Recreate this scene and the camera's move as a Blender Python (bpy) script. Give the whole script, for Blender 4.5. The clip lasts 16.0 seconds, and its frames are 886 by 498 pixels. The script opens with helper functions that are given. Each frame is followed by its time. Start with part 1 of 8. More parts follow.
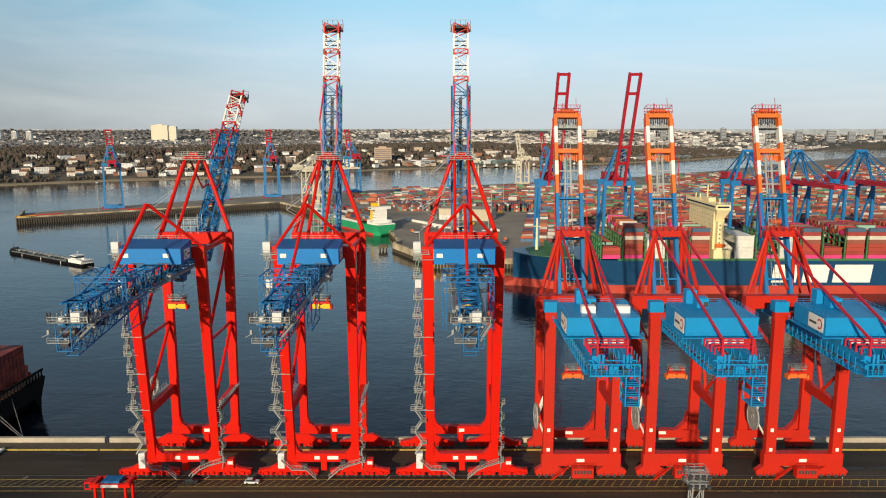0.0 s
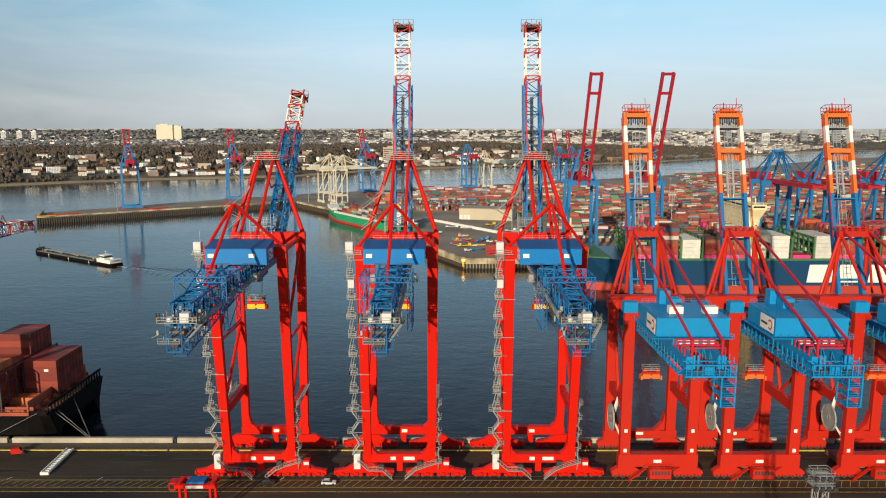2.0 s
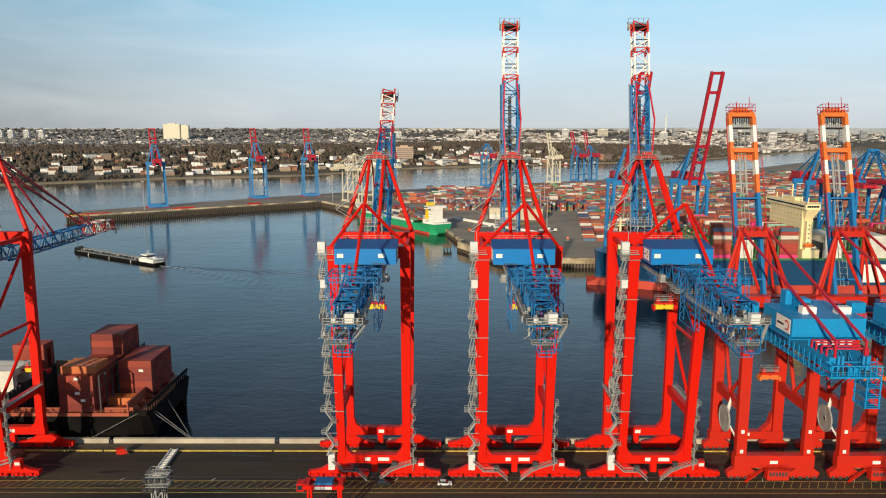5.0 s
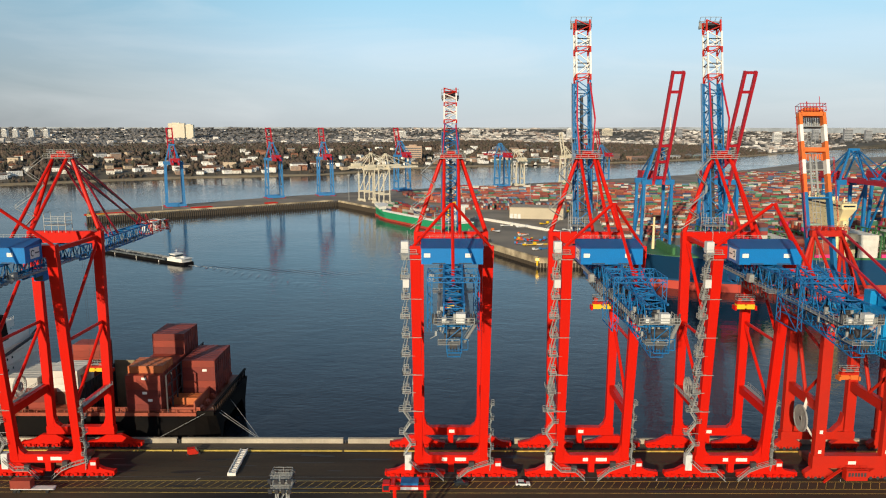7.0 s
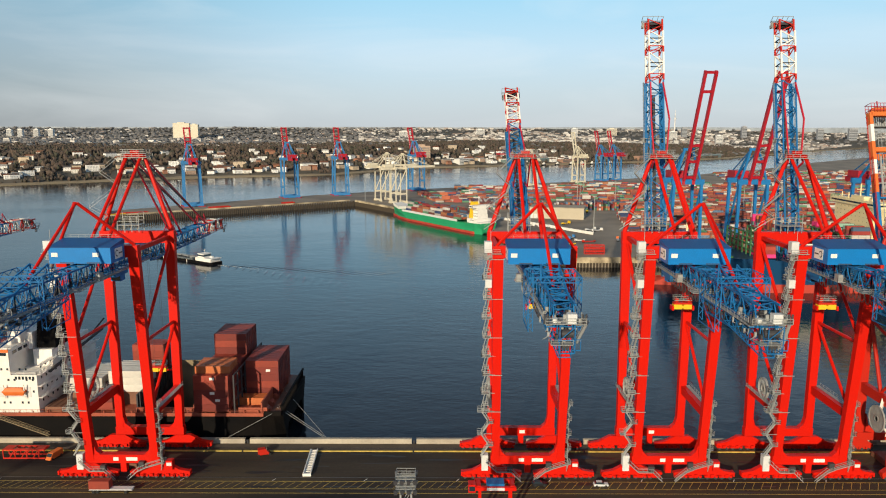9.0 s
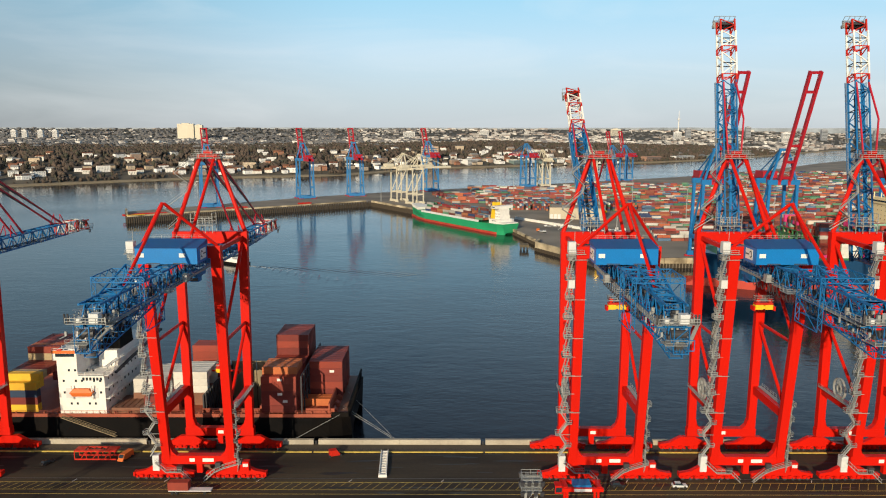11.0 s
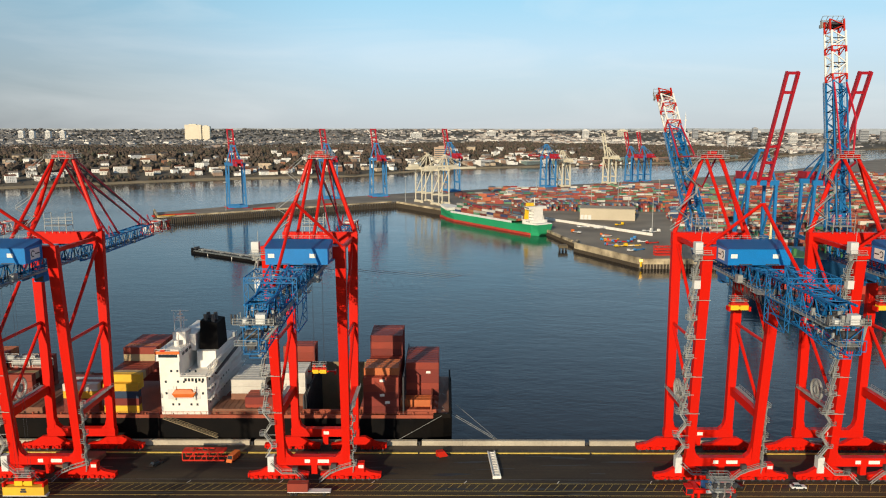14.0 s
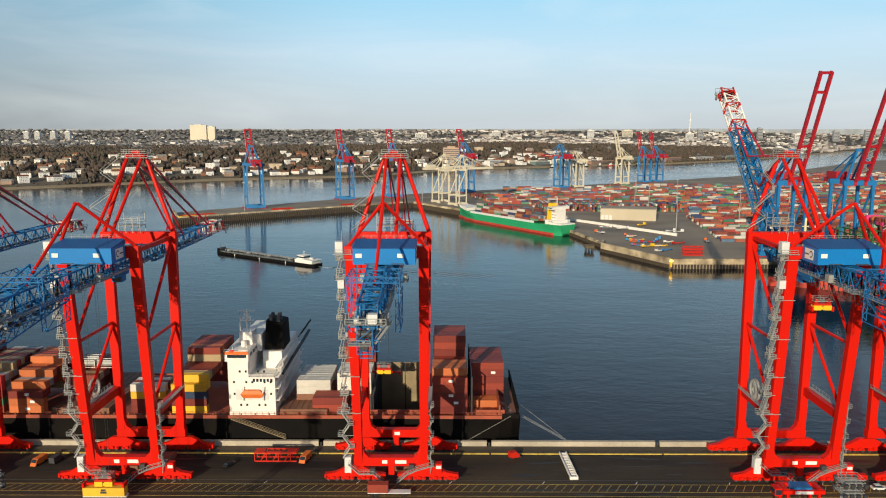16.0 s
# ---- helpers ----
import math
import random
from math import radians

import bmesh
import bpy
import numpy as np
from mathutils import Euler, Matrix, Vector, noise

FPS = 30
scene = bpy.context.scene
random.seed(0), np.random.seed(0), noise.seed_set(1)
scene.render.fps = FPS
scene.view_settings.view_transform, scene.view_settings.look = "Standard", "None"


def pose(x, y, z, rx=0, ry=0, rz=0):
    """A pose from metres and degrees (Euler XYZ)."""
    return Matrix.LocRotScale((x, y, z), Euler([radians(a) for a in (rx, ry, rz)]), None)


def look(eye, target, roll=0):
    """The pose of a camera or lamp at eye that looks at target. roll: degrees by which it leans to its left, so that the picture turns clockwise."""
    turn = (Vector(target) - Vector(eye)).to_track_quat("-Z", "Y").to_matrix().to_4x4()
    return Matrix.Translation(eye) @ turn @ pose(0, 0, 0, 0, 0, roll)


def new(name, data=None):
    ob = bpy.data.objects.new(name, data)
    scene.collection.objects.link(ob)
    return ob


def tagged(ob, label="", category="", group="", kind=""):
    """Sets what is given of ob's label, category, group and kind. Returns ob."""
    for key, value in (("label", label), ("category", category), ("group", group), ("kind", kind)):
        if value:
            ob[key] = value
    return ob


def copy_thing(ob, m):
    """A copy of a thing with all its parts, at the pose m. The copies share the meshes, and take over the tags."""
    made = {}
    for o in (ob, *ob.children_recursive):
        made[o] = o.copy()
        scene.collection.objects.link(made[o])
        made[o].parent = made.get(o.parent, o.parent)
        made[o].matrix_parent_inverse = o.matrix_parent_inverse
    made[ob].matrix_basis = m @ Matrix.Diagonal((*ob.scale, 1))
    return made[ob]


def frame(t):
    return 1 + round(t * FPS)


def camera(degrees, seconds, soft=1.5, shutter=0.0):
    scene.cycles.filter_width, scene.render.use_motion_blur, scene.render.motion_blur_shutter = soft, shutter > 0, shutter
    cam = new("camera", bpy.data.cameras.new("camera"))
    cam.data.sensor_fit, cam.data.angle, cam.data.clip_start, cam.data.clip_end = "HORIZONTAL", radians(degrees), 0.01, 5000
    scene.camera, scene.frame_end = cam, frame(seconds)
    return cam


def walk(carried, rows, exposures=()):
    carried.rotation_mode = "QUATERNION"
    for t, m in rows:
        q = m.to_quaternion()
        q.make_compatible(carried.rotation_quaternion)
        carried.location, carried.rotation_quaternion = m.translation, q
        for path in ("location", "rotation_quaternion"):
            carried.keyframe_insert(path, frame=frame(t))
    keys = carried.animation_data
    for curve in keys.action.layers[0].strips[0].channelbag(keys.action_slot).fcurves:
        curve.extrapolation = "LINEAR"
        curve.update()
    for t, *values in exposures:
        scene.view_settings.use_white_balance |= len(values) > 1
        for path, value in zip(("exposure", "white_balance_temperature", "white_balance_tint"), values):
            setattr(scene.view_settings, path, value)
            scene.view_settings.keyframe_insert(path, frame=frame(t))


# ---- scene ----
cam = camera(62.3, 16.0, soft=1.1)
METRES, EYE, TILT, LEAN, TURN = 188.0, 107.2, -9.28, 0.0, 0.0
ROWS = [
    (0.0, 0.0, 0.0, 0.0, 0.0, 0.0, -0.0),
    (0.5, -0.0315, 0.0006, 0.0003, 0.0, -0.0, -0.0),
    (1.0, -0.063, 0.0016, 0.0005, 0.0, -0.02, -0.01),
    (1.5, -0.0938, 0.0024, 0.0008, 0.04, -0.03, 0.01),
    (2.0, -0.1248, 0.0035, 0.0008, 0.06, -0.03, -0.02),
    (2.5, -0.156, 0.0043, 0.001, 0.07, -0.05, -0.01),
    (3.0, -0.1875, 0.0055, 0.0011, 0.08, -0.05, -0.02),
    (3.5, -0.2189, 0.0058, 0.0013, 0.08, -0.06, -0.03),
    (4.0, -0.2502, 0.0069, 0.0015, 0.09, -0.07, -0.02),
    (6.5, -0.4071, 0.0116, 0.0015, 0.13, -0.1, -0.08),
    (7.0, -0.4383, 0.0124, 0.0017, 0.14, -0.12, -0.07),
    (7.5, -0.4693, 0.0133, 0.0017, 0.16, -0.13, -0.08),
    (8.0, -0.5001, 0.0143, 0.0021, 0.17, -0.15, -0.06),
    (8.5, -0.5317, 0.0149, 0.0021, 0.17, -0.14, -0.08),
    (9.0, -0.5629, 0.0154, 0.002, 0.18, -0.14, -0.09),
    (11.5, -0.7194, 0.0183, 0.0013, 0.19, -0.07, -0.06),
    (12.0, -0.7504, 0.0187, 0.001, 0.2, -0.05, -0.06),
    (12.5, -0.7815, 0.0193, 0.0007, 0.22, -0.04, -0.06),
    (13.0, -0.8127, 0.02, 0.0004, 0.23, -0.03, -0.08),
    (13.5, -0.8438, 0.0204, 0.0004, 0.25, -0.02, -0.07),
    (14.0, -0.8751, 0.0209, 0.0006, 0.26, -0.02, -0.06),
    (14.5, -0.906, 0.0218, 0.0003, 0.28, -0.0, -0.05),
    (15.0, -0.9372, 0.0228, -0.0, 0.3, 0.0, -0.04),
    (15.5, -0.9683, 0.0242, -0.0003, 0.32, 0.01, -0.05),
    (16.0, -0.9996, 0.025, -0.0003, 0.33, 0.01, -0.05),
]
walk(cam, [(t, pose(0, 0, EYE, TILT, LEAN, TURN) @ pose(METRES * x, METRES * y, METRES * z, 90 + pitch, roll, yaw)) for t, x, y, z, yaw, pitch, roll in ROWS])

# ---- world, sun, exposure ----
SUN_FROM = Vector((-0.35, -1.0, 0.0)).normalized()
SUN_EL = radians(15.5)
world = bpy.data.worlds.new("sky")
scene.world = world
world.use_nodes = True
wn, wl = world.node_tree.nodes, world.node_tree.links
wn.clear()
w_out = wn.new("ShaderNodeOutputWorld")
w_bg = wn.new("ShaderNodeBackground")
w_sky = wn.new("ShaderNodeTexSky")
w_sky.sky_type = "NISHITA"
w_sky.sun_disc = False
w_sky.sun_elevation = SUN_EL
w_sky.sun_rotation = math.atan2(SUN_FROM.x, SUN_FROM.y)
w_sky.air_density, w_sky.dust_density, w_sky.ozone_density = 1.0, 0.4, 1.5
w_bg.inputs["Strength"].default_value = 0.10
# thin streaks of cirrus over the clear sky
w_tc = wn.new("ShaderNodeTexCoord")
w_map = wn.new("ShaderNodeMapping")
w_map.inputs["Scale"].default_value = (1.6, 1.6, 9.0)
w_map.inputs["Rotation"].default_value = (0.0, radians(8), 0.0)
w_no = wn.new("ShaderNodeTexNoise")
w_no.inputs["Scale"].default_value = 1.7
w_no.inputs["Detail"].default_value = 7.0
w_no.inputs["Roughness"].default_value = 0.55
w_no.inputs["Distortion"].default_value = 0.6
w_ra = wn.new("ShaderNodeValToRGB")
w_ra.color_ramp.elements[0].position, w_ra.color_ramp.elements[1].position = 0.45, 0.74
w_ra.color_ramp.elements[1].color = (0.26, 0.26, 0.26, 1)
w_mix = wn.new("ShaderNodeMixRGB")
w_mix.inputs[2].default_value = (9.2, 9.5, 9.6, 1)
wl.new(w_tc.outputs["Generated"], w_map.inputs["Vector"])
wl.new(w_map.outputs[0], w_no.inputs["Vector"])
wl.new(w_no.outputs[0], w_ra.inputs[0])
wl.new(w_ra.outputs[0], w_mix.inputs[0])
# pale haze low over the horizon
w_sep = wn.new("ShaderNodeSeparateXYZ")
w_inv = wn.new("ShaderNodeMapRange")
w_inv.inputs[1].default_value, w_inv.inputs[2].default_value, w_inv.inputs[3].default_value, w_inv.inputs[4].default_value = 0.0, 0.7, 0.92, 0.0
w_pow = wn.new("ShaderNodeMath")
w_pow.operation = "POWER"
w_pow.inputs[1].default_value = 1.0
w_haze = wn.new("ShaderNodeMixRGB")
w_col = wn.new("ShaderNodeValToRGB")
for _i, (_p, _c) in enumerate(((0.0, (0.54, 0.605, 0.655)), (0.045, (0.55, 0.670, 0.765)), (0.10, (0.55, 0.76, 0.93)), (0.17, (0.38, 0.76, 1.0)), (0.30, (0.43, 0.69, 0.90)), (0.45, (0.22, 0.33, 0.47)))):
    if _i > 1:
        w_col.color_ramp.elements.new(_p)
    w_col.color_ramp.elements[_i].position, w_col.color_ramp.elements[_i].color = _p, (*_c, 1)
w_gain = wn.new("ShaderNodeMixRGB")
w_gain.blend_type = "MULTIPLY"
w_gain.inputs[0].default_value = 1.0
w_gain.inputs[2].default_value = (10, 10, 10, 1)
wl.new(w_col.outputs[0], w_gain.inputs[1])
# the haze is greyer towards the west
w_side = wn.new("ShaderNodeMapRange")
w_side.interpolation_type = "SMOOTHSTEP"
w_side.inputs[1].default_value, w_side.inputs[2].default_value, w_side.inputs[3].default_value, w_side.inputs[4].default_value = -0.60, -0.06, 0.60, 1.05
w_west = wn.new("ShaderNodeMixRGB")
w_west.blend_type = "MULTIPLY"
w_west.inputs[0].default_value = 1.0
wl.new(w_gain.outputs[0], w_west.inputs[1])
wl.new(w_side.outputs[0], w_west.inputs[2])
wl.new(w_west.outputs[0], w_haze.inputs[2])
wl.new(w_tc.outputs["Generated"], w_sep.inputs[0])
wl.new(w_sep.outputs[2], w_inv.inputs[0])
wl.new(w_sep.outputs[2], w_col.inputs[0])
wl.new(w_sep.outputs[0], w_side.inputs[0])
wl.new(w_inv.outputs[0], w_pow.inputs[0])
wl.new(w_pow.outputs[0], w_haze.inputs[0])
wl.new(w_sky.outputs[0], w_haze.inputs[1])
wl.new(w_haze.outputs[0], w_mix.inputs[1])
wl.new(w_mix.outputs[0], w_bg.inputs["Color"])
wl.new(w_bg.outputs[0], w_out.inputs["Surface"])

sun = new("sun", bpy.data.lights.new("sun", "SUN"))
sun.data.energy, sun.data.angle, sun.data.color = 5.0, radians(0.6), (1.0, 0.84, 0.60)
sun.matrix_world = look((0, 0, 300), Vector((0, 0, 300)) - (SUN_FROM * math.cos(SUN_EL) + Vector((0, 0, math.sin(SUN_EL)))) * 10)
scene.view_settings.exposure = 0.0

# ---- materials ----
def paint(name, col, rough=0.45, metal=0.0, wear=0.25, scale=0.35, bump=0.02, col2=None, grain=6.0, spread=0.0):
    """Painted or raw surface: a base colour with large stains, a fine grain and slight relief. spread: hue and value change from object to object."""
    m = bpy.data.materials.new(name)
    m.use_nodes = True
    n, l = m.node_tree.nodes, m.node_tree.links
    b = n["Principled BSDF"]
    tc = n.new("ShaderNodeTexCoord")
    big, fine = n.new("ShaderNodeTexNoise"), n.new("ShaderNodeTexNoise")
    big.inputs["Scale"].default_value, fine.inputs["Scale"].default_value = scale, grain
    big.inputs["Detail"].default_value, fine.inputs["Detail"].default_value = 5, 4
    l.new(tc.outputs["Object"], big.inputs["Vector"])
    l.new(tc.outputs["Object"], fine.inputs["Vector"])
    ra = n.new("ShaderNodeValToRGB")
    ra.color_ramp.elements[0].position, ra.color_ramp.elements[1].position = 0.35, 0.72
    c2 = col2 or tuple(c * 0.55 + 0.012 for c in col)
    ra.color_ramp.elements[0].color, ra.color_ramp.elements[1].color = (*col, 1), (*[a + (c - a) * wear * 2 for a, c in zip(col, c2)], 1)
    l.new(big.outputs[0], ra.inputs[0])
    mx = n.new("ShaderNodeMixRGB")
    mx.blend_type = "OVERLAY"
    mx.inputs[0].default_value = 0.25
    l.new(ra.outputs[0], mx.inputs[1])
    l.new(fine.outputs[0], mx.inputs[2])
    last = mx.outputs[0]
    if spread:
        oi, hs = n.new("ShaderNodeObjectInfo"), n.new("ShaderNodeHueSaturation")
        mr = n.new("ShaderNodeMapRange")
        mr.inputs[3].default_value, mr.inputs[4].default_value = 1 - spread, 1 + spread
        l.new(oi.outputs["Random"], mr.inputs[0])
        l.new(mr.outputs[0], hs.inputs["Value"])
        l.new(last, hs.inputs["Color"])
        last = hs.outputs[0]
    l.new(last, b.inputs["Base Color"])
    b.inputs["Roughness"].default_value, b.inputs["Metallic"].default_value = rough, metal
    b.inputs["Specular IOR Level"].default_value = 0.3
    if bump:
        bp = n.new("ShaderNodeBump")
        bp.inputs["Strength"].default_value, bp.inputs["Distance"].default_value = 0.4, bump
        l.new(fine.outputs[0], bp.inputs["Height"])
        l.new(bp.outputs[0], b.inputs["Normal"])
    return m


def islands(name, cols, rough=0.6, wear=0.3, scale=0.2, bands=0.0):
    """One material for many pieces in a joined mesh: each takes one of the colours. bands: spacing of vertical corrugation in metres."""
    m = bpy.data.materials.new(name)
    m.use_nodes = True
    n, l = m.node_tree.nodes, m.node_tree.links
    b = n["Principled BSDF"]
    g, ra = n.new("ShaderNodeNewGeometry"), n.new("ShaderNodeValToRGB")
    ra.color_ramp.interpolation = "CONSTANT"
    els = ra.color_ramp.elements
    while len(els) < len(cols):
        els.new(0.5)
    for i, c in enumerate(cols):
        els[i].position, els[i].color = i / len(cols), (*c, 1)
    l.new(g.outputs["Random Per Island"], ra.inputs[0])
    tc, no = n.new("ShaderNodeTexCoord"), n.new("ShaderNodeTexNoise")
    no.inputs["Scale"].default_value, no.inputs["Detail"].default_value = scale, 6
    l.new(tc.outputs["Object"], no.inputs["Vector"])
    mx = n.new("ShaderNodeMixRGB")
    mx.blend_type = "OVERLAY"
    mx.inputs[0].default_value = wear
    l.new(ra.outputs[0], mx.inputs[1])
    l.new(no.outputs[0], mx.inputs[2])
    l.new(mx.outputs[0], b.inputs["Base Color"])
    b.inputs["Roughness"].default_value = rough
    b.inputs["Specular IOR Level"].default_value = 0.2
    if bands:
        wv = n.new("ShaderNodeTexWave")
        wv.inputs["Scale"].default_value = 1.0 / bands
        l.new(tc.outputs["Object"], wv.inputs["Vector"])
        bp = n.new("ShaderNodeBump")
        bp.inputs["Strength"].default_value, bp.inputs["Distance"].default_value = 0.5, 0.05
        l.new(wv.outputs[0], bp.inputs["Height"])
        l.new(bp.outputs[0], b.inputs["Normal"])
    return m


RED = paint("crane_red", (0.60, 0.010, 0.003), 0.42, wear=0.10, scale=0.12, bump=0.004)
RED.node_tree.nodes["Principled BSDF"].inputs["Specular IOR Level"].default_value = 0.14
RED_OLD = paint("crane_red_faded", (0.50, 0.017, 0.005), 0.5, wear=0.16, scale=0.15, bump=0.004)
RED_STAY = paint("stay_red", (0.50, 0.016, 0.035), 0.45, wear=0.2)
RED_DARK = paint("crimson_paint", (0.42, 0.012, 0.025), 0.5, wear=0.2)
BLUE = paint("crane_blue", (0.004, 0.175, 0.49), 0.42, wear=0.12, scale=0.2, bump=0.004)
BLUE_ROOF = paint("roof_blue", (0.004, 0.085, 0.27), 0.5, wear=0.15, scale=0.2, bump=0.004)
BLUE_LAT = paint("lattice_blue", (0.006, 0.145, 0.38), 0.5, wear=0.25)
BLUE_OLD = paint("old_crane_blue", (0.006, 0.245, 0.54), 0.45, wear=0.14, scale=0.3, bump=0.004)
BLUE_MID = paint("terminal_crane_blue", (0.008, 0.155, 0.40), 0.5, wear=0.18)
BLUE_FAR = paint("far_crane_blue", (0.04, 0.20, 0.45), 0.5, wear=0.15)
WHITE = paint("white_paint", (0.80, 0.77, 0.71), 0.45, wear=0.12)
ORANGE = paint("signal_orange", (0.68, 0.155, 0.03), 0.5, wear=0.15)
YELLOW = paint("signal_yellow", (0.80, 0.50, 0.02), 0.45, wear=0.15)
CREAM = paint("cream_paint", (0.80, 0.67, 0.38), 0.5, wear=0.15, scale=0.08)
CREAM_PALE = paint("pale_cream_paint", (0.66, 0.60, 0.46), 0.55, wear=0.2, scale=0.08)
GALV = paint("galvanised_steel", (0.34, 0.35, 0.34), 0.55, 0.2, wear=0.25, scale=0.8)
GREYBOX = paint("light_grey_enamel", (0.62, 0.63, 0.62), 0.5, wear=0.15)
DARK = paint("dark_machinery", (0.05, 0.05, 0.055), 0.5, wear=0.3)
RUBBER = paint("black_rubber", (0.02, 0.02, 0.02), 0.8, wear=0.2)
GLASS = bpy.data.materials.new("dark_glass")
GLASS.use_nodes = True
GLASS.node_tree.nodes["Principled BSDF"].inputs["Base Color"].default_value = (0.02, 0.03, 0.04, 1)
GLASS.node_tree.nodes["Principled BSDF"].inputs["Roughness"].default_value = 0.08
ASPHALT = paint("quay_asphalt", (0.074, 0.055, 0.033), 0.85, wear=0.8, scale=0.05, bump=0.03, col2=(0.024, 0.020, 0.015), grain=0.9)
# worn lanes along the quay
_an, _al = ASPHALT.node_tree.nodes, ASPHALT.node_tree.links
_am = _an.new("ShaderNodeMapping")
_am.inputs["Scale"].default_value = (0.22, 1.0, 1.0)
for _x in [q for q in _al if q.to_node.type == "TEX_NOISE" and abs(q.to_node.inputs["Scale"].default_value - 0.05) < 1e-4]:
    _al.new(_am.outputs[0], _x.to_node.inputs["Vector"])
    break
_al.new(next(q for q in _an if q.type == "TEX_COORD").outputs["Object"], _am.inputs["Vector"])
CONCRETE = paint("quay_concrete", (0.46, 0.41, 0.32), 0.8, wear=0.35, scale=0.12, bump=0.02, col2=(0.24, 0.21, 0.17), grain=1.5)
CONC_BROWN = paint("stained_quay_wall", (0.20, 0.145, 0.08), 0.85, wear=0.6, scale=0.09, bump=0.05, col2=(0.09, 0.075, 0.05), grain=1.0)
YARD = paint("terminal_asphalt", (0.29, 0.245, 0.19), 0.85, wear=0.45, scale=0.02, bump=0.0, col2=(0.13, 0.115, 0.095), grain=0.08)
LINE = paint("yellow_line_paint", (0.62, 0.45, 0.09), 0.7, wear=0.5, scale=0.5)
RAIL = paint("rail_steel", (0.18, 0.16, 0.14), 0.4, 0.7, wear=0.3)
HULL_BLACK = paint("hull_black", (0.0025, 0.0025, 0.003), 0.75, wear=0.35, scale=0.1, col2=(0.010, 0.007, 0.005))
HULL_BLACK.node_tree.nodes["Principled BSDF"].inputs["Specular IOR Level"].default_value = 0.12
HULL_BLUE = paint("hull_navy", (0.008, 0.052, 0.125), 0.35, wear=0.2, scale=0.03)
HULL_GREEN = paint("hull_green", (0.02, 0.30, 0.13), 0.4, wear=0.2, scale=0.05)
ANTIFOUL = paint("antifouling_red", (0.45, 0.05, 0.03), 0.6, wear=0.3, scale=0.05)
DECK_RED = paint("deck_oxide_red", (0.36, 0.085, 0.045), 0.6, wear=0.4, scale=0.15)
DECK_GREEN = paint("deck_green", (0.05, 0.17, 0.06), 0.6, wear=0.3, scale=0.15)
HATCH = paint("hatch_brown", (0.22, 0.10, 0.06), 0.6, wear=0.4, scale=0.2)
HOLD = paint("hold_tan", (0.28, 0.22, 0.13), 0.7, wear=0.4, scale=0.2)

BOX_COLS = [(0.17, 0.050, 0.040), (0.21, 0.060, 0.045), (0.13, 0.045, 0.038), (0.25, 0.085, 0.055), (0.16, 0.050, 0.042), (0.07, 0.11, 0.17),
            (0.34, 0.14, 0.07), (0.34, 0.32, 0.29), (0.05, 0.15, 0.09), (0.14, 0.047, 0.040), (0.04, 0.06, 0.13), (0.23, 0.035, 0.040),
            (0.28, 0.085, 0.055), (0.12, 0.115, 0.11), (0.17, 0.052, 0.040), (0.50, 0.47, 0.42)]
YARD_BOXES = islands("yard_container_paint", BOX_COLS[1:4] + [(0.46, 0.43, 0.39), (0.11, 0.23, 0.14), (0.42, 0.12, 0.06), (0.10, 0.17, 0.26), (0.52, 0.50, 0.46)] + BOX_COLS[5:13] + [(0.30, 0.06, 0.05), (0.24, 0.07, 0.055)], 0.6, 0.35, 0.08)
BOX = {}
for key, c in (("maroon", (0.19, 0.030, 0.022)), ("rust", (0.28, 0.045, 0.026)), ("orange", (0.50, 0.14, 0.045)), ("yellow", (0.72, 0.42, 0.03)),
               ("white", (0.62, 0.60, 0.54)), ("green", (0.03, 0.18, 0.10)), ("navy", (0.025, 0.05, 0.10)), ("grey", (0.28, 0.29, 0.30)),
               ("red", (0.48, 0.03, 0.03)), ("pink", (0.72, 0.04, 0.22)), ("tan", (0.36, 0.27, 0.15)), ("blue", (0.03, 0.12, 0.30)), ("teal", (0.10, 0.30, 0.26))):
    BOX[key] = paint("container_" + key, c, 0.55, wear=0.25, scale=0.25, bump=0.02, spread=0.12)

WATER = bpy.data.materials.new("harbour_water")
WATER.use_nodes = True
_n, _l = WATER.node_tree.nodes, WATER.node_tree.links
_b = _n["Principled BSDF"]
_b.inputs["Base Color"].default_value = (0.010, 0.013, 0.018, 1)
_b.inputs["Roughness"].default_value = 0.16
_b.inputs["IOR"].default_value = 1.33
_tc = _n.new("ShaderNodeTexCoord")
_mp = _n.new("ShaderNodeMapping")
_mp.inputs["Scale"].default_value = (0.55, 1.0, 1.0)
_mp.inputs["Rotation"].default_value = (0, 0, 0.35)
_l.new(_tc.outputs["Object"], _mp.inputs["Vector"])
_h = None
for _s, _a in ((0.035, 0.8), (0.17, 0.5), (0.55, 0.24)):
    _t = _n.new("ShaderNodeTexNoise")
    _t.inputs["Scale"].default_value, _t.inputs["Detail"].default_value, _t.inputs["Distortion"].default_value = _s, 3, 0.5
    _l.new(_mp.outputs[0], _t.inputs["Vector"])
    _m = _n.new("ShaderNodeMath")
    _m.operation = "MULTIPLY_ADD"
    _m.inputs[1].default_value = _a
    _l.new(_t.outputs[0], _m.inputs[0])
    if _h:
        _l.new(_h, _m.inputs[2])
    else:
        _m.inputs[2].default_value = 0
    _h = _m.outputs[0]
_pt = _n.new("ShaderNodeTexNoise")
_pt.inputs["Scale"].default_value, _pt.inputs["Detail"].default_value = 0.008, 4
_l.new(_mp.outputs[0], _pt.inputs["Vector"])
_pr = _n.new("ShaderNodeMapRange")
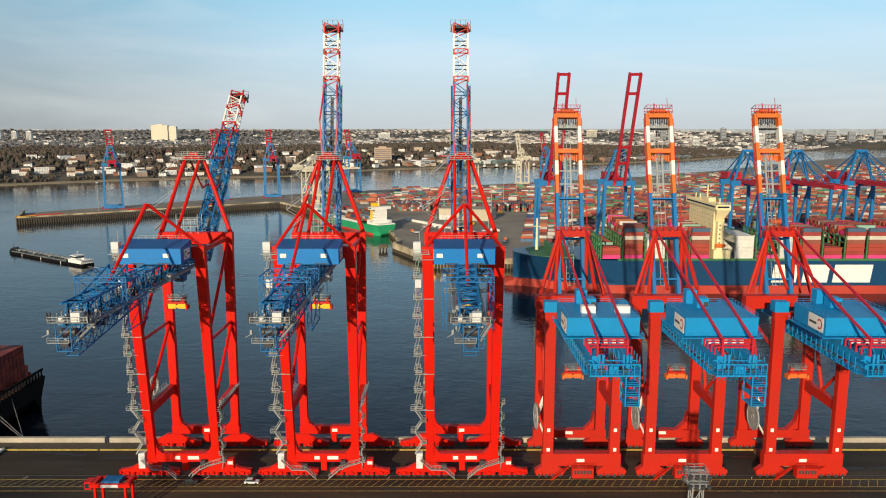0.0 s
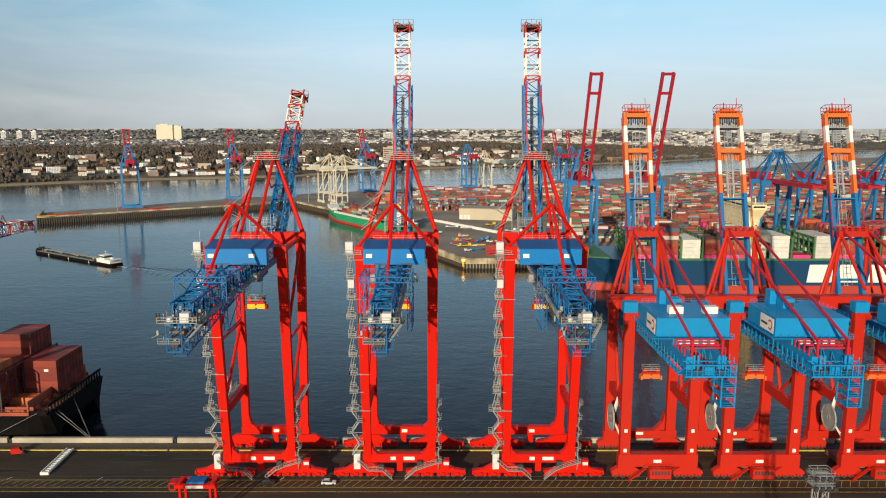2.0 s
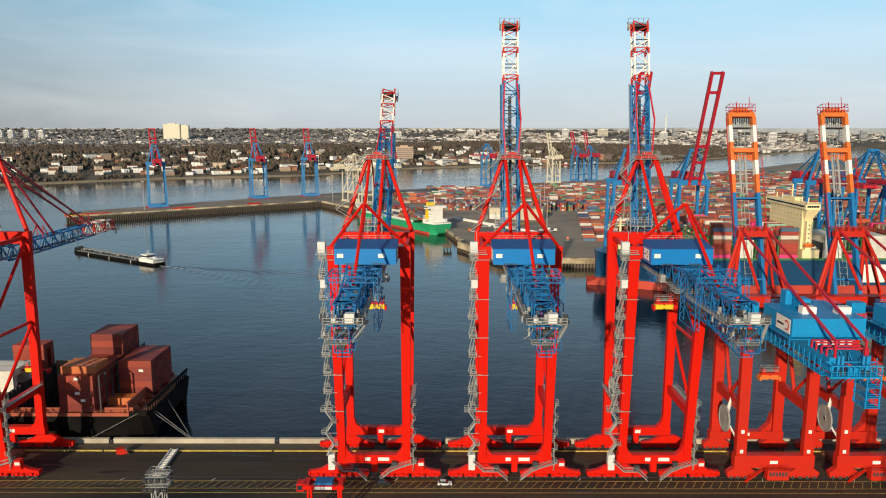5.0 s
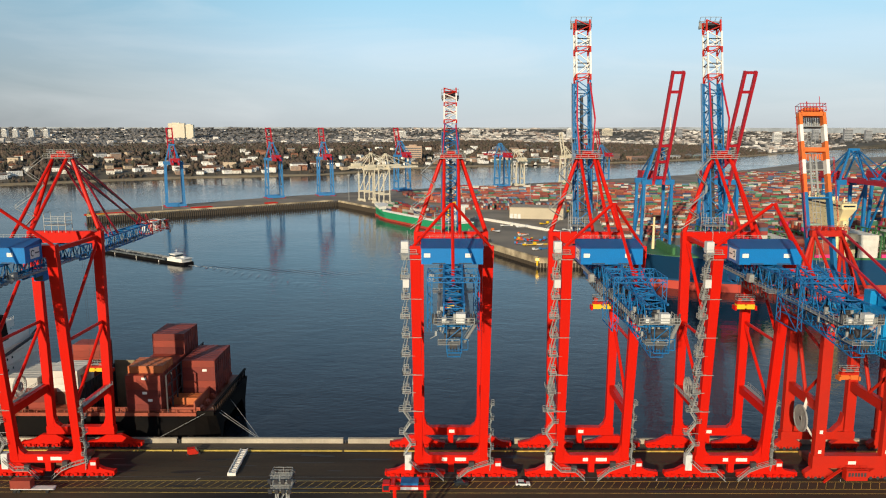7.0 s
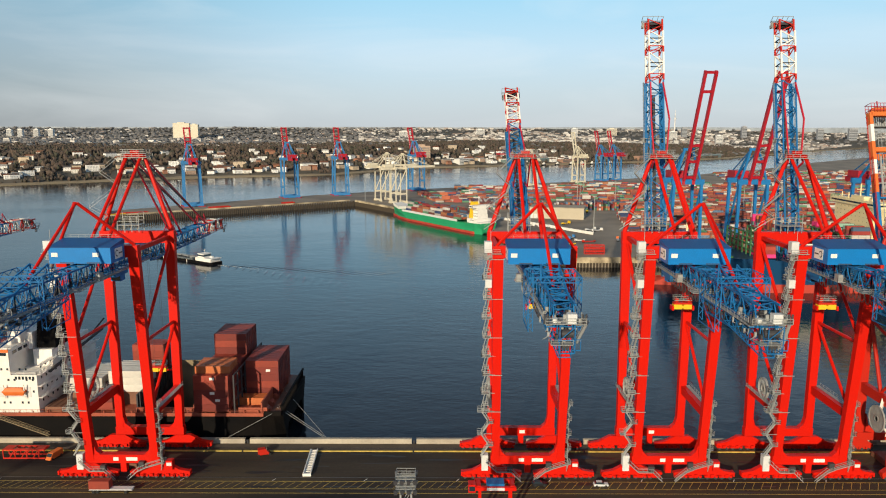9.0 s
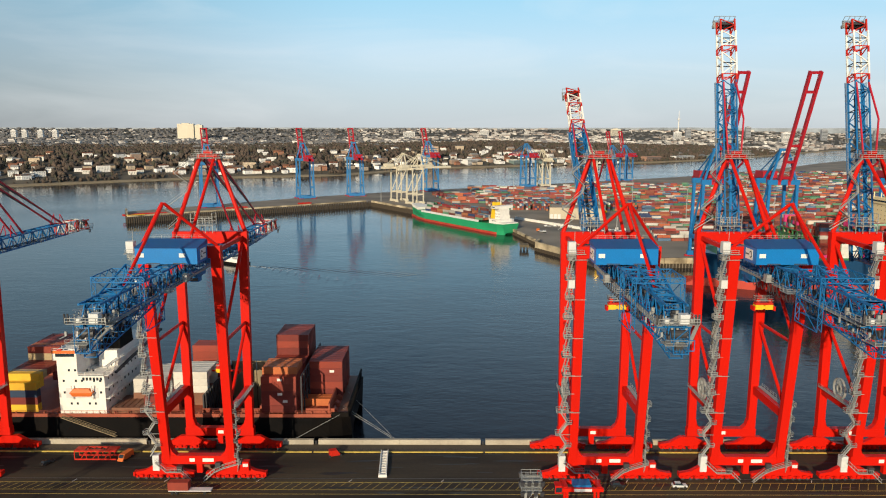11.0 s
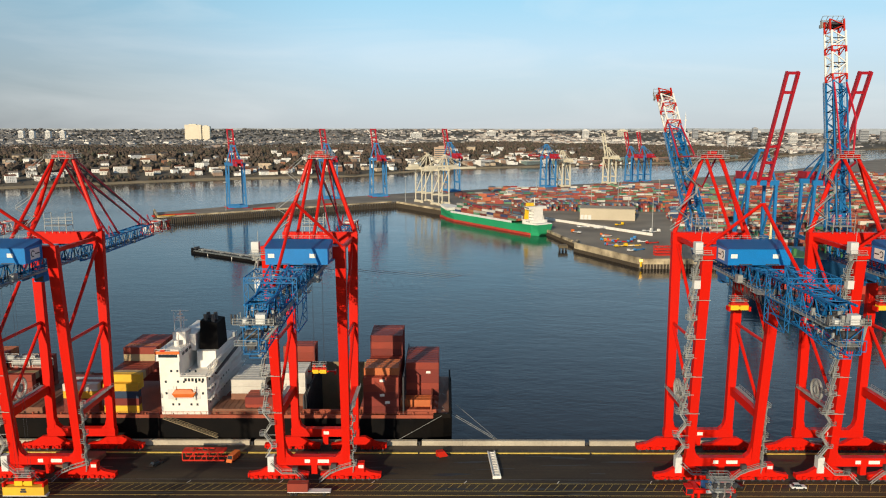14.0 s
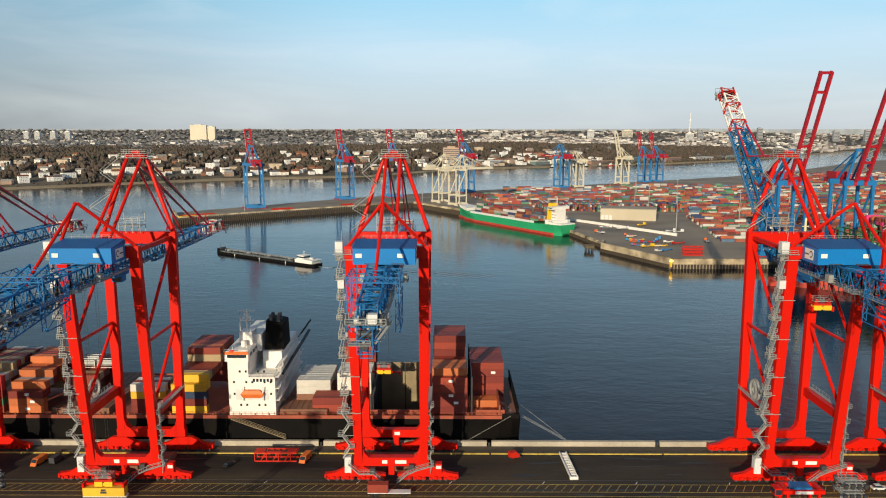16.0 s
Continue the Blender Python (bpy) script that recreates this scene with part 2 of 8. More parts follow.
_pr.inputs[1].default_value, _pr.inputs[2].default_value, _pr.inputs[3].default_value, _pr.inputs[4].default_value = 0.35, 0.65, 0.05, 0.15
_l.new(_pt.outputs[0], _pr.inputs[0])
_l.new(_pr.outputs[0], _b.inputs["Roughness"])
_bp = _n.new("ShaderNodeBump")
_bp.inputs["Strength"].default_value, _bp.inputs["Distance"].default_value = 0.5, 0.48
_l.new(_h, _bp.inputs["Height"])
_l.new(_bp.outputs[0], _b.inputs["Normal"])


# ---- mesh building ----
class Mesher:
    """Gathers boxes, bars and plates into one mesh."""

    def __init__(self):
        self.v, self.f = [], []

    def hexa(self, p):
        """Eight corners: four below, four above, both counter-clockwise."""
        o = len(self.v)
        self.v += [tuple(q) for q in p]
        self.f += [tuple(o + i for i in q) for q in ((3, 2, 1, 0), (4, 5, 6, 7), (0, 1, 5, 4), (1, 2, 6, 5), (2, 3, 7, 6), (3, 0, 4, 7))]
        return self

    def box(self, x0, x1, y0, y1, z0, z1):
        return self.hexa([(x0, y0, z0), (x1, y0, z0), (x1, y1, z0), (x0, y1, z0), (x0, y0, z1), (x1, y0, z1), (x1, y1, z1), (x0, y1, z1)])

    def bar(self, p, q, w, h=None):
        """A straight bar of section w by h from p to q."""
        p, q = Vector(p), Vector(q)
        d = (q - p).normalized()
        up = Vector((0, 0, 1)) if abs(d.z) < 0.95 else Vector((0, 1, 0))
        s = d.cross(up).normalized()
        u = s.cross(d).normalized()
        s, u = s * (w / 2), u * ((h or w) / 2)
        return self.hexa([p - s - u, p + s - u, q + s - u, q - s - u, p - s + u, p + s + u, q + s + u, q - s + u])

    def tube(self, p, q, r, n=8, r2=None):
        p, q = Vector(p), Vector(q)
        d = (q - p).normalized()
        up = Vector((0, 0, 1)) if abs(d.z) < 0.95 else Vector((0, 1, 0))
        s = d.cross(up).normalized()
        u = s.cross(d)
        o = len(self.v)
        for c, rr in ((p, r), (q, r if r2 is None else r2)):
            for i in range(n):
                a = 2 * math.pi * i / n
                self.v.append(tuple(c + (s * math.cos(a) + u * math.sin(a)) * rr))
        for i in range(n):
            j = (i + 1) % n
            self.f.append((o + i, o + j, o + n + j, o + n + i))
        self.f += [tuple(o + i for i in reversed(range(n))), tuple(o + n + i for i in range(n))]
        return self

    def prism(self, poly, z0, z1):
        """A flat polygon (counter-clockwise) drawn up from z0 to z1."""
        o, n = len(self.v), len(poly)
        self.v += [(x, y, z0) for x, y in poly] + [(x, y, z1) for x, y in poly]
        self.f += [tuple(o + n + i for i in range(n)), tuple(o + i for i in reversed(range(n)))]
        self.f += [(o + i, o + (i + 1) % n, o + n + (i + 1) % n, o + n + i) for i in range(n)]
        return self

    def side(self, poly, y0, y1):
        """A polygon in x and z drawn along y."""
        o, n = len(self.v), len(poly)
        self.v += [(x, y0, z) for x, z in poly] + [(x, y1, z) for x, z in poly]
        self.f += [tuple(o + i for i in range(n)), tuple(o + n + i for i in reversed(range(n)))]
        self.f += [(o + (i + 1) % n, o + i, o + n + i, o + n + (i + 1) % n) for i in range(n)]
        return self

    def rail(self, pts, h=1.1, r=0.07):
        """A handrail on posts along a line of points."""
        for a, b in zip(pts, pts[1:]):
            a, b = Vector(a), Vector(b)
            for k in (h, h * 0.5):
                self.bar(a + Vector((0, 0, k)), b + Vector((0, 0, k)), r)
            n = max(1, int((b - a).length / 2.0))
            for i in range(n + 1):
                c = a.lerp(b, i / n)
                self.bar(c, c + Vector((0, 0, h)), r)
        return self

    def truss(self, y0, y1, w, z0, z1, n, chord=0.35, rod=0.2):
        """A lattice box girder along y, w wide."""
        for x in (-w / 2, w / 2):
            for z in (z0, z1):
                self.bar((x, y0, z), (x, y1, z), chord)
        step = (y1 - y0) / n
        for i in range(n):
            a, b = y0 + i * step, y0 + (i + 1) * step
            if i % 2:
                a, b = b, a
            for x in (-w / 2, w / 2):
                self.bar((x, a, z0), (x, b, z1), rod)
                self.bar((x, b, z0), (x, b, z1), rod)
            for z in (z0, z1):
                self.bar((-w / 2, a, z), (w / 2, b, z), rod)
                self.bar((-w / 2, b, z), (w / 2, b, z), rod)
        return self

    def data(self, name, mat):
        me = bpy.data.meshes.new(name)
        me.from_pydata(self.v, [], self.f)
        me.materials.append(mat)
        me.update()
        return me


def part(name, mesher, mat, parent, label="", m=None):
    """Links the gathered mesh as one part under a thing or under a part."""
    ob = new(name, mesher.data(name, mat) if isinstance(mesher, Mesher) else mesher)
    ob.parent = parent
    if m is not None:
        ob.matrix_basis = m
    return tagged(ob, label)


def thing(name, label, category, group="", at=None, kind=""):
    ob = new(name)
    ob.empty_display_size = 0.5
    if at is not None:
        ob.matrix_basis = at
    return tagged(ob, label, category, group, kind)


def solid(name, mesher, mat, label, category="", group="", kind="", at=None):
    ob = new(name, mesher.data(name, mat))
    if at is not None:
        ob.matrix_basis = at
    return tagged(ob, label, category, group, kind)

# ---- ground, quays, water ----
solid("water", Mesher().box(-4900, 4900, 236, 4960, -9, -5), WATER, "dark blue rippled harbour and river water", "water", kind="structure")
solid("ground", Mesher().box(-4900, 4900, -900, 241.0, -12, 0), ASPHALT, "dark worn asphalt of the container quay", "quay", kind="structure")


def far_land(x, y):
    """Height of the land beyond the river."""
    s = max(0.0, (y - shore(x)))
    up = min(1.0, s / 420.0) * (50 if x < 400 else max(6, 50 - (x - 400) * 0.045))
    up -= (up - 34) * 0.75 * max(0.0, min(1.0, (s - 520) / 700.0))
    up += 6 * max(0.0, min(1.0, (s - 700) / 900.0))
    k = max(0.0, min(1.0, (y - 3600) / 1300.0))
    return -4.8 + min(5.0, s * 0.12) + up * 0.8 + k * k * 64 + 3.0 * noise.noise(Vector((x / 260, y / 260, 0))) * min(1.0, s / 200)


def shore(x):
    pts = ((-6000, 1250), (-1030, 1375), (-690, 1640), (-380, 1760), (-175, 2060), (210, 2260), (560, 2440), (882, 2690), (1200, 3040), (2088, 4006), (2700, 4500), (6000, 4800))
    for (xa, ya), (xb, yb) in zip(pts, pts[1:]):
        if x <= xb:
            return ya + (yb - ya) * (x - xa) / (xb - xa)
    return 4800


def far_shore():
    me = Mesher()
    nx, ny = 150, 60
    for i in range(nx + 1):
        x = -4800 + 9600 * i / nx
        s = shore(x)
        for j in range(ny + 1):
            y = s - 8 + (4955 - s + 8) * (j / ny) ** 1.5
            me.v.append((x, y, far_land(x, y) if j else -8))
    for i in range(nx):
        for j in range(ny):
            a = i * (ny + 1) + j
            me.f.append((a, a + ny + 1, a + ny + 2, a + 1))
    return me


SHORE = paint("far_shore_soil", (0.115, 0.10, 0.080), 0.9, wear=0.5, scale=0.006, bump=0.0, col2=(0.065, 0.062, 0.048), grain=0.05)
solid("far_bank", far_shore(), SHORE, "gently rising brown far bank of the river", "river bank", kind="structure")
BEACH = paint("beach_sand", (0.34, 0.27, 0.17), 0.9, wear=0.4, scale=0.02, bump=0.0, grain=0.1)
_me = Mesher()
_xs = [-4800 + 60 * i for i in range(121)]
for _a, _c in zip(_xs, _xs[1:]):
    _me.hexa([(_a, shore(_a) - 16, -8), (_c, shore(_c) - 16, -8), (_c, shore(_c) + 22, -8), (_a, shore(_a) + 22, -8),
              (_a, shore(_a) - 16, -4.6), (_c, shore(_c) - 16, -4.6), (_c, shore(_c) + 22, -1.2), (_a, shore(_a) + 22, -1.2)])
solid("beach", _me, BEACH, "pale sand strip along the far bank", "beach", kind="structure")

# terminal peninsula across the basin
PENINSULA = [(-507, 866), (-236, 1060), (-72, 812), (-60, 795), (-40, 692), (-46, 672), (-6, 588), (2200, 600), (2200, 3150), (1450, 2719), (1043, 2306), (720, 1930), (595, 1824), (462, 1691), (298, 1576), (8, 1386), (-123, 1307), (-215, 1250), (-341, 1152), (-542, 944)]
solid("terminal_ground", Mesher().prism(PENINSULA, -9, 0), YARD, "grey asphalt yard of the terminal peninsula", "terminal yard", kind="structure")

# ---- ship-to-shore gantry cranes on the near quay ----
NEAR, FAR = 215.3, 236.4          # the two crane rails
GAUGE = FAR - NEAR


def bogie_meshes():
    """One corner of the travelling gear, 18 m long, centred under the leg; z 0 to 5."""
    beam = Mesher()
    beam.side([(-9.2, 1.6), (9.2, 1.6), (9.2, 2.3), (6.0, 2.9), (2.4, 4.9), (-2.4, 4.9), (-6.0, 2.9), (-9.2, 2.3)], -0.75, 0.75)
    truck = Mesher().side([(-2.0, 0.5), (2.0, 0.5), (2.0, 1.2), (0.8, 1.9), (-0.8, 1.9), (-2.0, 1.2)], -0.55, 0.55)
    truck.box(-0.5, 0.5, -1.2, -0.75, 0.9, 1.8).box(-1.7, -1.1, -0.9, -0.55, 0.7, 1.3).box(1.1, 1.7, -0.9, -0.55, 0.7, 1.3)
    wheel = Mesher().tube((0, -0.62, 0.48), (0, 0.62, 0.48), 0.48, 10)
    return beam.data("equaliser_beam", RED), truck.data("bogie_truck", RED), wheel.data("wheel", DARK)


BOGIE = bogie_meshes()


def leg(sx, y0, y1, z0=5.2, z1=74.0):
    """A box leg that widens upwards; sx: side."""
    a, b, c, d = 8.75, 11.1, 8.9, 11.9
    if sx < 0:
        a, b, c, d = -b, -a, -d, -c
    me = Mesher().hexa([(a, y0 - 1.1, z0), (b, y0 - 1.1, z0), (b, y0 + 1.1, z0), (a, y0 + 1.1, z0), (c, y1 - 1.0, z1), (d, y1 - 1.0, z1), (d, y1 + 1.0, z1), (c, y1 + 1.0, z1)])
    # haunch into the sill beam
    s = 1 if sx > 0 else -1
    me.side([(s * 8.9, 7.8), (s * 8.9, 12.0), (s * 8.1, 9.2), (s * 6.6, 7.8)][::-s], y0 - 1.0, y0 + 1.0)
    return me


def flight(me, a, b, w=0.45):
    """One flight of open steps with stringers and handrails from a to b, along x."""
    for o in (-w, w):
        me.bar((a[0], a[1] + o, a[2]), (b[0], b[1] + o, b[2]), 0.10, 0.36)
        me.bar((a[0], a[1] + o, a[2] + 1.1), (b[0], b[1] + o, b[2] + 1.1), 0.09)
    n = max(3, int((b[2] - a[2]) / 0.42))
    for i in range(1, n):
        c = Vector(a).lerp(Vector(b), i / n)
        me.box(c.x - 0.16, c.x + 0.16, c.y - w, c.y + w, c.z - 0.03, c.z + 0.03)
        if i % 3 == 0:
            for o in (-w, w):
                me.bar((c.x, c.y + o, c.z), (c.x, c.y + o, c.z + 1.1), 0.07)


def stairs(me, x, y, z0, z1, lean=0.0, run=1.3, rise=3.0, hw=0.75):
    """Zigzag of steep flights between railed landings beside a leg; lean: metres that y changes from bottom to top."""
    z, s = z0, 1
    while z < z1 - 0.1:
        zz = min(z + rise, z1)
        ya, yb = y + lean * (z / 74), y + lean * (zz / 74)
        flight(me, (x - s * run / 2, ya, z), (x + s * run / 2, yb, zz))
        lx = x + s * (run / 2 + hw * 0.6)
        me.box(lx - hw, lx + hw, yb - 0.95, yb + 0.95, zz - 0.12, zz)
        q = [(lx - hw, yb - 0.95, zz), (lx + hw, yb - 0.95, zz), (lx + hw, yb + 0.95, zz), (lx - hw, yb + 0.95, zz), (lx - hw, yb - 0.95, zz)]
        me.rail(q, 1.15, 0.1)
        me.bar((lx, yb, zz - 0.1), (x + (2.2 if x < 0 else -1.2), yb, zz - 0.1), 0.14)
        z, s = zz, -s
    return me


def lift_tower(me, x, y, z0, z1, lean):
    """Railed baskets one above the other outside the leg, joined by steep slanting ladders."""
    z, k = z0, 0
    while z < z1:
        yy = y + lean * z / 74
        w = 1.55 if k % 2 else 1.2
        me.box(x - w, x + 1.0, yy - 1.0, yy + 1.0, z - 0.14, z)
        me.rail([(x + 1.0, yy - 1.0, z), (x - w, yy - 1.0, z), (x - w, yy + 1.0, z), (x + 1.0, yy + 1.0, z)], 1.25, 0.15)
        me.rail([(x + 0.6, yy - 1.0, z + 2.2), (x - w + 0.5, yy - 1.0, z + 2.2), (x - w + 0.5, yy + 1.0, z + 2.2)], 1.1, 0.12)
        me.box(x - w + 0.5, x + 0.6, yy - 1.0, yy + 1.0, z + 2.08, z + 2.2)
        me.bar((x - w + 0.5, yy - 1.0, z), (x - w + 0.5, yy - 1.0, z + 3.3), 0.14)
        me.bar((x - w, yy - 1.0, z + 0.85), (x + 1.0, yy - 1.0, z + 0.85), 0.1)
        me.box(x + 1.0, x + 2.6, yy - 0.2, yy + 0.2, z - 0.16, z)
        zz = min(z + 5.9, z1)
        yb = y + lean * zz / 74
        a, b = (x - 0.7, yy, z), (x + 0.5, yb, zz)
        for o in (-0.4, 0.4):
            me.bar((a[0], a[1] + o, a[2]), (b[0], b[1] + o, b[2]), 0.14, 0.6)
            me.bar((a[0] - 0.7, a[1] + o, a[2] + 1.0), (b[0] - 0.7, b[1] + o, b[2] + 0.4), 0.1)
        for i in range(1, 12):
            c = Vector(a).lerp(Vector(b), i / 12)
            me.box(c.x - 0.25, c.x + 0.25, c.y - 0.4, c.y + 0.4, c.z - 0.04, c.z + 0.04)
        z, k = zz, k + 1
    return me


def modern_crane():
    """Tall red portal with a blue lattice girder; boom and stays are put on afterwards. Origin: on the landside rail, mid portal."""
    c = thing("gantry_crane", "tall bright red container gantry crane with blue girder", "gantry crane", "cranes on the quay")
    for y in (0, GAUGE):
        sill = Mesher().box(-11.4, 11.4, y - 1.15, y + 1.15, 5.2, 7.9)
        sill.box(-0.9, 0.9, y - 0.8, y + 0.8, 2.2, 5.2)
        sb = part("sill_beam", sill, RED, c)
        plates = Mesher()
        for px, w in (((-2.0, 0.8), (2.9, 1.7)) if y == 0 else ((0.4, 0.9),)):
            plates.box(px - w, px + w, y - 1.20, y - 1.155, 6.0, 7.1)
        part("number_plate", plates, WHITE, sb, "white plates with unreadable marks")
        for sx in (-1, 1):
            m = pose(sx * 11.0, y, 0)
            eb = part("equaliser_beam", BOGIE[0], None, c, m=m)
            for px in (-6.9, -2.5, 2.5, 6.9):
                part("bogie_truck", BOGIE[1], None, eb, m=pose(px, 0, 0))
            for px in (-8.2, -5.7, -3.8, -1.2, 1.2, 3.8, 5.7, 8.2):
                part("wheel", BOGIE[2], None, eb, "dark steel rail wheel", pose(px, 0, 0))
            bf = Mesher().box(sx * 9.2 - 0.25, sx * 9.2 + 0.25, -1.0, 1.0, 1.1, 2.4)
            part("buffer", bf, RED, eb)
    for sx in (-1, 1):
        part("leg", leg(sx, 0, -7.0), RED, c)
        part("leg", leg(sx, GAUGE, GAUGE), RED, c)
        x = sx * 10.2
        low = Mesher().bar((x, -1.8, 21.5), (x, GAUGE, 21.5), 1.5, 2.6)
        part("side_beam", low, RED, c)
        for p, q, r in (((x, -3.6, 44.4), (x, GAUGE, 44.4), 0.5), ((x, GAUGE - 0.5, 44.0), (x, -1.6, 23.0), 0.5), ((x, -4.0, 44.8), (x, GAUGE - 0.6, 70.5), 0.5)):
            part("brace", Mesher().tube(p, q, r, 10), RED, c)
        part("top_tie", Mesher().bar((x, -6, 72.3), (x, GAUGE, 72.3), 0.9, 1.2), RED, c)
        wk = Mesher().box(x + sx * 0.8, x + sx * 2.0, 0, GAUGE - 1, 22.8, 22.95)
        wk.rail([(x + sx * 2.0, 0.5, 22.95), (x + sx * 2.0, GAUGE - 1.5, 22.95)])
        part("walkway", wk, GALV, c, "galvanised side walkway")
    part("portal_beam", Mesher().box(-11.9, 11.9, -8.1, -5.9, 70.6, 74.05), RED, c)
    part("portal_beam", Mesher().box(-11.95, 11.95, GAUGE - 1.15, GAUGE + 1.15, 70.4, 74.2), RED, c)
    # A-frame
    ax, ay, az = 2.7, GAUGE + 1.8, 98.6
    for sx in (-1, 1):
        part("apex_leg", Mesher().tube((sx * ax, ay, az), (sx * 11.2, GAUGE, 74.0), 0.62, 10, 0.72), RED, c)
        part("apex_leg", Mesher().tube((sx * 2.2, ay, az), (sx * 2.4, -6.5, 74.0), 0.5, 10), RED, c)
        part("back_leg", Mesher().tube((sx * 0.3, -17.0, 87.0), (sx * 10.8, -7.0, 74.0), 0.45, 10), RED, c)
    part("back_stay", Mesher().tube((0, -17.0, 87.0), (0, -43.5, 70.5), 0.42, 10), RED, c)
    cap = Mesher().box(-3.1, 3.1, ay - 1.2, ay + 1.2, 97.8, 98.8)
    cap.box(-1.4, 1.4, ay - 0.5, ay + 0.5, 98.8, 99.8)
    part("apex_head", cap, RED, c)
    pf = Mesher().box(-4.6, 4.6, ay - 2.6, ay + 2.6, 97.5, 97.65)
    pf.rail([(-4.6, ay - 2.6, 97.65), (4.6, ay - 2.6, 97.65), (4.6, ay + 2.6, 97.65), (-4.6, ay + 2.6, 97.65), (-4.6, ay - 2.6, 97.65)], 1.2, 0.1)
    pf.box(-3.9, 3.9, ay - 2.0, ay - 1.3, 98.8, 98.9)
    pf.rail([(-3.9, ay + 2.0, 98.9), (-3.9, ay - 2.0, 98.9), (3.9, ay - 2.0, 98.9), (3.9, ay + 2.0, 98.9)], 1.2, 0.1)
    part("apex_platform", pf, GALV, c, "galvanised platform with handrails")
    lad = Mesher()
    for (xa, ya, za), (xb, yb, zb) in zip([(-13, 20, 75), (-8, 18, 79.0), (-12.5, 16, 82), (-6, 18, 87), (-5.2, 20, 89), (-9.5, 18, 93.0), (-4.5, 20, 97.5)][:-1],
                                          [(-8, 18, 79.0), (-12.5, 16, 82), (-6, 18, 87), (-5.2, 20, 89), (-9.5, 18, 93.0), (-4.5, 20, 97.5)]):
        lad.bar((xa, ya, za), (xb, yb, zb), 0.7, 0.18)
        lad.bar((xa, ya, za + 1.0), (xb, yb, zb + 1.0), 0.09)
        lad.bar((xb, yb, zb), (xb, yb, zb + 1.1), 0.09)
    wp = Mesher().box(-5.4, 1.6, GAUGE - 2.6, GAUGE + 1.8, 76.2, 76.35)
    for x in (-5.3, -3.0, -0.8, 1.5):
        for y in (GAUGE - 2.5, GAUGE + 1.7):
            wp.bar((x, y, 74.0), (x, y, 80.2 if x in (-5.3, 1.5) else 78.6), 0.16)
    for z in (77.5, 78.6):
        wp.bar((-5.3, GAUGE - 2.5, z), (1.5, GAUGE - 2.5, z), 0.12).bar((-5.3, GAUGE + 1.7, z), (1.5, GAUGE + 1.7, z), 0.12)
    for x in (-5.3, 1.5):
        wp.bar((x, GAUGE - 2.5, 77.5), (x, GAUGE + 1.7, 77.5), 0.12).bar((x, GAUGE - 2.5, 80.2), (x, GAUGE + 1.7, 80.2), 0.12)
    part("hinge_platform", wp, GALV, c, "galvanised railed platform over the beam")
    part("apex_stair", lad, GALV, c, "galvanised zigzag stair")
    # machinery house
    HX, HF = 8.4, -17.1
    h = Mesher().hexa([(-HX, HF, 70.5), (HX, HF, 70.5), (HX, -8.5, 70.5), (-HX, -8.5, 70.5), (-HX, HF, 74.9), (HX, HF, 74.9), (HX, -8.5, 74.9), (-HX, -8.5, 74.9)])
    house = part("machinery_house", h, BLUE, c, "blue sheet-metal machinery house")
    rf = Mesher().hexa([(-HX - 0.2, HF - 0.3, 74.9), (HX + 0.2, HF - 0.3, 74.9), (HX + 0.2, -8.4, 74.9), (-HX - 0.2, -8.4, 74.9), (-HX - 0.2, HF - 0.3, 75.0), (HX + 0.2, HF - 0.3, 75.0), (HX + 0.2, -8.4, 76.3), (-HX - 0.2, -8.4, 76.3)])
    part("roof", rf, BLUE_ROOF, house, "darker blue sloping roof")
    part("roof_rail", Mesher().rail([(-HX, -8.6, 76.3), (HX, -8.6, 76.3)], 1.0, 0.06), GALV, house)
    for px in (-6.8, 4.4):
        wp = part("wall_panel", Mesher().box(px - 0.85, px + 0.85, HF - 0.1, HF - 0.05, 72.4, 73.5), WHITE, house, "small white louvred panel")
        part("louvre", Mesher().box(px - 0.8, px + 0.8, HF - 0.13, HF - 0.1, 72.9, 72.97).box(px - 0.04, px + 0.04, HF - 0.13, HF - 0.1, 72.45, 73.45), GREYBOX, wp)
    for px in (-3.6, 3.6):
        part("vent", Mesher().box(px - 1.8, px + 1.8, HF - 0.1, HF - 0.05, 70.6, 70.85), DARK, house)
    for sx in (-1, 1):
        sg = part("sign", Mesher().box(*sorted((sx * (HX + 0.03), sx * (HX + 0.1))), -14.6, -10.0, 71.3, 74.2), WHITE, house, "white sign with a plain mark")
        mk = Mesher()
        for k in range(12):
            a, b = 0.5 + 4.6 * k / 12, 0.5 + 4.6 * (k + 1) / 12
            mk.bar((sx * (HX + 0.12), -13.4 + 0.8 * math.cos(a), 72.8 + 0.8 * math.sin(a)), (sx * (HX + 0.12), -13.4 + 0.8 * math.cos(b), 72.8 + 0.8 * math.sin(b)), 0.04, 0.3)
        part("sign_mark", mk, DARK, sg)
        part("sign_bar", Mesher().box(*sorted((sx * (HX + 0.1), sx * (HX + 0.13))), -12.3, -10.2, 72.5, 72.85), DARK, sg)
    # girder with backreach
    g = Mesher().truss(-61, GAUGE + 3, 4.4, 65.2, 70.0, 28, 0.42, 0.22)
    for i in range(15):
        y = -60 + i * 5.8
        g.bar((-3.6, y, 65.0), (3.6, y, 65.0), 0.25)
    girder = part("girder", g, BLUE_LAT, c, "blue lattice girder")
    wk = Mesher()
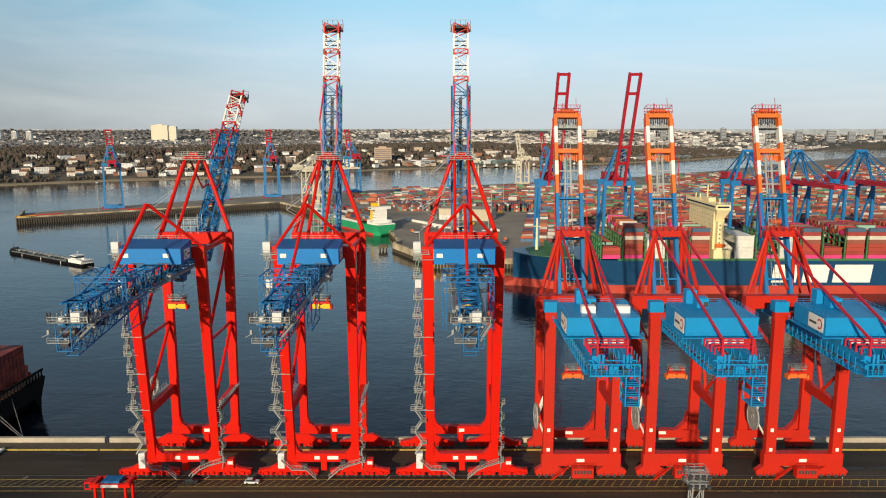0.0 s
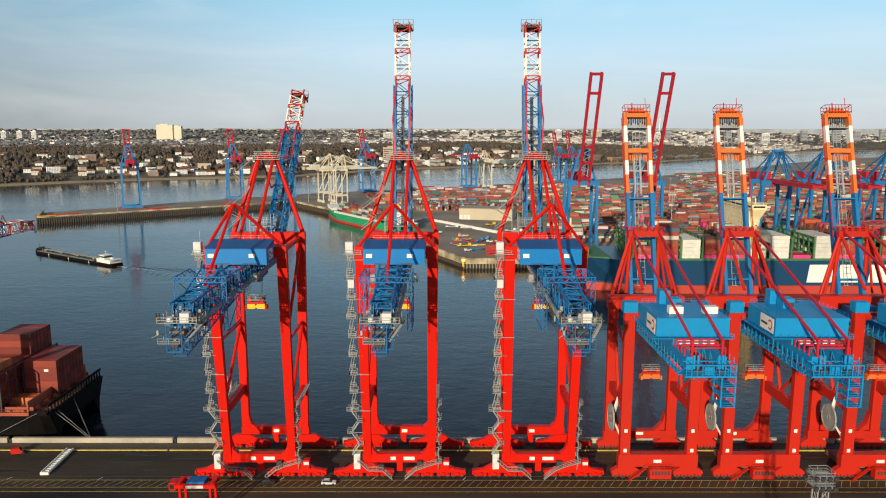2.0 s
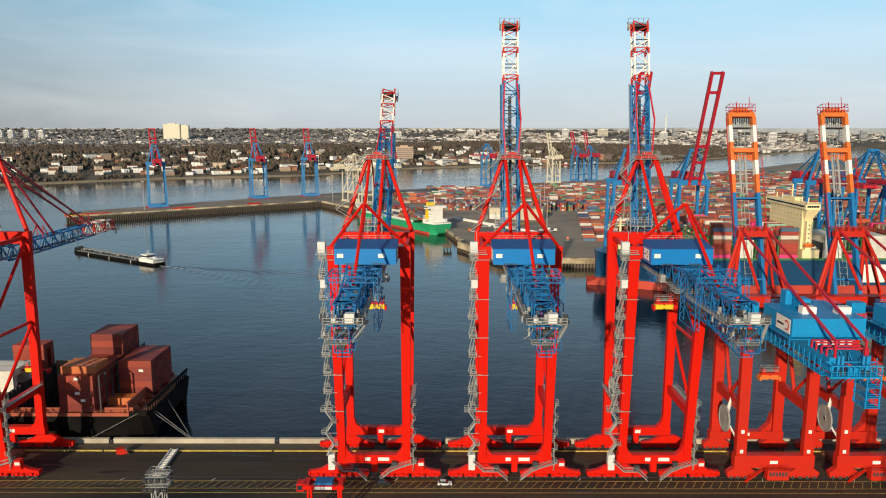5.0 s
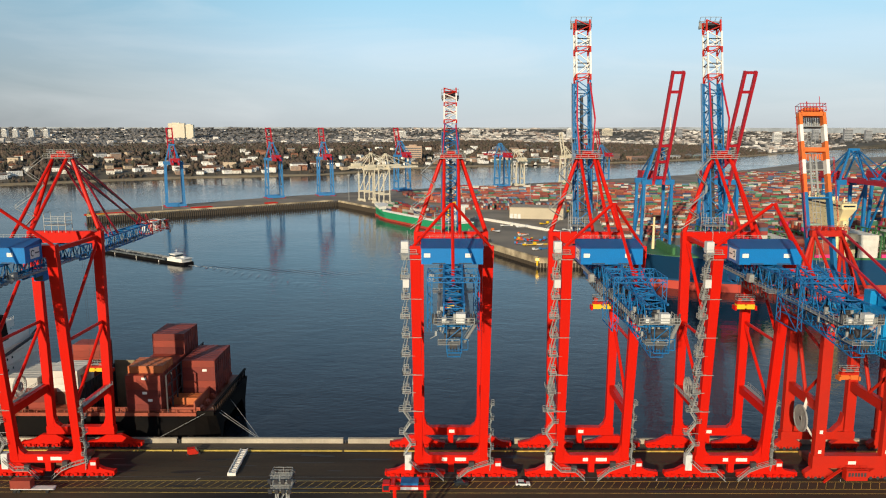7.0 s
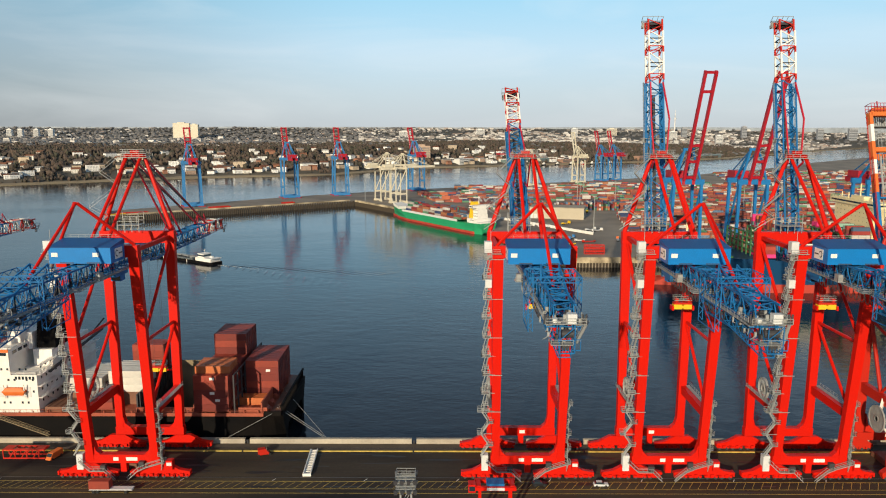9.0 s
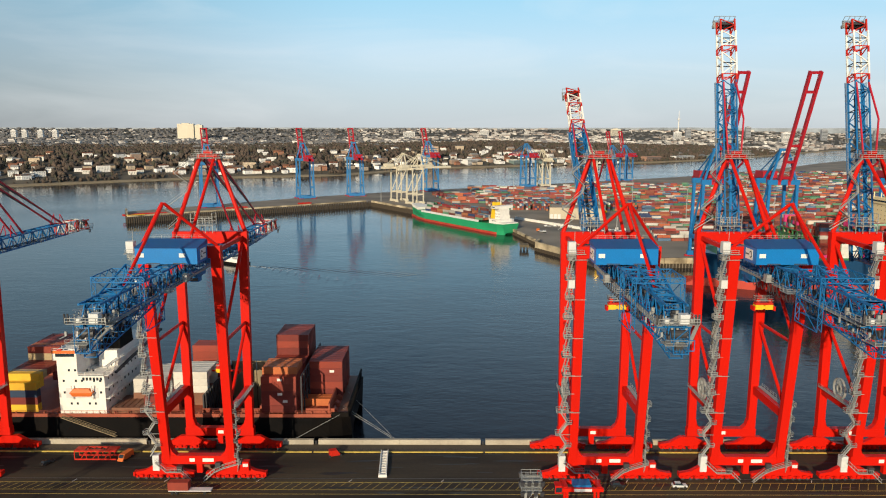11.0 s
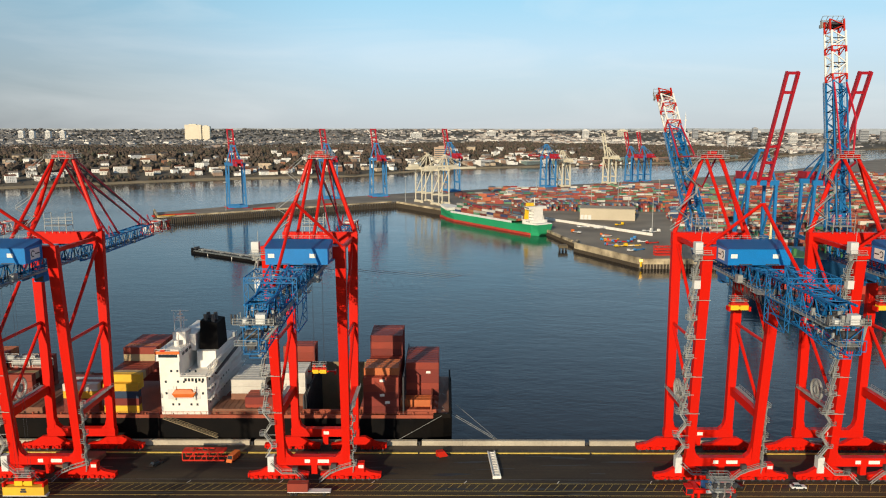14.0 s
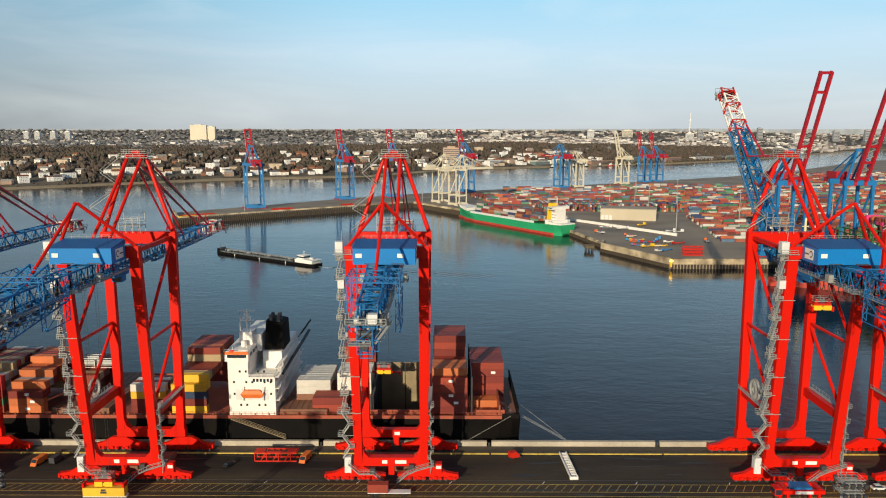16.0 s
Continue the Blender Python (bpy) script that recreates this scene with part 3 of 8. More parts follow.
    for sx in (-1, 1):
        wk.box(*sorted((sx * 2.6, sx * 3.7)), -60, GAUGE, 65.1, 65.2)
        wk.rail([(sx * 3.7, -60, 65.2), (sx * 3.7, GAUGE, 65.2)], 1.1, 0.08)
    part("walkway", wk, GALV, girder, "galvanised walkway with handrails")
    loops = Mesher()
    for i in range(16):
        y = -44 + i * 2.6
        pts = [(-3.2, y + 1.0 * math.sin(a), 63.6 - 1.3 * math.cos(a)) for a in [k * math.pi / 5 - math.pi / 2 - 0.3 for k in range(7)]]
        for p, q in zip(pts, pts[1:]):
            loops.bar(p, q, 0.16)
        loops.bar((-3.2, y - 1, 64), (-3.2, y - 1, 65), 0.2)
    part("cable_festoon", loops, DARK, girder, "hanging loops of black cable")
    # service cage round the backreach
    cg = Mesher()
    for y in (-47.0, -36.0):
        for x in (-5.6, 5.6):
            for o in (-0.5, 0.5):
                cg.bar((x + o, y, 60.2), (x + o, y, 73.0), 0.15)
            for i in range(10):
                z = 60.2 + i * 1.28
                cg.bar((x - 0.5 if i % 2 else x + 0.5, y, z), (x + 0.5 if i % 2 else x - 0.5, y, z + 1.28), 0.13)
        for zz in (73.0, 71.8):
            cg.bar((-6.1, y, zz), (6.1, y, zz), 0.22)
        for i in range(12):
            x = -6.1 + i * 1.017
            cg.bar((x, y, 71.8 if i % 2 else 73.0), (x + 1.017, y, 73.0 if i % 2 else 71.8), 0.13)
    for x in (-6.1, 6.1):
        for zz in (73.0, 66.5, 60.2):
            cg.bar((x, -47.0, zz), (x, -36.0, zz), 0.2)
        cg.bar((x, -47.0, 60.2), (x, -36.0, 66.5), 0.14)
        cg.bar((x, -47.0, 73), (x, -36.0, 66.5), 0.14)
        for i in range(6):
            cg.bar((x, -47.0 + i * 1.83, 73.0 if i % 2 else 71.8), (x, -45.17 + i * 1.83, 71.8 if i % 2 else 73.0), 0.13)
    part("service_cage", cg, BLUE_LAT, girder, "open blue lattice frame")
    # upper lattice falling towards the end, and a lower hanging truss
    ut = Mesher()
    for x in (-2.2, 2.2):
        ut.bar((x, -37, 74.2), (x, -58, 68.4), 0.32)
        ut.bar((x, -37, 70), (x, -37, 74.2), 0.3)
        for i in range(7):
            ya, yb = -37 - i * 3, -40 - i * 3
            za, zb = 74.2 - i * 0.83, 74.2 - (i + 1) * 0.83
            ut.bar((x, ya, 70.0 if i % 2 else za), (x, yb, zb if i % 2 else 70.0), 0.2)
            ut.bar((-2.2, yb, zb), (2.2, yb, zb), 0.18) if x > 0 else ut.bar((-2.2, ya, za), (2.2, yb, zb), 0.16)
    part("upper_truss", ut, BLUE_LAT, girder)
    lt = Mesher()
    for x in (-3.0, 3.0):
        lt.bar((x, -30, 63.8), (x, -62, 58.8), 0.28)
        lt.bar((x, -30, 65.0), (x, -64, 62.6), 0.24)
        for i in range(10):
            ya, yb = -30 - i * 3.2, -33.2 - i * 3.2
            lt.bar((x, ya, 65.0 - i * 0.24), (x, yb, 63.8 - (i + 1) * 0.5), 0.16)
            lt.bar((x, yb, 65.0 - (i + 1) * 0.24), (x, yb, 63.8 - (i + 1) * 0.5), 0.16)
    for i in range(11):
        lt.bar((-3.0, -30 - i * 3.2, 63.8 - i * 0.5), (3.0, -30 - i * 3.2, 63.8 - i * 0.5), 0.18)
    lt.box(-2.6, -1.6, -61, -31, 60.9, 61.0)
    lt.v = [(x * (1 - 0.55 * max(0.0, min(1.0, (-32 - y) / 30))), y, z) for x, y, z in lt.v]
    part("lower_truss", lt, BLUE_LAT, girder)
    cl = Mesher()
    rc = random.Random(3)
    for i in range(46):
        y = -62 + i * 1.15
        x = rc.choice((-1, 1)) * rc.uniform(0.6, 2.0)
        z = 65.4 + rc.uniform(-3.0, 0.8) * (1 if y < -34 else 0.3)
        cl.box(x - rc.uniform(0.2, 0.7), x + rc.uniform(0.2, 0.7), y - 0.5, y + rc.uniform(0.3, 0.9), z, z + rc.uniform(0.4, 1.3))
    tagged(part("rope_gear", cl, DARK, girder, "dark sheaves, cable trays and rope gear"), kind="stuff")
    rp = Mesher().box(-4.3, 4.3, -63.0, -57, 66.2, 66.3)
    rp.rail([(-4.3, -57, 66.3), (-4.3, -63.0, 66.3), (4.3, -63.0, 66.3), (4.3, -57, 66.3)], 1.2, 0.11)
    rp.box(-3.4, 1.2, -65.4, -62, 62.4, 62.5)
    rp.rail([(-3.4, -62, 62.5), (-3.4, -65.4, 62.5), (1.2, -65.4, 62.5)], 1.1, 0.07)
    rp.bar((5.2, -60, 66.3), (2.0, -64, 62.5), 0.7, 0.2)
    rp.bar((5.2, -60, 67.4), (2.0, -64, 63.6), 0.1)
    rear = part("rear_platform", rp, GALV, c, "galvanised machinery platforms at the girder end")
    fr = Mesher()
    for x in (-2.2, 2.2):
        for y in (-65, -61):
            fr.bar((x, y, 60.6), (x, y, 66.4), 0.22)
        fr.bar((x, -65, 60.6), (x, -61, 66.2), 0.16)
        fr.bar((x, -65, 60.6), (x, -61, 60.6), 0.22)
        fr.bar((x, -65, 63.4), (x, -61, 63.4), 0.18)
    fr.bar((-2.2, -65, 60.6), (2.2, -65, 60.6), 0.22).bar((-2.2, -65, 63.4), (2.2, -65, 63.4), 0.18)
    for i in range(6):
        fr.bar((-2.2 + i * 0.88, -65, 60.6), (-2.2 + i * 0.88, -65, 61.7), 0.1)
    fr.bar((-2.2, -65, 63.4), (2.2, -65, 66.2), 0.16)
    fr.box(1.6, 4.0, -64.6, -64.4, 61.0, 61.2)
    for a, b in (((1.8, 61.1), (4.0, 61.1)), ((4.0, 61.1), (4.0, 63.4)), ((4.0, 63.4), (1.8, 63.4))):
        fr.bar((a[0], -64.5, a[1]), (b[0], -64.5, b[1]), 0.16)
    fr.v = [(x * 0.72, y, z) for x, y, z in fr.v]
    part("frame", fr, BLUE_LAT, rear)
    clut = Mesher()
    bxs = (Mesher().box(0.4, 2.4, -62.4, -60.6, 66.3, 68.3), Mesher().box(-2.6, -1.6, -61.8, -60.6, 66.3, 67.2))
    rf_ = random.Random(8)
    for i in range(34):
        x, y, z = rf_.uniform(-4.4, 4.4), rf_.uniform(-64.0, -52.0), rf_.choice((62.6, 64.0, 66.35, 66.35))
        bx2 = rf_.uniform(0.12, 0.4)
        clut.box(x - bx2, x + bx2, y - bx2, y + bx2, z, z + rf_.uniform(0.3, 1.3))
        if i % 2:
            clut.bar((x, y, z), (x + rf_.uniform(-1.6, 1.6), y + rf_.uniform(-2, 3), z + rf_.uniform(-1.6, 1.6)), 0.14)
    tagged(part("fitting", clut, GALV, rear, "pale brackets, lamps and cable trays"), kind="stuff")
    for bx in bxs:
        part("switch_box", bx, GREYBOX, rear, "white switch box")
    dr = Mesher()
    for x in (-4.2, 3.9):
        for o in (-0.35, 0.35):
            dr.tube((x + o, -62.6, 66.3), (x + o, -62.6, 68.4), 0.22, 8)
    dr.tube((-1.6, -62.6, 64.2), (1.6, -62.6, 64.2), 0.9, 12).box(-1.0, 0.6, -64.6, -63.2, 61.2, 62.2)
    part("rope_tensioner", dr, DARK, rear, "dark hydraulic rope tensioners")
    # stair tower and lift on a landside leg
    st = stairs(Mesher(), -13.3, -0.6, 8.0, 23.0, -7.0, 2.4, 3.75)
    lift_tower(st, -13.2, -0.6, 23.0, 71.0, -7.0)
    part("stair_tower", st, GALV, c, "galvanised zigzag stair tower")
    lb = Mesher().box(-14.4, -12.3, -8.8, -6.7, 72.2, 75.4)
    part("lift_house", lb, GREYBOX, c, "pale grey lift house")
    part("lift_cabin", Mesher().box(-14.0, -12.2, -8.2, -6.4, 62.0, 64.4), GREYBOX, c, "pale grey lift cabin")
    part("lift_base", Mesher().box(-14.2, -12.2, -1.2, 0.9, 3.0, 8.0), GREYBOX, c, "pale grey lift base cabin")
    br = Mesher()
    for i in range(5):
        z = 23 + i * 11.8
        br.box(-12.4, -8.6, -7.0 * z / 74 - 1.5, -7.0 * z / 74 - 1.3, z - 0.1, z + 0.06)
    br.rail([(-14.5, -9.2, 72.0), (-10.0, -9.2, 72.0)], 1.2, 0.1)
    br.box(-15, -9.5, -9.4, -8.6, 71.9, 72.05)
    br.tube((-12.6, -8.0, 75.4), (-12.6, -8.0, 78.5), 0.08, 6)
    part("landing_bracket", br, GALV, c)
    s2 = stairs(Mesher(), 12.1, -0.8, 3.0, 24.5, -2.0, 0.5, 2.4, 0.4)
    part("ladder_tower", s2, GALV, c, "galvanised caged ladder stair")
    for pts in ([(-12.8, -1.9, 6.2), (-9.6, -1.9, 3.2), (-5.2, -1.9, 3.2), (-2.2, -1.9, 0.2)], [(12.8, -1.9, 6.0), (7.6, -1.9, 4.4), (5.0, -1.9, 3.2), (1.6, -1.9, 0.2)]):
        s3 = Mesher()
        for a, b in zip(pts, pts[1:]):
            for o in (0, -0.9):
                s3.bar((a[0], a[1] + o, a[2]), (b[0], b[1] + o, b[2]), 0.08, 0.2)
                s3.bar((a[0], a[1] + o, a[2] + 1.1), (b[0], b[1] + o, b[2] + 1.1), 0.09)
            for i in range(10):
                q = Vector(a).lerp(Vector(b), i / 10)
                s3.box(q.x - 0.14, q.x + 0.14, q.y - 0.9, q.y, q.z - 0.03, q.z + 0.03)
                if i % 3 == 0:
                    s3.bar((q.x, q.y - 0.9, q.z), (q.x, q.y - 0.9, q.z + 1.1), 0.08)
        part("gangway", s3, GALV, c, "galvanised access steps")
    for px, pz in ((-5.6, 3.3), (6.2, 4.5)):
        part("control_cabinet", Mesher().box(px - 0.8, px + 0.8, -2.6, -1.4, pz, pz + 1.7), DARK, c, "dark control cabinet")
    part("drive_cabin", Mesher().box(13.4, 15.4, -1.7, 0.3, 3.2, 6.2), RED, c)
    part("drive_cabin_window", Mesher().box(13.6, 15.2, -1.74, -1.68, 4.6, 5.6), GREYBOX, c)
    # cable reel on the low side beam
    rl = Mesher()
    x = -11.7
    for k in range(24):
        a, b = 2 * math.pi * k / 24, 2 * math.pi * (k + 1) / 24
        for r, w in ((3.3, 0.25), (1.2, 0.25)):
            rl.bar((x, 8 + r * math.cos(a), 26.4 + r * math.sin(a)), (x, 8 + r * math.cos(b), 26.4 + r * math.sin(b)), 0.7, w)
        rl.bar((x, 8, 26.4), (x, 8 + 3.3 * math.cos(a), 26.4 + 3.3 * math.sin(a)), 0.12)
    part("cable_reel", rl, GALV, c, "grey spoked cable reel")
    # trolley under the girder, with cab
    tr = Mesher().box(-3.6, 3.6, -4.2, 3.8, 64.0, 65.0).box(-3.2, -1.0, -3, 2, 62.9, 64)
    trolley = part("trolley", tr, BLUE_LAT, c, "blue trolley")
    part("cab", Mesher().box(-1.8, 1.2, 4.0, 7.0, 61.2, 64.0), BLUE, trolley)
    part("cab_window", Mesher().box(-1.6, 1.0, 3.96, 4.02, 61.4, 63.4), GLASS, trolley)
    # drum gear hung beside the girder by the portal
    gd = Mesher()
    for x in (-6.6, 4.6):
        gd.box(x, x + 2.0, -20, -16.4, 66.2, 66.35)
        gd.rail([(x, -20, 66.35), (x + 2, -20, 66.35), (x + 2, -16.4, 66.35)], 1.1, 0.09)
        gd.box(x + 0.3, x + 1.6, -19.4, -17.4, 66.35, 68.2)
    gd.box(-5.6, 5.6, -30, -26, 65.4, 65.5)
    gd.rail([(-5.6, -26, 65.5), (-5.6, -30, 65.5), (5.6, -30, 65.5), (5.6, -26, 65.5)], 1.1, 0.09)
    part("side_platform", gd, GALV, c)
    return c


def boom_meshes():
    """Boom along +y from its hinge, 78 m long: blue lattice, then a red and white end."""
    a = Mesher().truss(0, 58, 4.4, 0, 4.4, 18, 0.42, 0.24)
    for sx in (-1, 1):
        a.box(*sorted((sx * 2.5, sx * 3.3)), 0, 58, -0.1, 0.0)
    tips = []
    for k, (p, q) in enumerate(((58, 60), (60, 67), (67, 69), (69, 74), (74, 78))):
        t = Mesher().truss(p, q, 4.6, 0, 4.4 if k < 4 else 3.6, 2 if q - p > 3 else 1, 0.5, 0.26)
        tips.append(t.data("boom_section", RED_OLD if k % 2 == 0 else WHITE))
    head = Mesher().box(-3.4, 3.4, 76.3, 78.4, -0.6, -0.45)
    head.rail([(-3.4, 76.3, -0.4), (-3.4, 78.4, -0.4), (3.4, 78.4, -0.4), (3.4, 76.3, -0.4)], 1.3, 0.12)
    for x in (-3.4, -1.7, 0, 1.7, 3.4):
        head.bar((x, 78.4, -0.5), (x, 79.6, 1.6), 0.14)
    head.bar((-3.4, 79.6, 1.6), (3.4, 79.6, 1.6), 0.14)
    head.box(-3.2, -2.7, 76.6, 77.6, -1.8, -0.6).box(2.7, 3.2, 76.6, 77.6, -1.8, -0.6)
    walk_ = Mesher()
    for sx in (-1, 1):
        walk_.rail([(sx * 3.3, 0, 0), (sx * 3.3, 58, 0)], 1.1, 0.08)
    walk_.box(-3.6, 3.6, 38.4, 39.6, -0.2, 0.0).rail([(-3.6, 38.4, 0), (-3.6, 39.6, 0), (3.6, 39.6, 0), (3.6, 38.4, 0)], 1.2, 0.1)
    dark = Mesher().tube((-2.0, 76.6, 2.2), (2.0, 76.6, 2.2), 0.9, 12).box(-0.5, 0.5, 5, 54, 0.2, 0.7)
    return a.data("boom", BLUE_LAT), tips, head.data("boom_head", GALV), walk_.data("boom_walkway", GALV), dark.data("rope_gear", DARK)


BOOM = boom_meshes()


def add_boom(crane, up):
    """Hinges the boom on at the waterside portal, raised by up degrees, with its stays."""
    hy, hz = GAUGE + 3.2, 64.0
    b = part("boom", BOOM[0], None, crane, "blue lattice boom with red and white end", pose(0, hy, hz, up, 0, 0) @ Matrix.Diagonal((1, 1.016, 1, 1)))
    for t in BOOM[1]:
        part("boom_section", t, None, b)
    part("boom_head", BOOM[2], None, b)
    part("boom_walkway", BOOM[3], None, b, "galvanised walkway")
    part("rope_gear", BOOM[4], None, b)
    ca, sa = math.cos(radians(up)), math.sin(radians(up))
    on = lambda d, h: Vector((0, hy + d * ca - h * sa, hz + d * sa + h * ca))
    top = Vector((0, GAUGE + 3.0, 98.2))
    for d in (30, 58):
        for sx in (-1, 1):
            x = Vector((sx * 2.0, 0, 0))
            e = on(d, 4.6)
            if up < 20:
                part("stay", Mesher().bar(top + x, e + x, 0.45, 0.6), RED_STAY, crane)
                if d == 58:
                    part("stay", Mesher().bar(top + x + Vector((0, 0, -1.6)), e + x + Vector((0, 0, 0.4)), 0.3, 0.4), DARK, crane)
            else:
                mid = top.lerp(e, 0.5) + Vector((sx * (0.9 if d == 58 else 0.4), -2.0 if up > 60 else 4.0, -6.0 if up < 60 else 0))
                part("stay", Mesher().bar(top + x, mid + x, 0.4, 0.5), RED_STAY, crane)
                part("stay", Mesher().bar(mid + x, e + x, 0.4, 0.5), RED_STAY, crane)
    if up < 20:
        fr = Mesher()
        for d in (24, 58):
            for sx in (-1, 1):
                fr.bar(on(d - 2, 4.4) + Vector((sx * 2, 0, 0)), on(d, 8.5) + Vector((sx * 1.2, 0, 0)), 0.25)
                fr.bar(on(d + 2, 4.4) + Vector((sx * 2, 0, 0)), on(d, 8.5) + Vector((sx * 1.2, 0, 0)), 0.25)
        part("stay_bracket", fr, RED_STAY, crane)


def spreader(x, y, z, rope_to, label, arm=6.0):
    """Yellow container spreader with red end beams on its ropes."""
    s = thing("container_spreader", label, "spreader", "spreaders under the cranes", pose(x, y, z))
    part("centre_frame", Mesher().box(-2.6, -0.3, -0.9, 0.9, 0.3, 1.7).box(0.3, 2.6, -0.9, 0.9, 0.3, 1.7).box(-0.3, 0.3, -0.7, 0.7, 0.5, 1.3), YELLOW, s)
    part("drive_box", Mesher().box(-2.6, 2.6, -0.8, 0.8, 1.7, 2.3), RED_OLD, s)
    part("telescopic_beam", Mesher().box(-arm, arm, -0.35, 0.35, 0.6, 1.1).box(-arm - 0.1, 0.4 - arm, -1.2, 1.2, 0.0, 1.3).box(arm - 0.4, arm + 0.1, -1.2, 1.2, 0.0, 1.3), RED, s)
    hb = Mesher().box(-2.6, 2.6, -1.0, 1.0, 2.9, 3.1)
    hb.rail([(-2.6, -1, 3.1), (2.6, -1, 3.1), (2.6, 1, 3.1), (-2.6, 1, 3.1), (-2.6, -1, 3.1)], 1.1, 0.1)
    part("head_block", hb, GALV, s)
    sh = Mesher()
    for px in (-1.8, 1.8):
        sh.tube((px, -0.8, 3.0), (px, 0.8, 3.0), 0.6, 12)
        sh.box(px - 0.3, px + 0.3, -0.5, 0.5, 2.2, 3.0)
    part("sheave", sh, RED_OLD, s)
    rp = Mesher()
    for px in (-1.8, 1.8):
        for py in (-0.7, 0.7):
            rp.tube((px, py, 3.0), (px, py, rope_to - z), 0.035, 4)
    part("hoist_rope", rp, DARK, s)
    return s


crane_xs = ((-348.0, 0), (-286.6, 0), (-204.9, 0), (-80.4, 44.7), (-37.1, 77.9), (5.9, 77.9))
first = modern_crane()
cranes = []
for i, (cx, up) in enumerate(crane_xs):
    c = first if i == 0 else copy_thing(first, pose(cx, NEAR, 0))
    cranes.append(c)
first.matrix_basis = pose(crane_xs[0][0], NEAR, 0)
for c, (cx, up) in zip(cranes, crane_xs):
    add_boom(c, up)
    tagged(c, "tall red container crane, blue boom " + ("lowered over a ship" if up < 20 else "half raised" if up < 60 else "fully raised"))
for x, y, z, what in ((-79.1, 213, 54.3, "yellow spreader hanging high under the girder"), (-36.2, 213, 54.3, "yellow spreader hanging high under the girder"),
                      (6.0, 213, 54.3, "yellow spreader hanging high under the girder"), (-211.0, 262, 18.0, "yellow spreader with red arms over an open hold"),
                      (-287.5, 203.5, 3.9, "yellow spreader landed on a yellow container")):
    spreader(x, y, z, 65.0, what, 3.1 if z > 50 else 6.0)

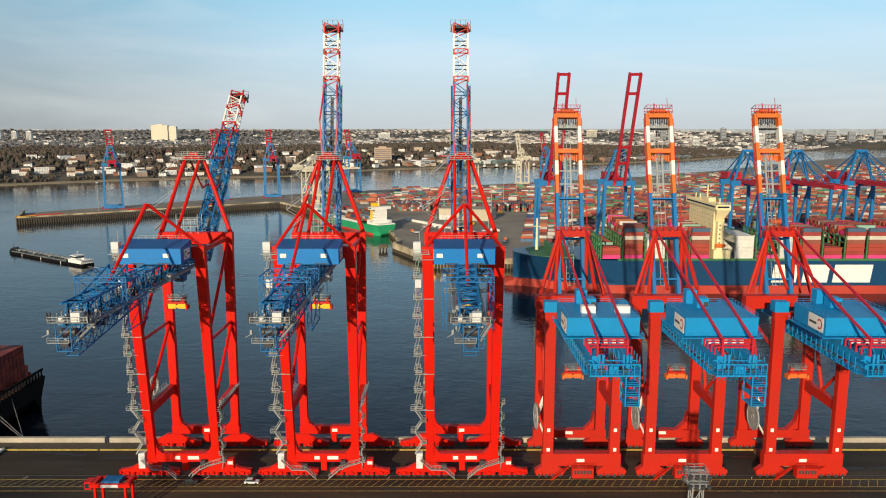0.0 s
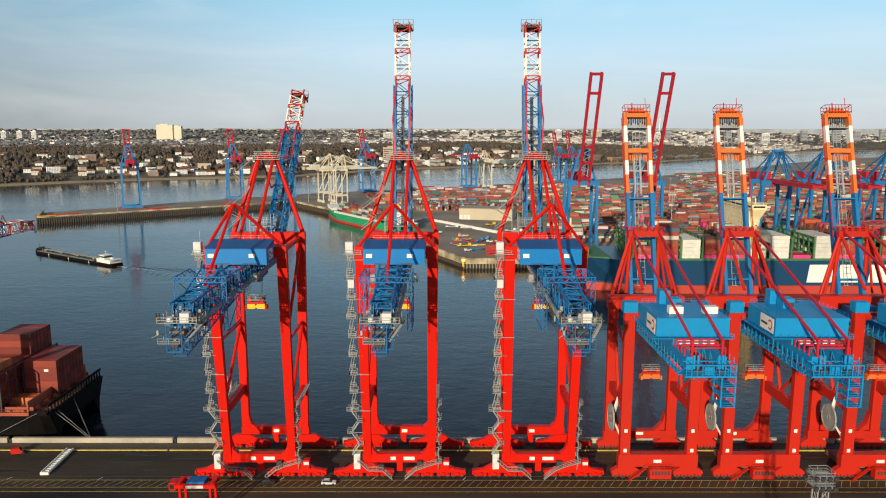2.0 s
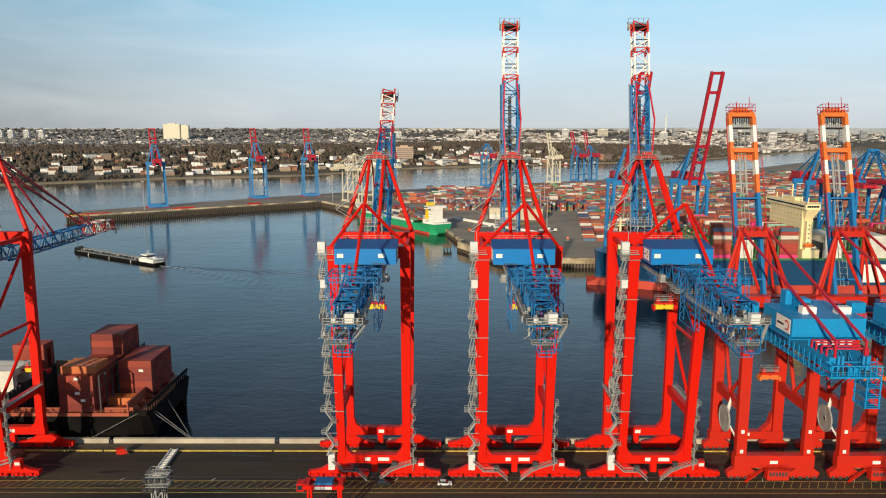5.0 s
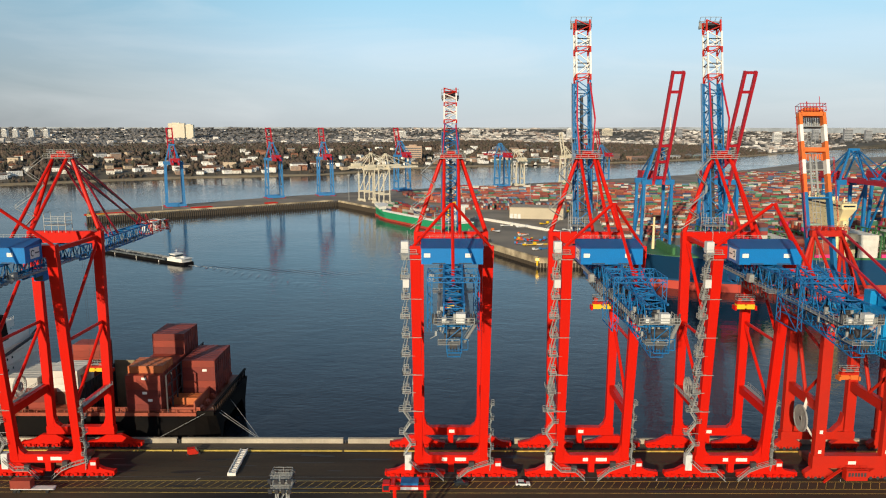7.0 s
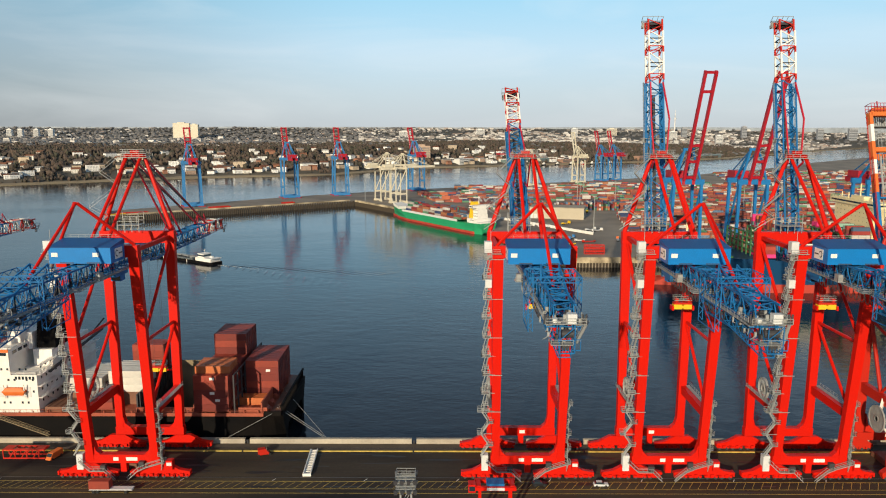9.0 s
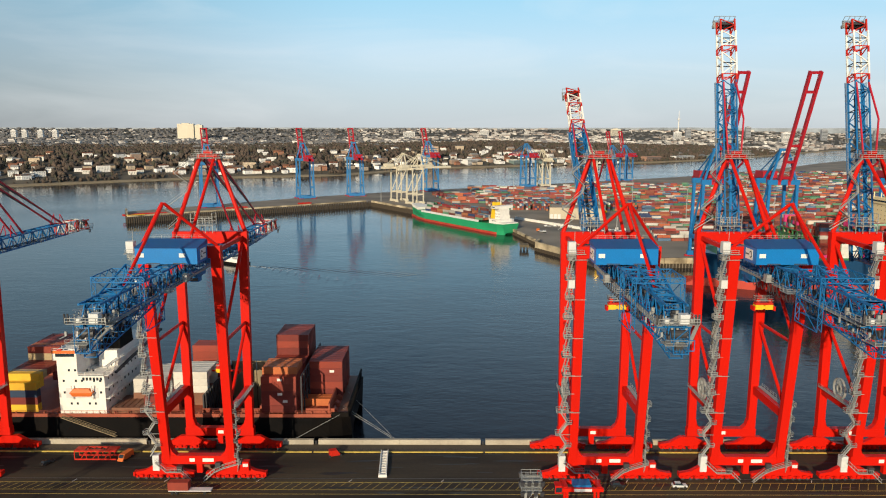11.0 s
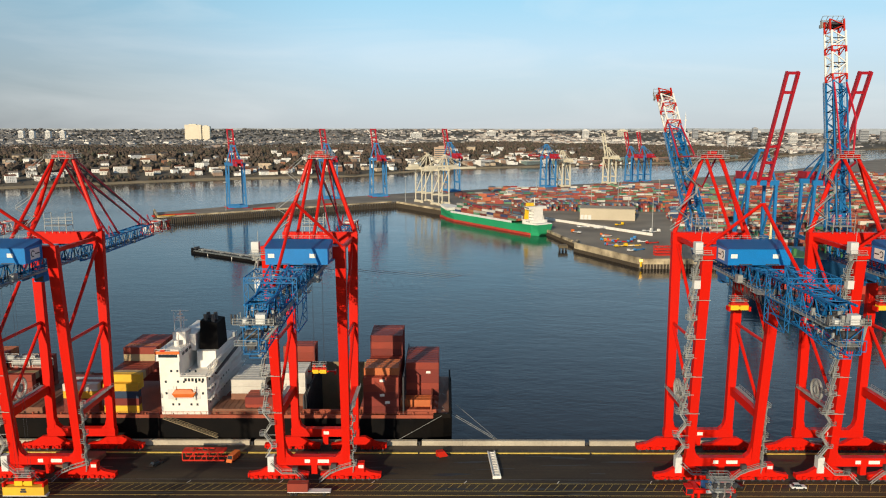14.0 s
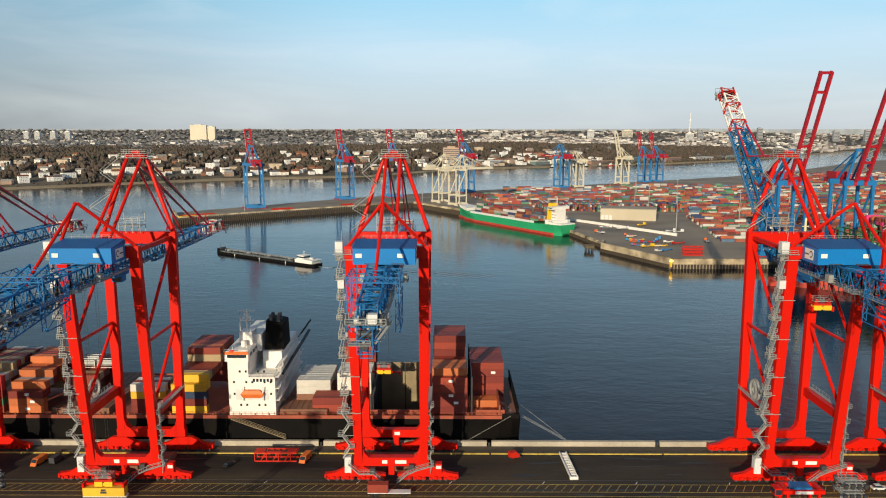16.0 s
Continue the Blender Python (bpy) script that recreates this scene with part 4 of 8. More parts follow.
# ---- older red and blue cranes further along the quay ----
def old_crane():
    """Lower red portal with a broad blue machinery house and a twin-girder boom, raised."""
    c = thing("gantry_crane", "older orange-red gantry crane with broad blue machinery house", "gantry crane", "cranes on the quay")
    for y in (0, GAUGE):
        sl = Mesher().box(-12.3, 12.3, y - 1.3, y + 1.3, 3.9, 7.9 if y == 0 else 6.6)
        sb = part("sill_beam", sl, RED_OLD, c)
        part("number_plate", Mesher().box(-1.4, 1.0, y - 1.36, y - 1.305, 5.2, 6.2), WHITE, sb, "white plate with unreadable marks")
        for sx in (-1, 1):
            eq = Mesher().side([(-4.6, 1.3), (4.6, 1.3), (4.6, 2.2), (2.2, 3.9), (-2.2, 3.9), (-4.6, 2.2)], -1.0, 1.0)
            e = part("equaliser_beam", eq, RED_OLD, c, m=pose(sx * 9.6, y, 0))
            for k in (-3.3, -1.1, 1.1, 3.3):
                part("bogie_truck", Mesher().box(k - 0.95, k + 0.95, -0.8, 0.8, 0.45, 1.35), RED_OLD, e)
                part("wheel", Mesher().tube((k, -0.9, 0.5), (k, 0.9, 0.5), 0.5, 10), DARK, e)
    for sx in (-1, 1):
        for y in (0, GAUGE):
            lg = Mesher().hexa([(sx * 10.3 - 1.55, y - 1.1, 6), (sx * 10.3 + 1.55, y - 1.1, 6), (sx * 10.3 + 1.55, y + 1.1, 6), (sx * 10.3 - 1.55, y + 1.1, 6),
                                (sx * 10.4 - 1.55, y - 1.1, 53), (sx * 10.4 + 1.55, y - 1.1, 53), (sx * 10.4 + 1.55, y + 1.1, 53), (sx * 10.4 - 1.55, y + 1.1, 53)])
            if y:
                lg.side([(sx * 8.2, 7.0), (sx * 8.2, 13.0), (sx * 7.4, 9.4), (sx * 4.6, 6.4)][::-sx], y - 1.2, y + 1.2)
            leg = part("leg", lg, RED_OLD, c)
            if not y:
                for z in (8.6, 15.0):
                    part("number_plate", Mesher().box(sx * 10.3 - 0.5, sx * 10.3 + 0.5, -1.17, -1.105, z, z + 1.1), WHITE, leg, "white plate with unreadable marks")
        part("leg_cap", Mesher().box(sx * 10.4 - 2.1, sx * 10.4 + 2.1, -1.6, 1.6, 53, 56.2), BLUE_OLD, c)
        sb = Mesher().bar((sx * 10.2, 0, 22.6), (sx * 10.2, GAUGE, 22.6), 1.8, 3.2)
        part("side_beam", sb, RED_OLD, c)
        part("brace", Mesher().tube((sx * 10.2, GAUGE - 1, 48), (sx * 10.2, 10.5, 24), 0.6, 10), RED_OLD, c)
        part("brace", Mesher().tube((sx * 10.2, 1.5, 40), (sx * 10.2, GAUGE - 1, 46), 0.5, 10), RED_OLD, c)
        part("brace", Mesher().tube((sx * 10.2, 10.5, 24), (sx * 10.2, 1.4, 33), 0.5, 10), RED_OLD, c)
    part("portal_beam", Mesher().box(-12.4, 12.4, GAUGE - 1.7, GAUGE + 1.7, 49, 53.2), RED_OLD, c)
    part("portal_beam", Mesher().box(-12.1, 12.1, -0.9, 0.9, 50.6, 52.8), RED_OLD, c)
    ay = 24.7
    for sx in (-1, 1):
        for p, q, r in (((sx * 4.6, ay, 73), (sx * 10.6, ay - 2, 53), 0.62), ((sx * 4.6, ay, 73), (sx * 5.2, ay + 1, 53), 0.62), ((sx * 4.4, ay, 73), (sx * 4.6, 8.0, 58), 0.48),
                        ((sx * 4.6, ay, 72), (sx * 8.0, ay + 0.4, 53), 0.4)):
            part("apex_leg", Mesher().tube(p, q, r, 10), RED_OLD, c)
        part("back_stay", Mesher().bar((sx * 4.2, ay - 0.6, 74), (sx * 3.8, -36.5, 54.6), 0.5, 0.65), RED_STAY, c)
    hd = Mesher().box(-5.6, 5.6, ay - 1.0, ay + 1.0, 72.2, 74.2)
    hd.rail([(-6, ay - 1.6, 74.2), (6, ay - 1.6, 74.2), (6, ay + 1.6, 74.2), (-6, ay + 1.6, 74.2), (-6, ay - 1.6, 74.2)], 1.2, 0.12)
    for x in (-3.4, -1.2, 1.2, 3.4):
        hd.box(x - 0.5, x + 0.5, ay - 0.9, ay + 0.9, 74.2, 75.2)
    part("apex_head", hd, RED_OLD, c)
    # house
    hs = Mesher().box(-9.8, 9.6, -25.7, -8.0, 52.7, 57.3)
    house = part("machinery_house", hs, BLUE_OLD, c, "broad blue machinery house with flat roof")
    rf = Mesher().box(-9.9, 9.7, -25.8, -7.9, 57.3, 57.7)
    rf.rail([(-9.4, -25.6, 57.7), (-9.4, -8, 57.7), (9.4, -8, 57.7), (9.4, -25.6, 57.7)], 1.1, 0.07)
    part("roof", rf, BLUE_OLD, house)
    vb = Mesher().box(-3.2, 0.0, -15, -11.2, 57.7, 60.4)
    part("roof_vent", vb, BLUE_OLD, house)
    part("roof_vent", Mesher().box(-4.6, -1.6, -9.8, -6.6, 57.7, 61.6), BLUE_OLD, house)
    part("vent_opening", Mesher().box(-1.4, -0.1, -15.05, -14.98, 57.9, 59.4), DARK, house)
    sg = part("sign", Mesher().box(-9.9, -9.82, -24.6, -16.5, 53.0, 57.1), WHITE, house, "white sign with a plain round mark")
    mk = Mesher()
    for k in range(14):
        a, b = 0.6 + 4.8 * k / 14, 0.6 + 4.8 * (k + 1) / 14
        mk.bar((-9.92, -22.6 + 1.2 * math.cos(a), 55.1 + 1.2 * math.sin(a)), (-9.92, -22.6 + 1.2 * math.cos(b), 55.1 + 1.2 * math.sin(b)), 0.05, 0.4)
    part("sign_mark", mk, RED_OLD, sg)
    part("sign_bar", Mesher().box(-9.95, -9.9, -21.0, -17.2, 54.6, 55.2), DARK, sg)
    wk = Mesher().box(-10.8, 10.6, -26.7, -7, 52.2, 52.4)
    wk.rail([(-10.8, -7, 52.4), (-10.8, -26.7, 52.4), (10.6, -26.7, 52.4), (10.6, -7, 52.4)], 1.2, 0.08)
    wk.box(-5.4, 5.4, -26, -8, 50.4, 52.2)
    part("house_walkway", wk, BLUE_OLD, c)
    # twin girder and backreach
    for sx in (-1, 1):
        part("girder", Mesher().box(sx * 4.2 - 0.9, sx * 4.2 + 0.9, -36.5, GAUGE + 3, 47.0, 50.5), BLUE_OLD, c)
        sw = Mesher().box(sx * 6.4 - 0.7, sx * 6.4 + 0.7, -37, 12, 45.9, 46.05)
        sw.rail([(sx * 7.1, -37, 46.05), (sx * 7.1, 12, 46.05)], 1.3, 0.11)
        for i in range(18):
            y = -36 + i * 2.8
            sw.bar((sx * 7.1, y, 46), (sx * 7.1, y, 50.2), 0.18)
            sw.bar((sx * 5.0, y, 47.5), (sx * 7.1, y, 46), 0.18)
        part("side_walkway", sw, BLUE_OLD, c, "blue walkway with tall railings")
    for sx in (-1, 1):
        lt = Mesher()
        for i in range(22):
            y = -36 + i * 2.6
            lt.bar((sx * 2.9, y, 47.2), (sx * 2.9, y + 2.6, 50.2) if i % 2 else (sx * 2.9, y, 50.2), 0.2)
            lt.bar((sx * 2.9, y, 44.6), (sx * 2.9, y, 47.2), 0.16)
        lt.bar((sx * 2.9, -36, 44.6), (sx * 2.9, 18, 44.6), 0.25)
        part("trolley_rail", lt, BLUE_OLD, c)
    for sx in (-1, 1):
        part("stay_post", Mesher().bar((sx * 3.8, -36.4, 50.4), (sx * 3.8, -36.4, 54.9), 0.5), RED_STAY, c)
    for i, y in enumerate((-27.5, -29.8, -32.5, -35.0)):
        part("cross_frame", Mesher().bar((-5.2, y, 52.4), (5.2, y, 52.4), 0.4).bar((-5.2, y, 52.4), (-5.2, y, 50.4), 0.4).bar((5.2, y, 52.4), (5.2, y, 50.4), 0.4), RED_STAY, c)
    ins = Mesher()
    for x in (-4.2, -2.2, 0, 2.2, 4.2):
        ins.box(x - 0.5, x + 0.5, -28.6, -28.2, 51.4, 52.4)
    part("insulator_row", ins, WHITE, c, "row of white drums")
    mc = Mesher().box(-6.4, 6.4, -40.0, -36.4, 46.2, 46.6)
    mc.rail([(-6.4, -36.4, 46.6), (-6.4, -40, 46.6), (6.4, -40, 46.6), (6.4, -36.4, 46.6)], 1.2, 0.12)
    for x in (-3.6, -2.6, 2.6, 3.6):
        mc.tube((x, -38, 46.6), (x, -38, 51.4), 0.35, 8)
    mc.box(-1.2, 1.2, -39, -37, 46.6, 48.6)
    for i in range(10):
        x = -6.2 + i * 1.38
        mc.bar((x, -40, 46.6), (x, -40, 49.4), 0.2).bar((x, -40, 46.4), (x, -37.6, 44.4), 0.16)
        mc.bar((x, -36.6, 49.4), (x, -40, 49.4), 0.16)
    mc.bar((-6.3, -40, 49.4), (6.3, -40, 49.4), 0.3).bar((-6.3, -36.6, 49.4), (6.3, -36.6, 49.4), 0.3)
    end = part("end_platform", mc, BLUE_OLD, c, "blue platform with rope cylinders")
    part("rope_drum", Mesher().tube((-3.9, -38.6, 47.2), (-2.2, -38.6, 47.2), 0.7, 12), DARK, end)
    part("rope_drum", Mesher().tube((2.2, -38.6, 47.2), (3.9, -38.6, 47.2), 0.7, 12), DARK, end)
    lw = Mesher()
    for x in (2.8, 6.2):
        for y in (-40, -35):
            lw.bar((x, y, 38.5), (x, y, 46.4), 0.3)
    for z in (38.6, 41.2, 43.8):
        lw.box(2.6, 6.4, -40.2, -34.8, z - 0.1, z)
        lw.rail([(2.6, -34.8, z), (2.6, -40.2, z), (6.4, -40.2, z), (6.4, -34.8, z)], 1.1, 0.1)
    part("stair_cage", lw, BLUE_OLD, end)
    # twin boom, raised
    up, L = 72.5, 66.0
    hinge = pose(0, GAUGE + 2.4, 52.0, up, 0, 0) @ Matrix.Diagonal((0.90, 0.98, 1, 1))
    cols = ((0, 36, BLUE_MID), (36, 42.5, ORANGE), (42.5, 47.5, WHITE), (47.5, 54, ORANGE), (54, 60, WHITE), (60, 64.4, ORANGE))
    boom = None
    for sx in (-1, 1):
        for a, b, mt in cols:
            me = Mesher().box(sx * 4.5 - 0.62, sx * 4.5 + 0.62, a, b, -1.3, 1.0)
            if boom is None:
                boom = part("boom", me, mt, c, "raised twin boom, blue with orange and white end", hinge)
            else:
                part("boom_section", me, mt, boom)
    for a, w, mt in ((51.0, 1.5, ORANGE), (63.8, 1.5, ORANGE), (34, 0.5, BLUE_MID), (20, 0.5, BLUE_MID), (6, 0.6, BLUE_MID)):
        part("boom_tie", Mesher().box(-4.4, 4.4, a - w / 2, a + w / 2, -1.0, 1.0), mt, boom)
    hp = Mesher()
    for z in (-1.8, 1.8):
        for a in (64.9, 66.1, 67.3):
            hp.bar((-4.9, a, z), (4.9, a, z), 0.16)
        for k in range(9):
            hp.bar((-4.8 + k * 1.2, 64.4, z), (-4.8 + k * 1.2, 67.3, z), 0.14)
    for x in (-4.9, 4.9):
        for a in (64.9, 67.3):
            hp.bar((x, a, -1.8), (x, a, 1.8), 0.16)
    hp.bar((3.6, 67, 0), (3.6, 70.5, 0), 0.16).bar((-1.6, 66, 0.4), (-1.6, 68.4, 0.4), 0.3)
    part("boom_head", hp, RED_DARK, boom, "crimson railed cage")
    part("head_sheave", Mesher().tube((-2.6, 65.6, 0), (2.6, 65.6, 0), 0.8, 12), ORANGE, boom)
    for sx in (-1, 1):
        part("boom_corner", Mesher().bar((sx * 4.5, 63.4, 0), (sx * 3.2, 65.6, 0), 1.1, 1.8), ORANGE, boom)
        part("boom_ladder", Mesher().rail([(sx * 5.6, 40, -0.8), (sx * 5.6, 63, -0.8)], 0.9, 0.12), RED_OLD, boom)
    for a, mt in ((48.9, ORANGE), (62.2, DARK), (60.6, GALV)):
        fr = Mesher()
        for i in range(9):
            fr.box(-3.7 + i * 0.86, -3.2 + i * 0.86, a - 0.7 - 0.3 * (i % 3), a + 1.0, -1.3, -0.9)
        part("hanger_row", fr, mt, boom)
    pl = Mesher().box(-4.0, 4.0, 59.2, 59.4, -1.6, 0.8)
    for i in range(11):
        pl.bar((-3.8 + i * 0.76, 59.4, -1.5), (-3.8 + i * 0.76, 62.4, -1.5), 0.12)
    pl.bar((-3.9, 61, -1.5), (3.9, 61, -1.5), 0.14)
    for x in (-1.1, 0.9):
        pl.bar((x, 36, -0.9), (x, 49, -0.9), 0.5)
    for a in (39.5, 44.2):
        pl.bar((-4.0, a, -0.9), (4.0, a, -0.9), 0.4)
    part("hanging_platform", pl, GALV, boom, "pale grey hanging platform and ducts")
    ld = Mesher()
    for x in (-1.6, -0.4, 1.2):
        ld.bar((x, 4, -0.6), (x, 58, -0.6), 0.16)
    for i in range(26):
        ld.bar((-1.6, 4 + i * 2.1, -0.6), (1.2, 4 + i * 2.1, -0.6), 0.14)
    part("rope_ladder", ld, GALV, boom)
    ins = Mesher()
    ins.rail([(-6.0, 20, 1.2), (-6.0, 48, 1.2)], 1.2, 0.12).rail([(6.0, 20, 1.2), (6.0, 48, 1.2)], 1.2, 0.12)
    part("boom_railing", ins, RED_OLD, boom)
    # cable reel
    rl = Mesher()
    for k in range(28):
        a, b = 2 * math.pi * k / 28, 2 * math.pi * (k + 1) / 28
        for r in (4.1, 0.9):
            rl.bar((-13.4, 6 + r * math.cos(a), 17.2 + r * math.sin(a)), (-13.4, 6 + r * math.cos(b), 17.2 + r * math.sin(b)), 0.5, 0.3)
        rl.bar((-13.4, 6, 17.2), (-13.4, 6 + 4.1 * math.cos(a), 17.2 + 4.1 * math.sin(a)), 0.16, 0.3)
    rl.tube((-13.45, 6, 17.2), (-13.35, 6, 17.2), 3.9, 28)
    reel = part("cable_reel", rl, GALV, c, "large grey spoked cable reel")
    part("reel_arm", Mesher().bar((-13.0, 6, 17.2), (-10.6, 8, 23.0), 0.8).bar((-13.0, 6, 17.2), (-11.0, 1.2, 12.0), 0.4), WHITE, reel)
    # machinery room at sill level
    rm = Mesher().box(-3.2, 3.4, -4.2, -1.8, 1.2, 4.4)
    room = part("drive_room", rm, RED_OLD, c)
    wn_ = Mesher()
    for i in range(6):
        wn_.box(-2.6 + i * 0.95, -1.95 + i * 0.95, -4.26, -4.2, 2.6, 3.8)
    part("window_row", wn_, DARK, room)
    gw = Mesher().bar((-9.5, -3.2, 0.2), (-4.2, -3.2, 4.4), 0.9, 0.2).bar((-9.5, -3.6, 1.3), (-4.2, -3.6, 5.5), 0.1)
    gw.rail([(-3.2, -4.2, 4.4), (3.4, -4.2, 4.4)], 1.2, 0.1)
    part("access_stair", gw, RED_OLD, c)
    part("trolley", Mesher().box(-4.0, 4.0, -3.0, 3.0, 45.4, 46.6).box(-3.0, -0.5, -2, 1, 43.2, 45.4), BLUE_OLD, c)
    return c


old_first = old_crane()
old_first.matrix_basis = pose(42.9, NEAR, 0)
for cx in (74.5, 111.9):
    copy_thing(old_first, pose(cx, NEAR, 0))
for sx in (-4.6, 4.8):
    part("air_conditioner", Mesher().box(sx + 1.4 - 1.9, sx + 1.4 + 1.9, -21.0, -18.6, 57.7, 59.6), WHITE, old_first, "white roof unit")
for x in (39.6, 71.2, 108.2):
    s = spreader(x, 215, 32.0, 46.0, "faded orange spreader hanging under the girder", 3.1)
    for ch in s.children:
        if ch.name.startswith(("centre", "telescopic")):
            ch.data.materials[0] = ORANGE

# ---- ships ----
def loft(stations, open_at=()):
    """A hull skin from stations (x, [(y, z), ...] from port rail down round the keel to starboard rail), closed at the ends and by a deck."""
    me = Mesher()
    n = len(stations[0][1])
    for x, ring in stations:
        me.v += [(x, y, z) for y, z in ring]
    for i in range(len(stations) - 1):
        for j in range(n - 1):
            a = i * n + j
            me.f.append((a, a + 1, a + n + 1, a + n))
        if i not in open_at:
            me.f.append((i * n, i * n + n, i * n + 2 * n - 1, i * n + n - 1))
    me.f.append(tuple(range(n)))
    me.f.append(tuple(reversed(range((len(stations) - 1) * n, len(stations) * n))))
    return me


def container_mesh(colour):
    """A 40-foot container: posts and rails stand proud of ribbed sides. Origin: bottom centre."""
    L, W, H = 6.05, 1.2, 2.56
    me = Mesher().box(-L + 0.1, L - 0.1, -W + 0.05, W - 0.05, 0.05, H - 0.04)
    for x in (-L, L - 0.16):
        for y in (-W, W - 0.16):
            me.box(x, x + 0.16, y, y + 0.16, 0, H)
    for y in (-W, W - 0.1):
        me.box(-L + 0.16, L - 0.16, y, y + 0.1, 0, 0.16)
        me.box(-L + 0.16, L - 0.16, y, y + 0.1, H - 0.1, H)
    return me.data("container_" + colour, BOX[colour])


CMESH = {k: container_mesh(k) for k in BOX}
WHITE_BAR = Mesher().box(-0.8, 0.8, -1.235, -1.20, 1.0, 1.9).data("door_marking", WHITE)
WORDS = {"maroon": "dark maroon", "rust": "rust red", "orange": "orange", "yellow": "yellow", "white": "white refrigerated", "green": "green", "navy": "dark navy",
         "grey": "grey", "red": "bright red", "pink": "magenta", "tan": "tan", "blue": "blue", "teal": "pale teal"}


def container(x, y, z, colour, where, mark=False, group="containers on the feeder ship"):
    ob = new("shipping_container", CMESH[colour])
    ob.location = (x, y, z)
    tagged(ob, WORDS[colour] + " steel shipping container " + where, "container", group)
    if mark:
        part("marking", WHITE_BAR, None, ob, "white painted mark", pose(2.2 if mark == 2 else 0.4, 0, 0))
    return ob


def feeder():
    """Black-hulled container ship along the near quay; its square stern is towards +x."""
    s = thing("container_ship", "black container ship with oxide red deck, moored alongside", "ship")
    Y0, Y1 = 244.6, 288.6
    def ring(half, top, keel, w):
        m = (Y0 + Y1) / 2
        return [(m - half, top), (m - half * w, 0.0), (m - half * w * 0.96, -5.6), (m - half * w * 0.7, keel), (m + half * w * 0.7, keel), (m + half * w * 0.96, -5.6), (m + half * w, 0.0), (m + half, top)]
    st = [(-560, ring(2, 12.0, -8, 0.4)), (-535, ring(11, 10.5, -10, 0.5)), (-500, ring(18, 8.2, -12, 0.8)), (-460, ring(22.0, 7.8, -12, 1.0)), (-222.4, ring(22.0, 7.8, -12, 1.0)), (-194.6, ring(22.0, 7.8, -12, 1.0)), (-190, ring(22.0, 7.8, -12, 1.0)),
          (-176, ring(22.0, 7.8, -9, 0.97)), (-170, ring(21.9, 7.8, -5, 0.92)), (-165.5, ring(21.6, 7.8, -2.5, 0.86)), (-162.5, ring(20.6, 7.8, 1.5, 0.8))]
    hull = part("hull", loft(st, (4,)), HULL_BLACK, s, "black painted steel hull")
    part("boot_top", Mesher().box(-440, -196, Y0 - 0.05, Y0 + 0.3, -5.5, -4.2), ANTIFOUL, hull)
    rim = Mesher()
    rim.box(-500, -169, Y0 + 0.05, Y0 + 0.55, 7.82, 9.0)
    rim.box(-500, -169, Y1 - 0.55, Y1 - 0.05, 7.82, 9.0)
    for i in range(60):
        x = -460 + i * 4.9
        rim.box(x - 0.18, x + 0.18, Y0 + 0.5, Y0 + 1.3, 7.82, 9.6)
    rim.box(-500, -222.4, Y0 + 0.6, Y1 - 0.6, 7.81, 7.95).box(-194.6, -167.5, Y0 + 0.6, Y1 - 0.6, 7.81, 7.95)
    rim.box(-222.4, -214.5, Y0 + 4.6, Y1 - 4.6, 7.81, 7.95)
    rim.box(-222.4, -194.6, Y0 + 0.6, Y0 + 4.6, 7.81, 7.95).box(-222.4, -194.6, Y1 - 4.6, Y1 - 0.6, 7.81, 7.95)
    part("deck", rim, DECK_RED, s, "oxide red steel deck and coaming")
    rl = Mesher().rail([(-300, Y0 + 0.3, 9.0), (-169, Y0 + 0.3, 9.0)], 1.1, 0.07)
    part("deck_rail", rl, DECK_RED, s)
    stn = Mesher().box(-178, -168.0, Y0 + 1.5, Y0 + 1.9, 7.95, 10.5).box(-170.0, -169.5, Y0 + 1, Y1 - 1, 7.95, 12.5)
    for y in (249, 255, 262, 269, 278):
        stn.box(-169.3, -167.3, y - 0.9, y + 0.9, 7.95, 9.4)
        stn.tube((-168.6, y - 1.4, 9.2), (-168.6, y + 1.4, 9.2), 0.8, 10)
    part("mooring_gear", stn, DECK_RED, s, "oxide red mooring gear")
    gr = Mesher()
    for x in (-179.4,):
        for k in range(9):
            y = Y0 + 2 + k * 4.9
            gr.bar((x, y, 7.9), (x, y, 22), 0.5)
        for z in (13, 18, 22):
            gr.bar((x, Y0 + 2, z), (x, Y1 - 2, z), 0.35)
    part("lashing_bridge", gr, DARK, s, "dark cell guides")
    bw = Mesher()
    for k in range(19):
        y = Y0 + 2.2 + k * 2.15
        bw.box(-163.4, -163.0, y, y + 0.5, 7.8, 11.0)
    bw.box(-163.5, -162.9, Y0 + 1.8, Y1 - 1.8, 10.4, 11.2).box(-169, -163, Y0 + 0.6, Y0 + 1.0, 7.8, 9.4)
    part("stern_bulwark", bw, HULL_BLACK, s, "black stern bulwark with openings")
    part("stern_deck", Mesher().box(-167.4, -163.6, Y0 + 1.2, Y1 - 1.2, 7.96, 8.1), HATCH, s, "brown painted stern deck")
    # open hold between coamings
    hd = Mesher().box(-215, -194.0, Y0 + 4, Y0 + 4.6, 7.95, 9.4).box(-194.6, -193.6, Y0 + 4, Y1 - 4, 7.95, 10.5)
    for k in range(9):
        hd.box(-214.6 + k * 2.4, -214.2 + k * 2.4, Y0 + 3.4, Y0 + 4.0, 7.95, 9.2)
    part("hatch_coaming", hd, DECK_RED, s)
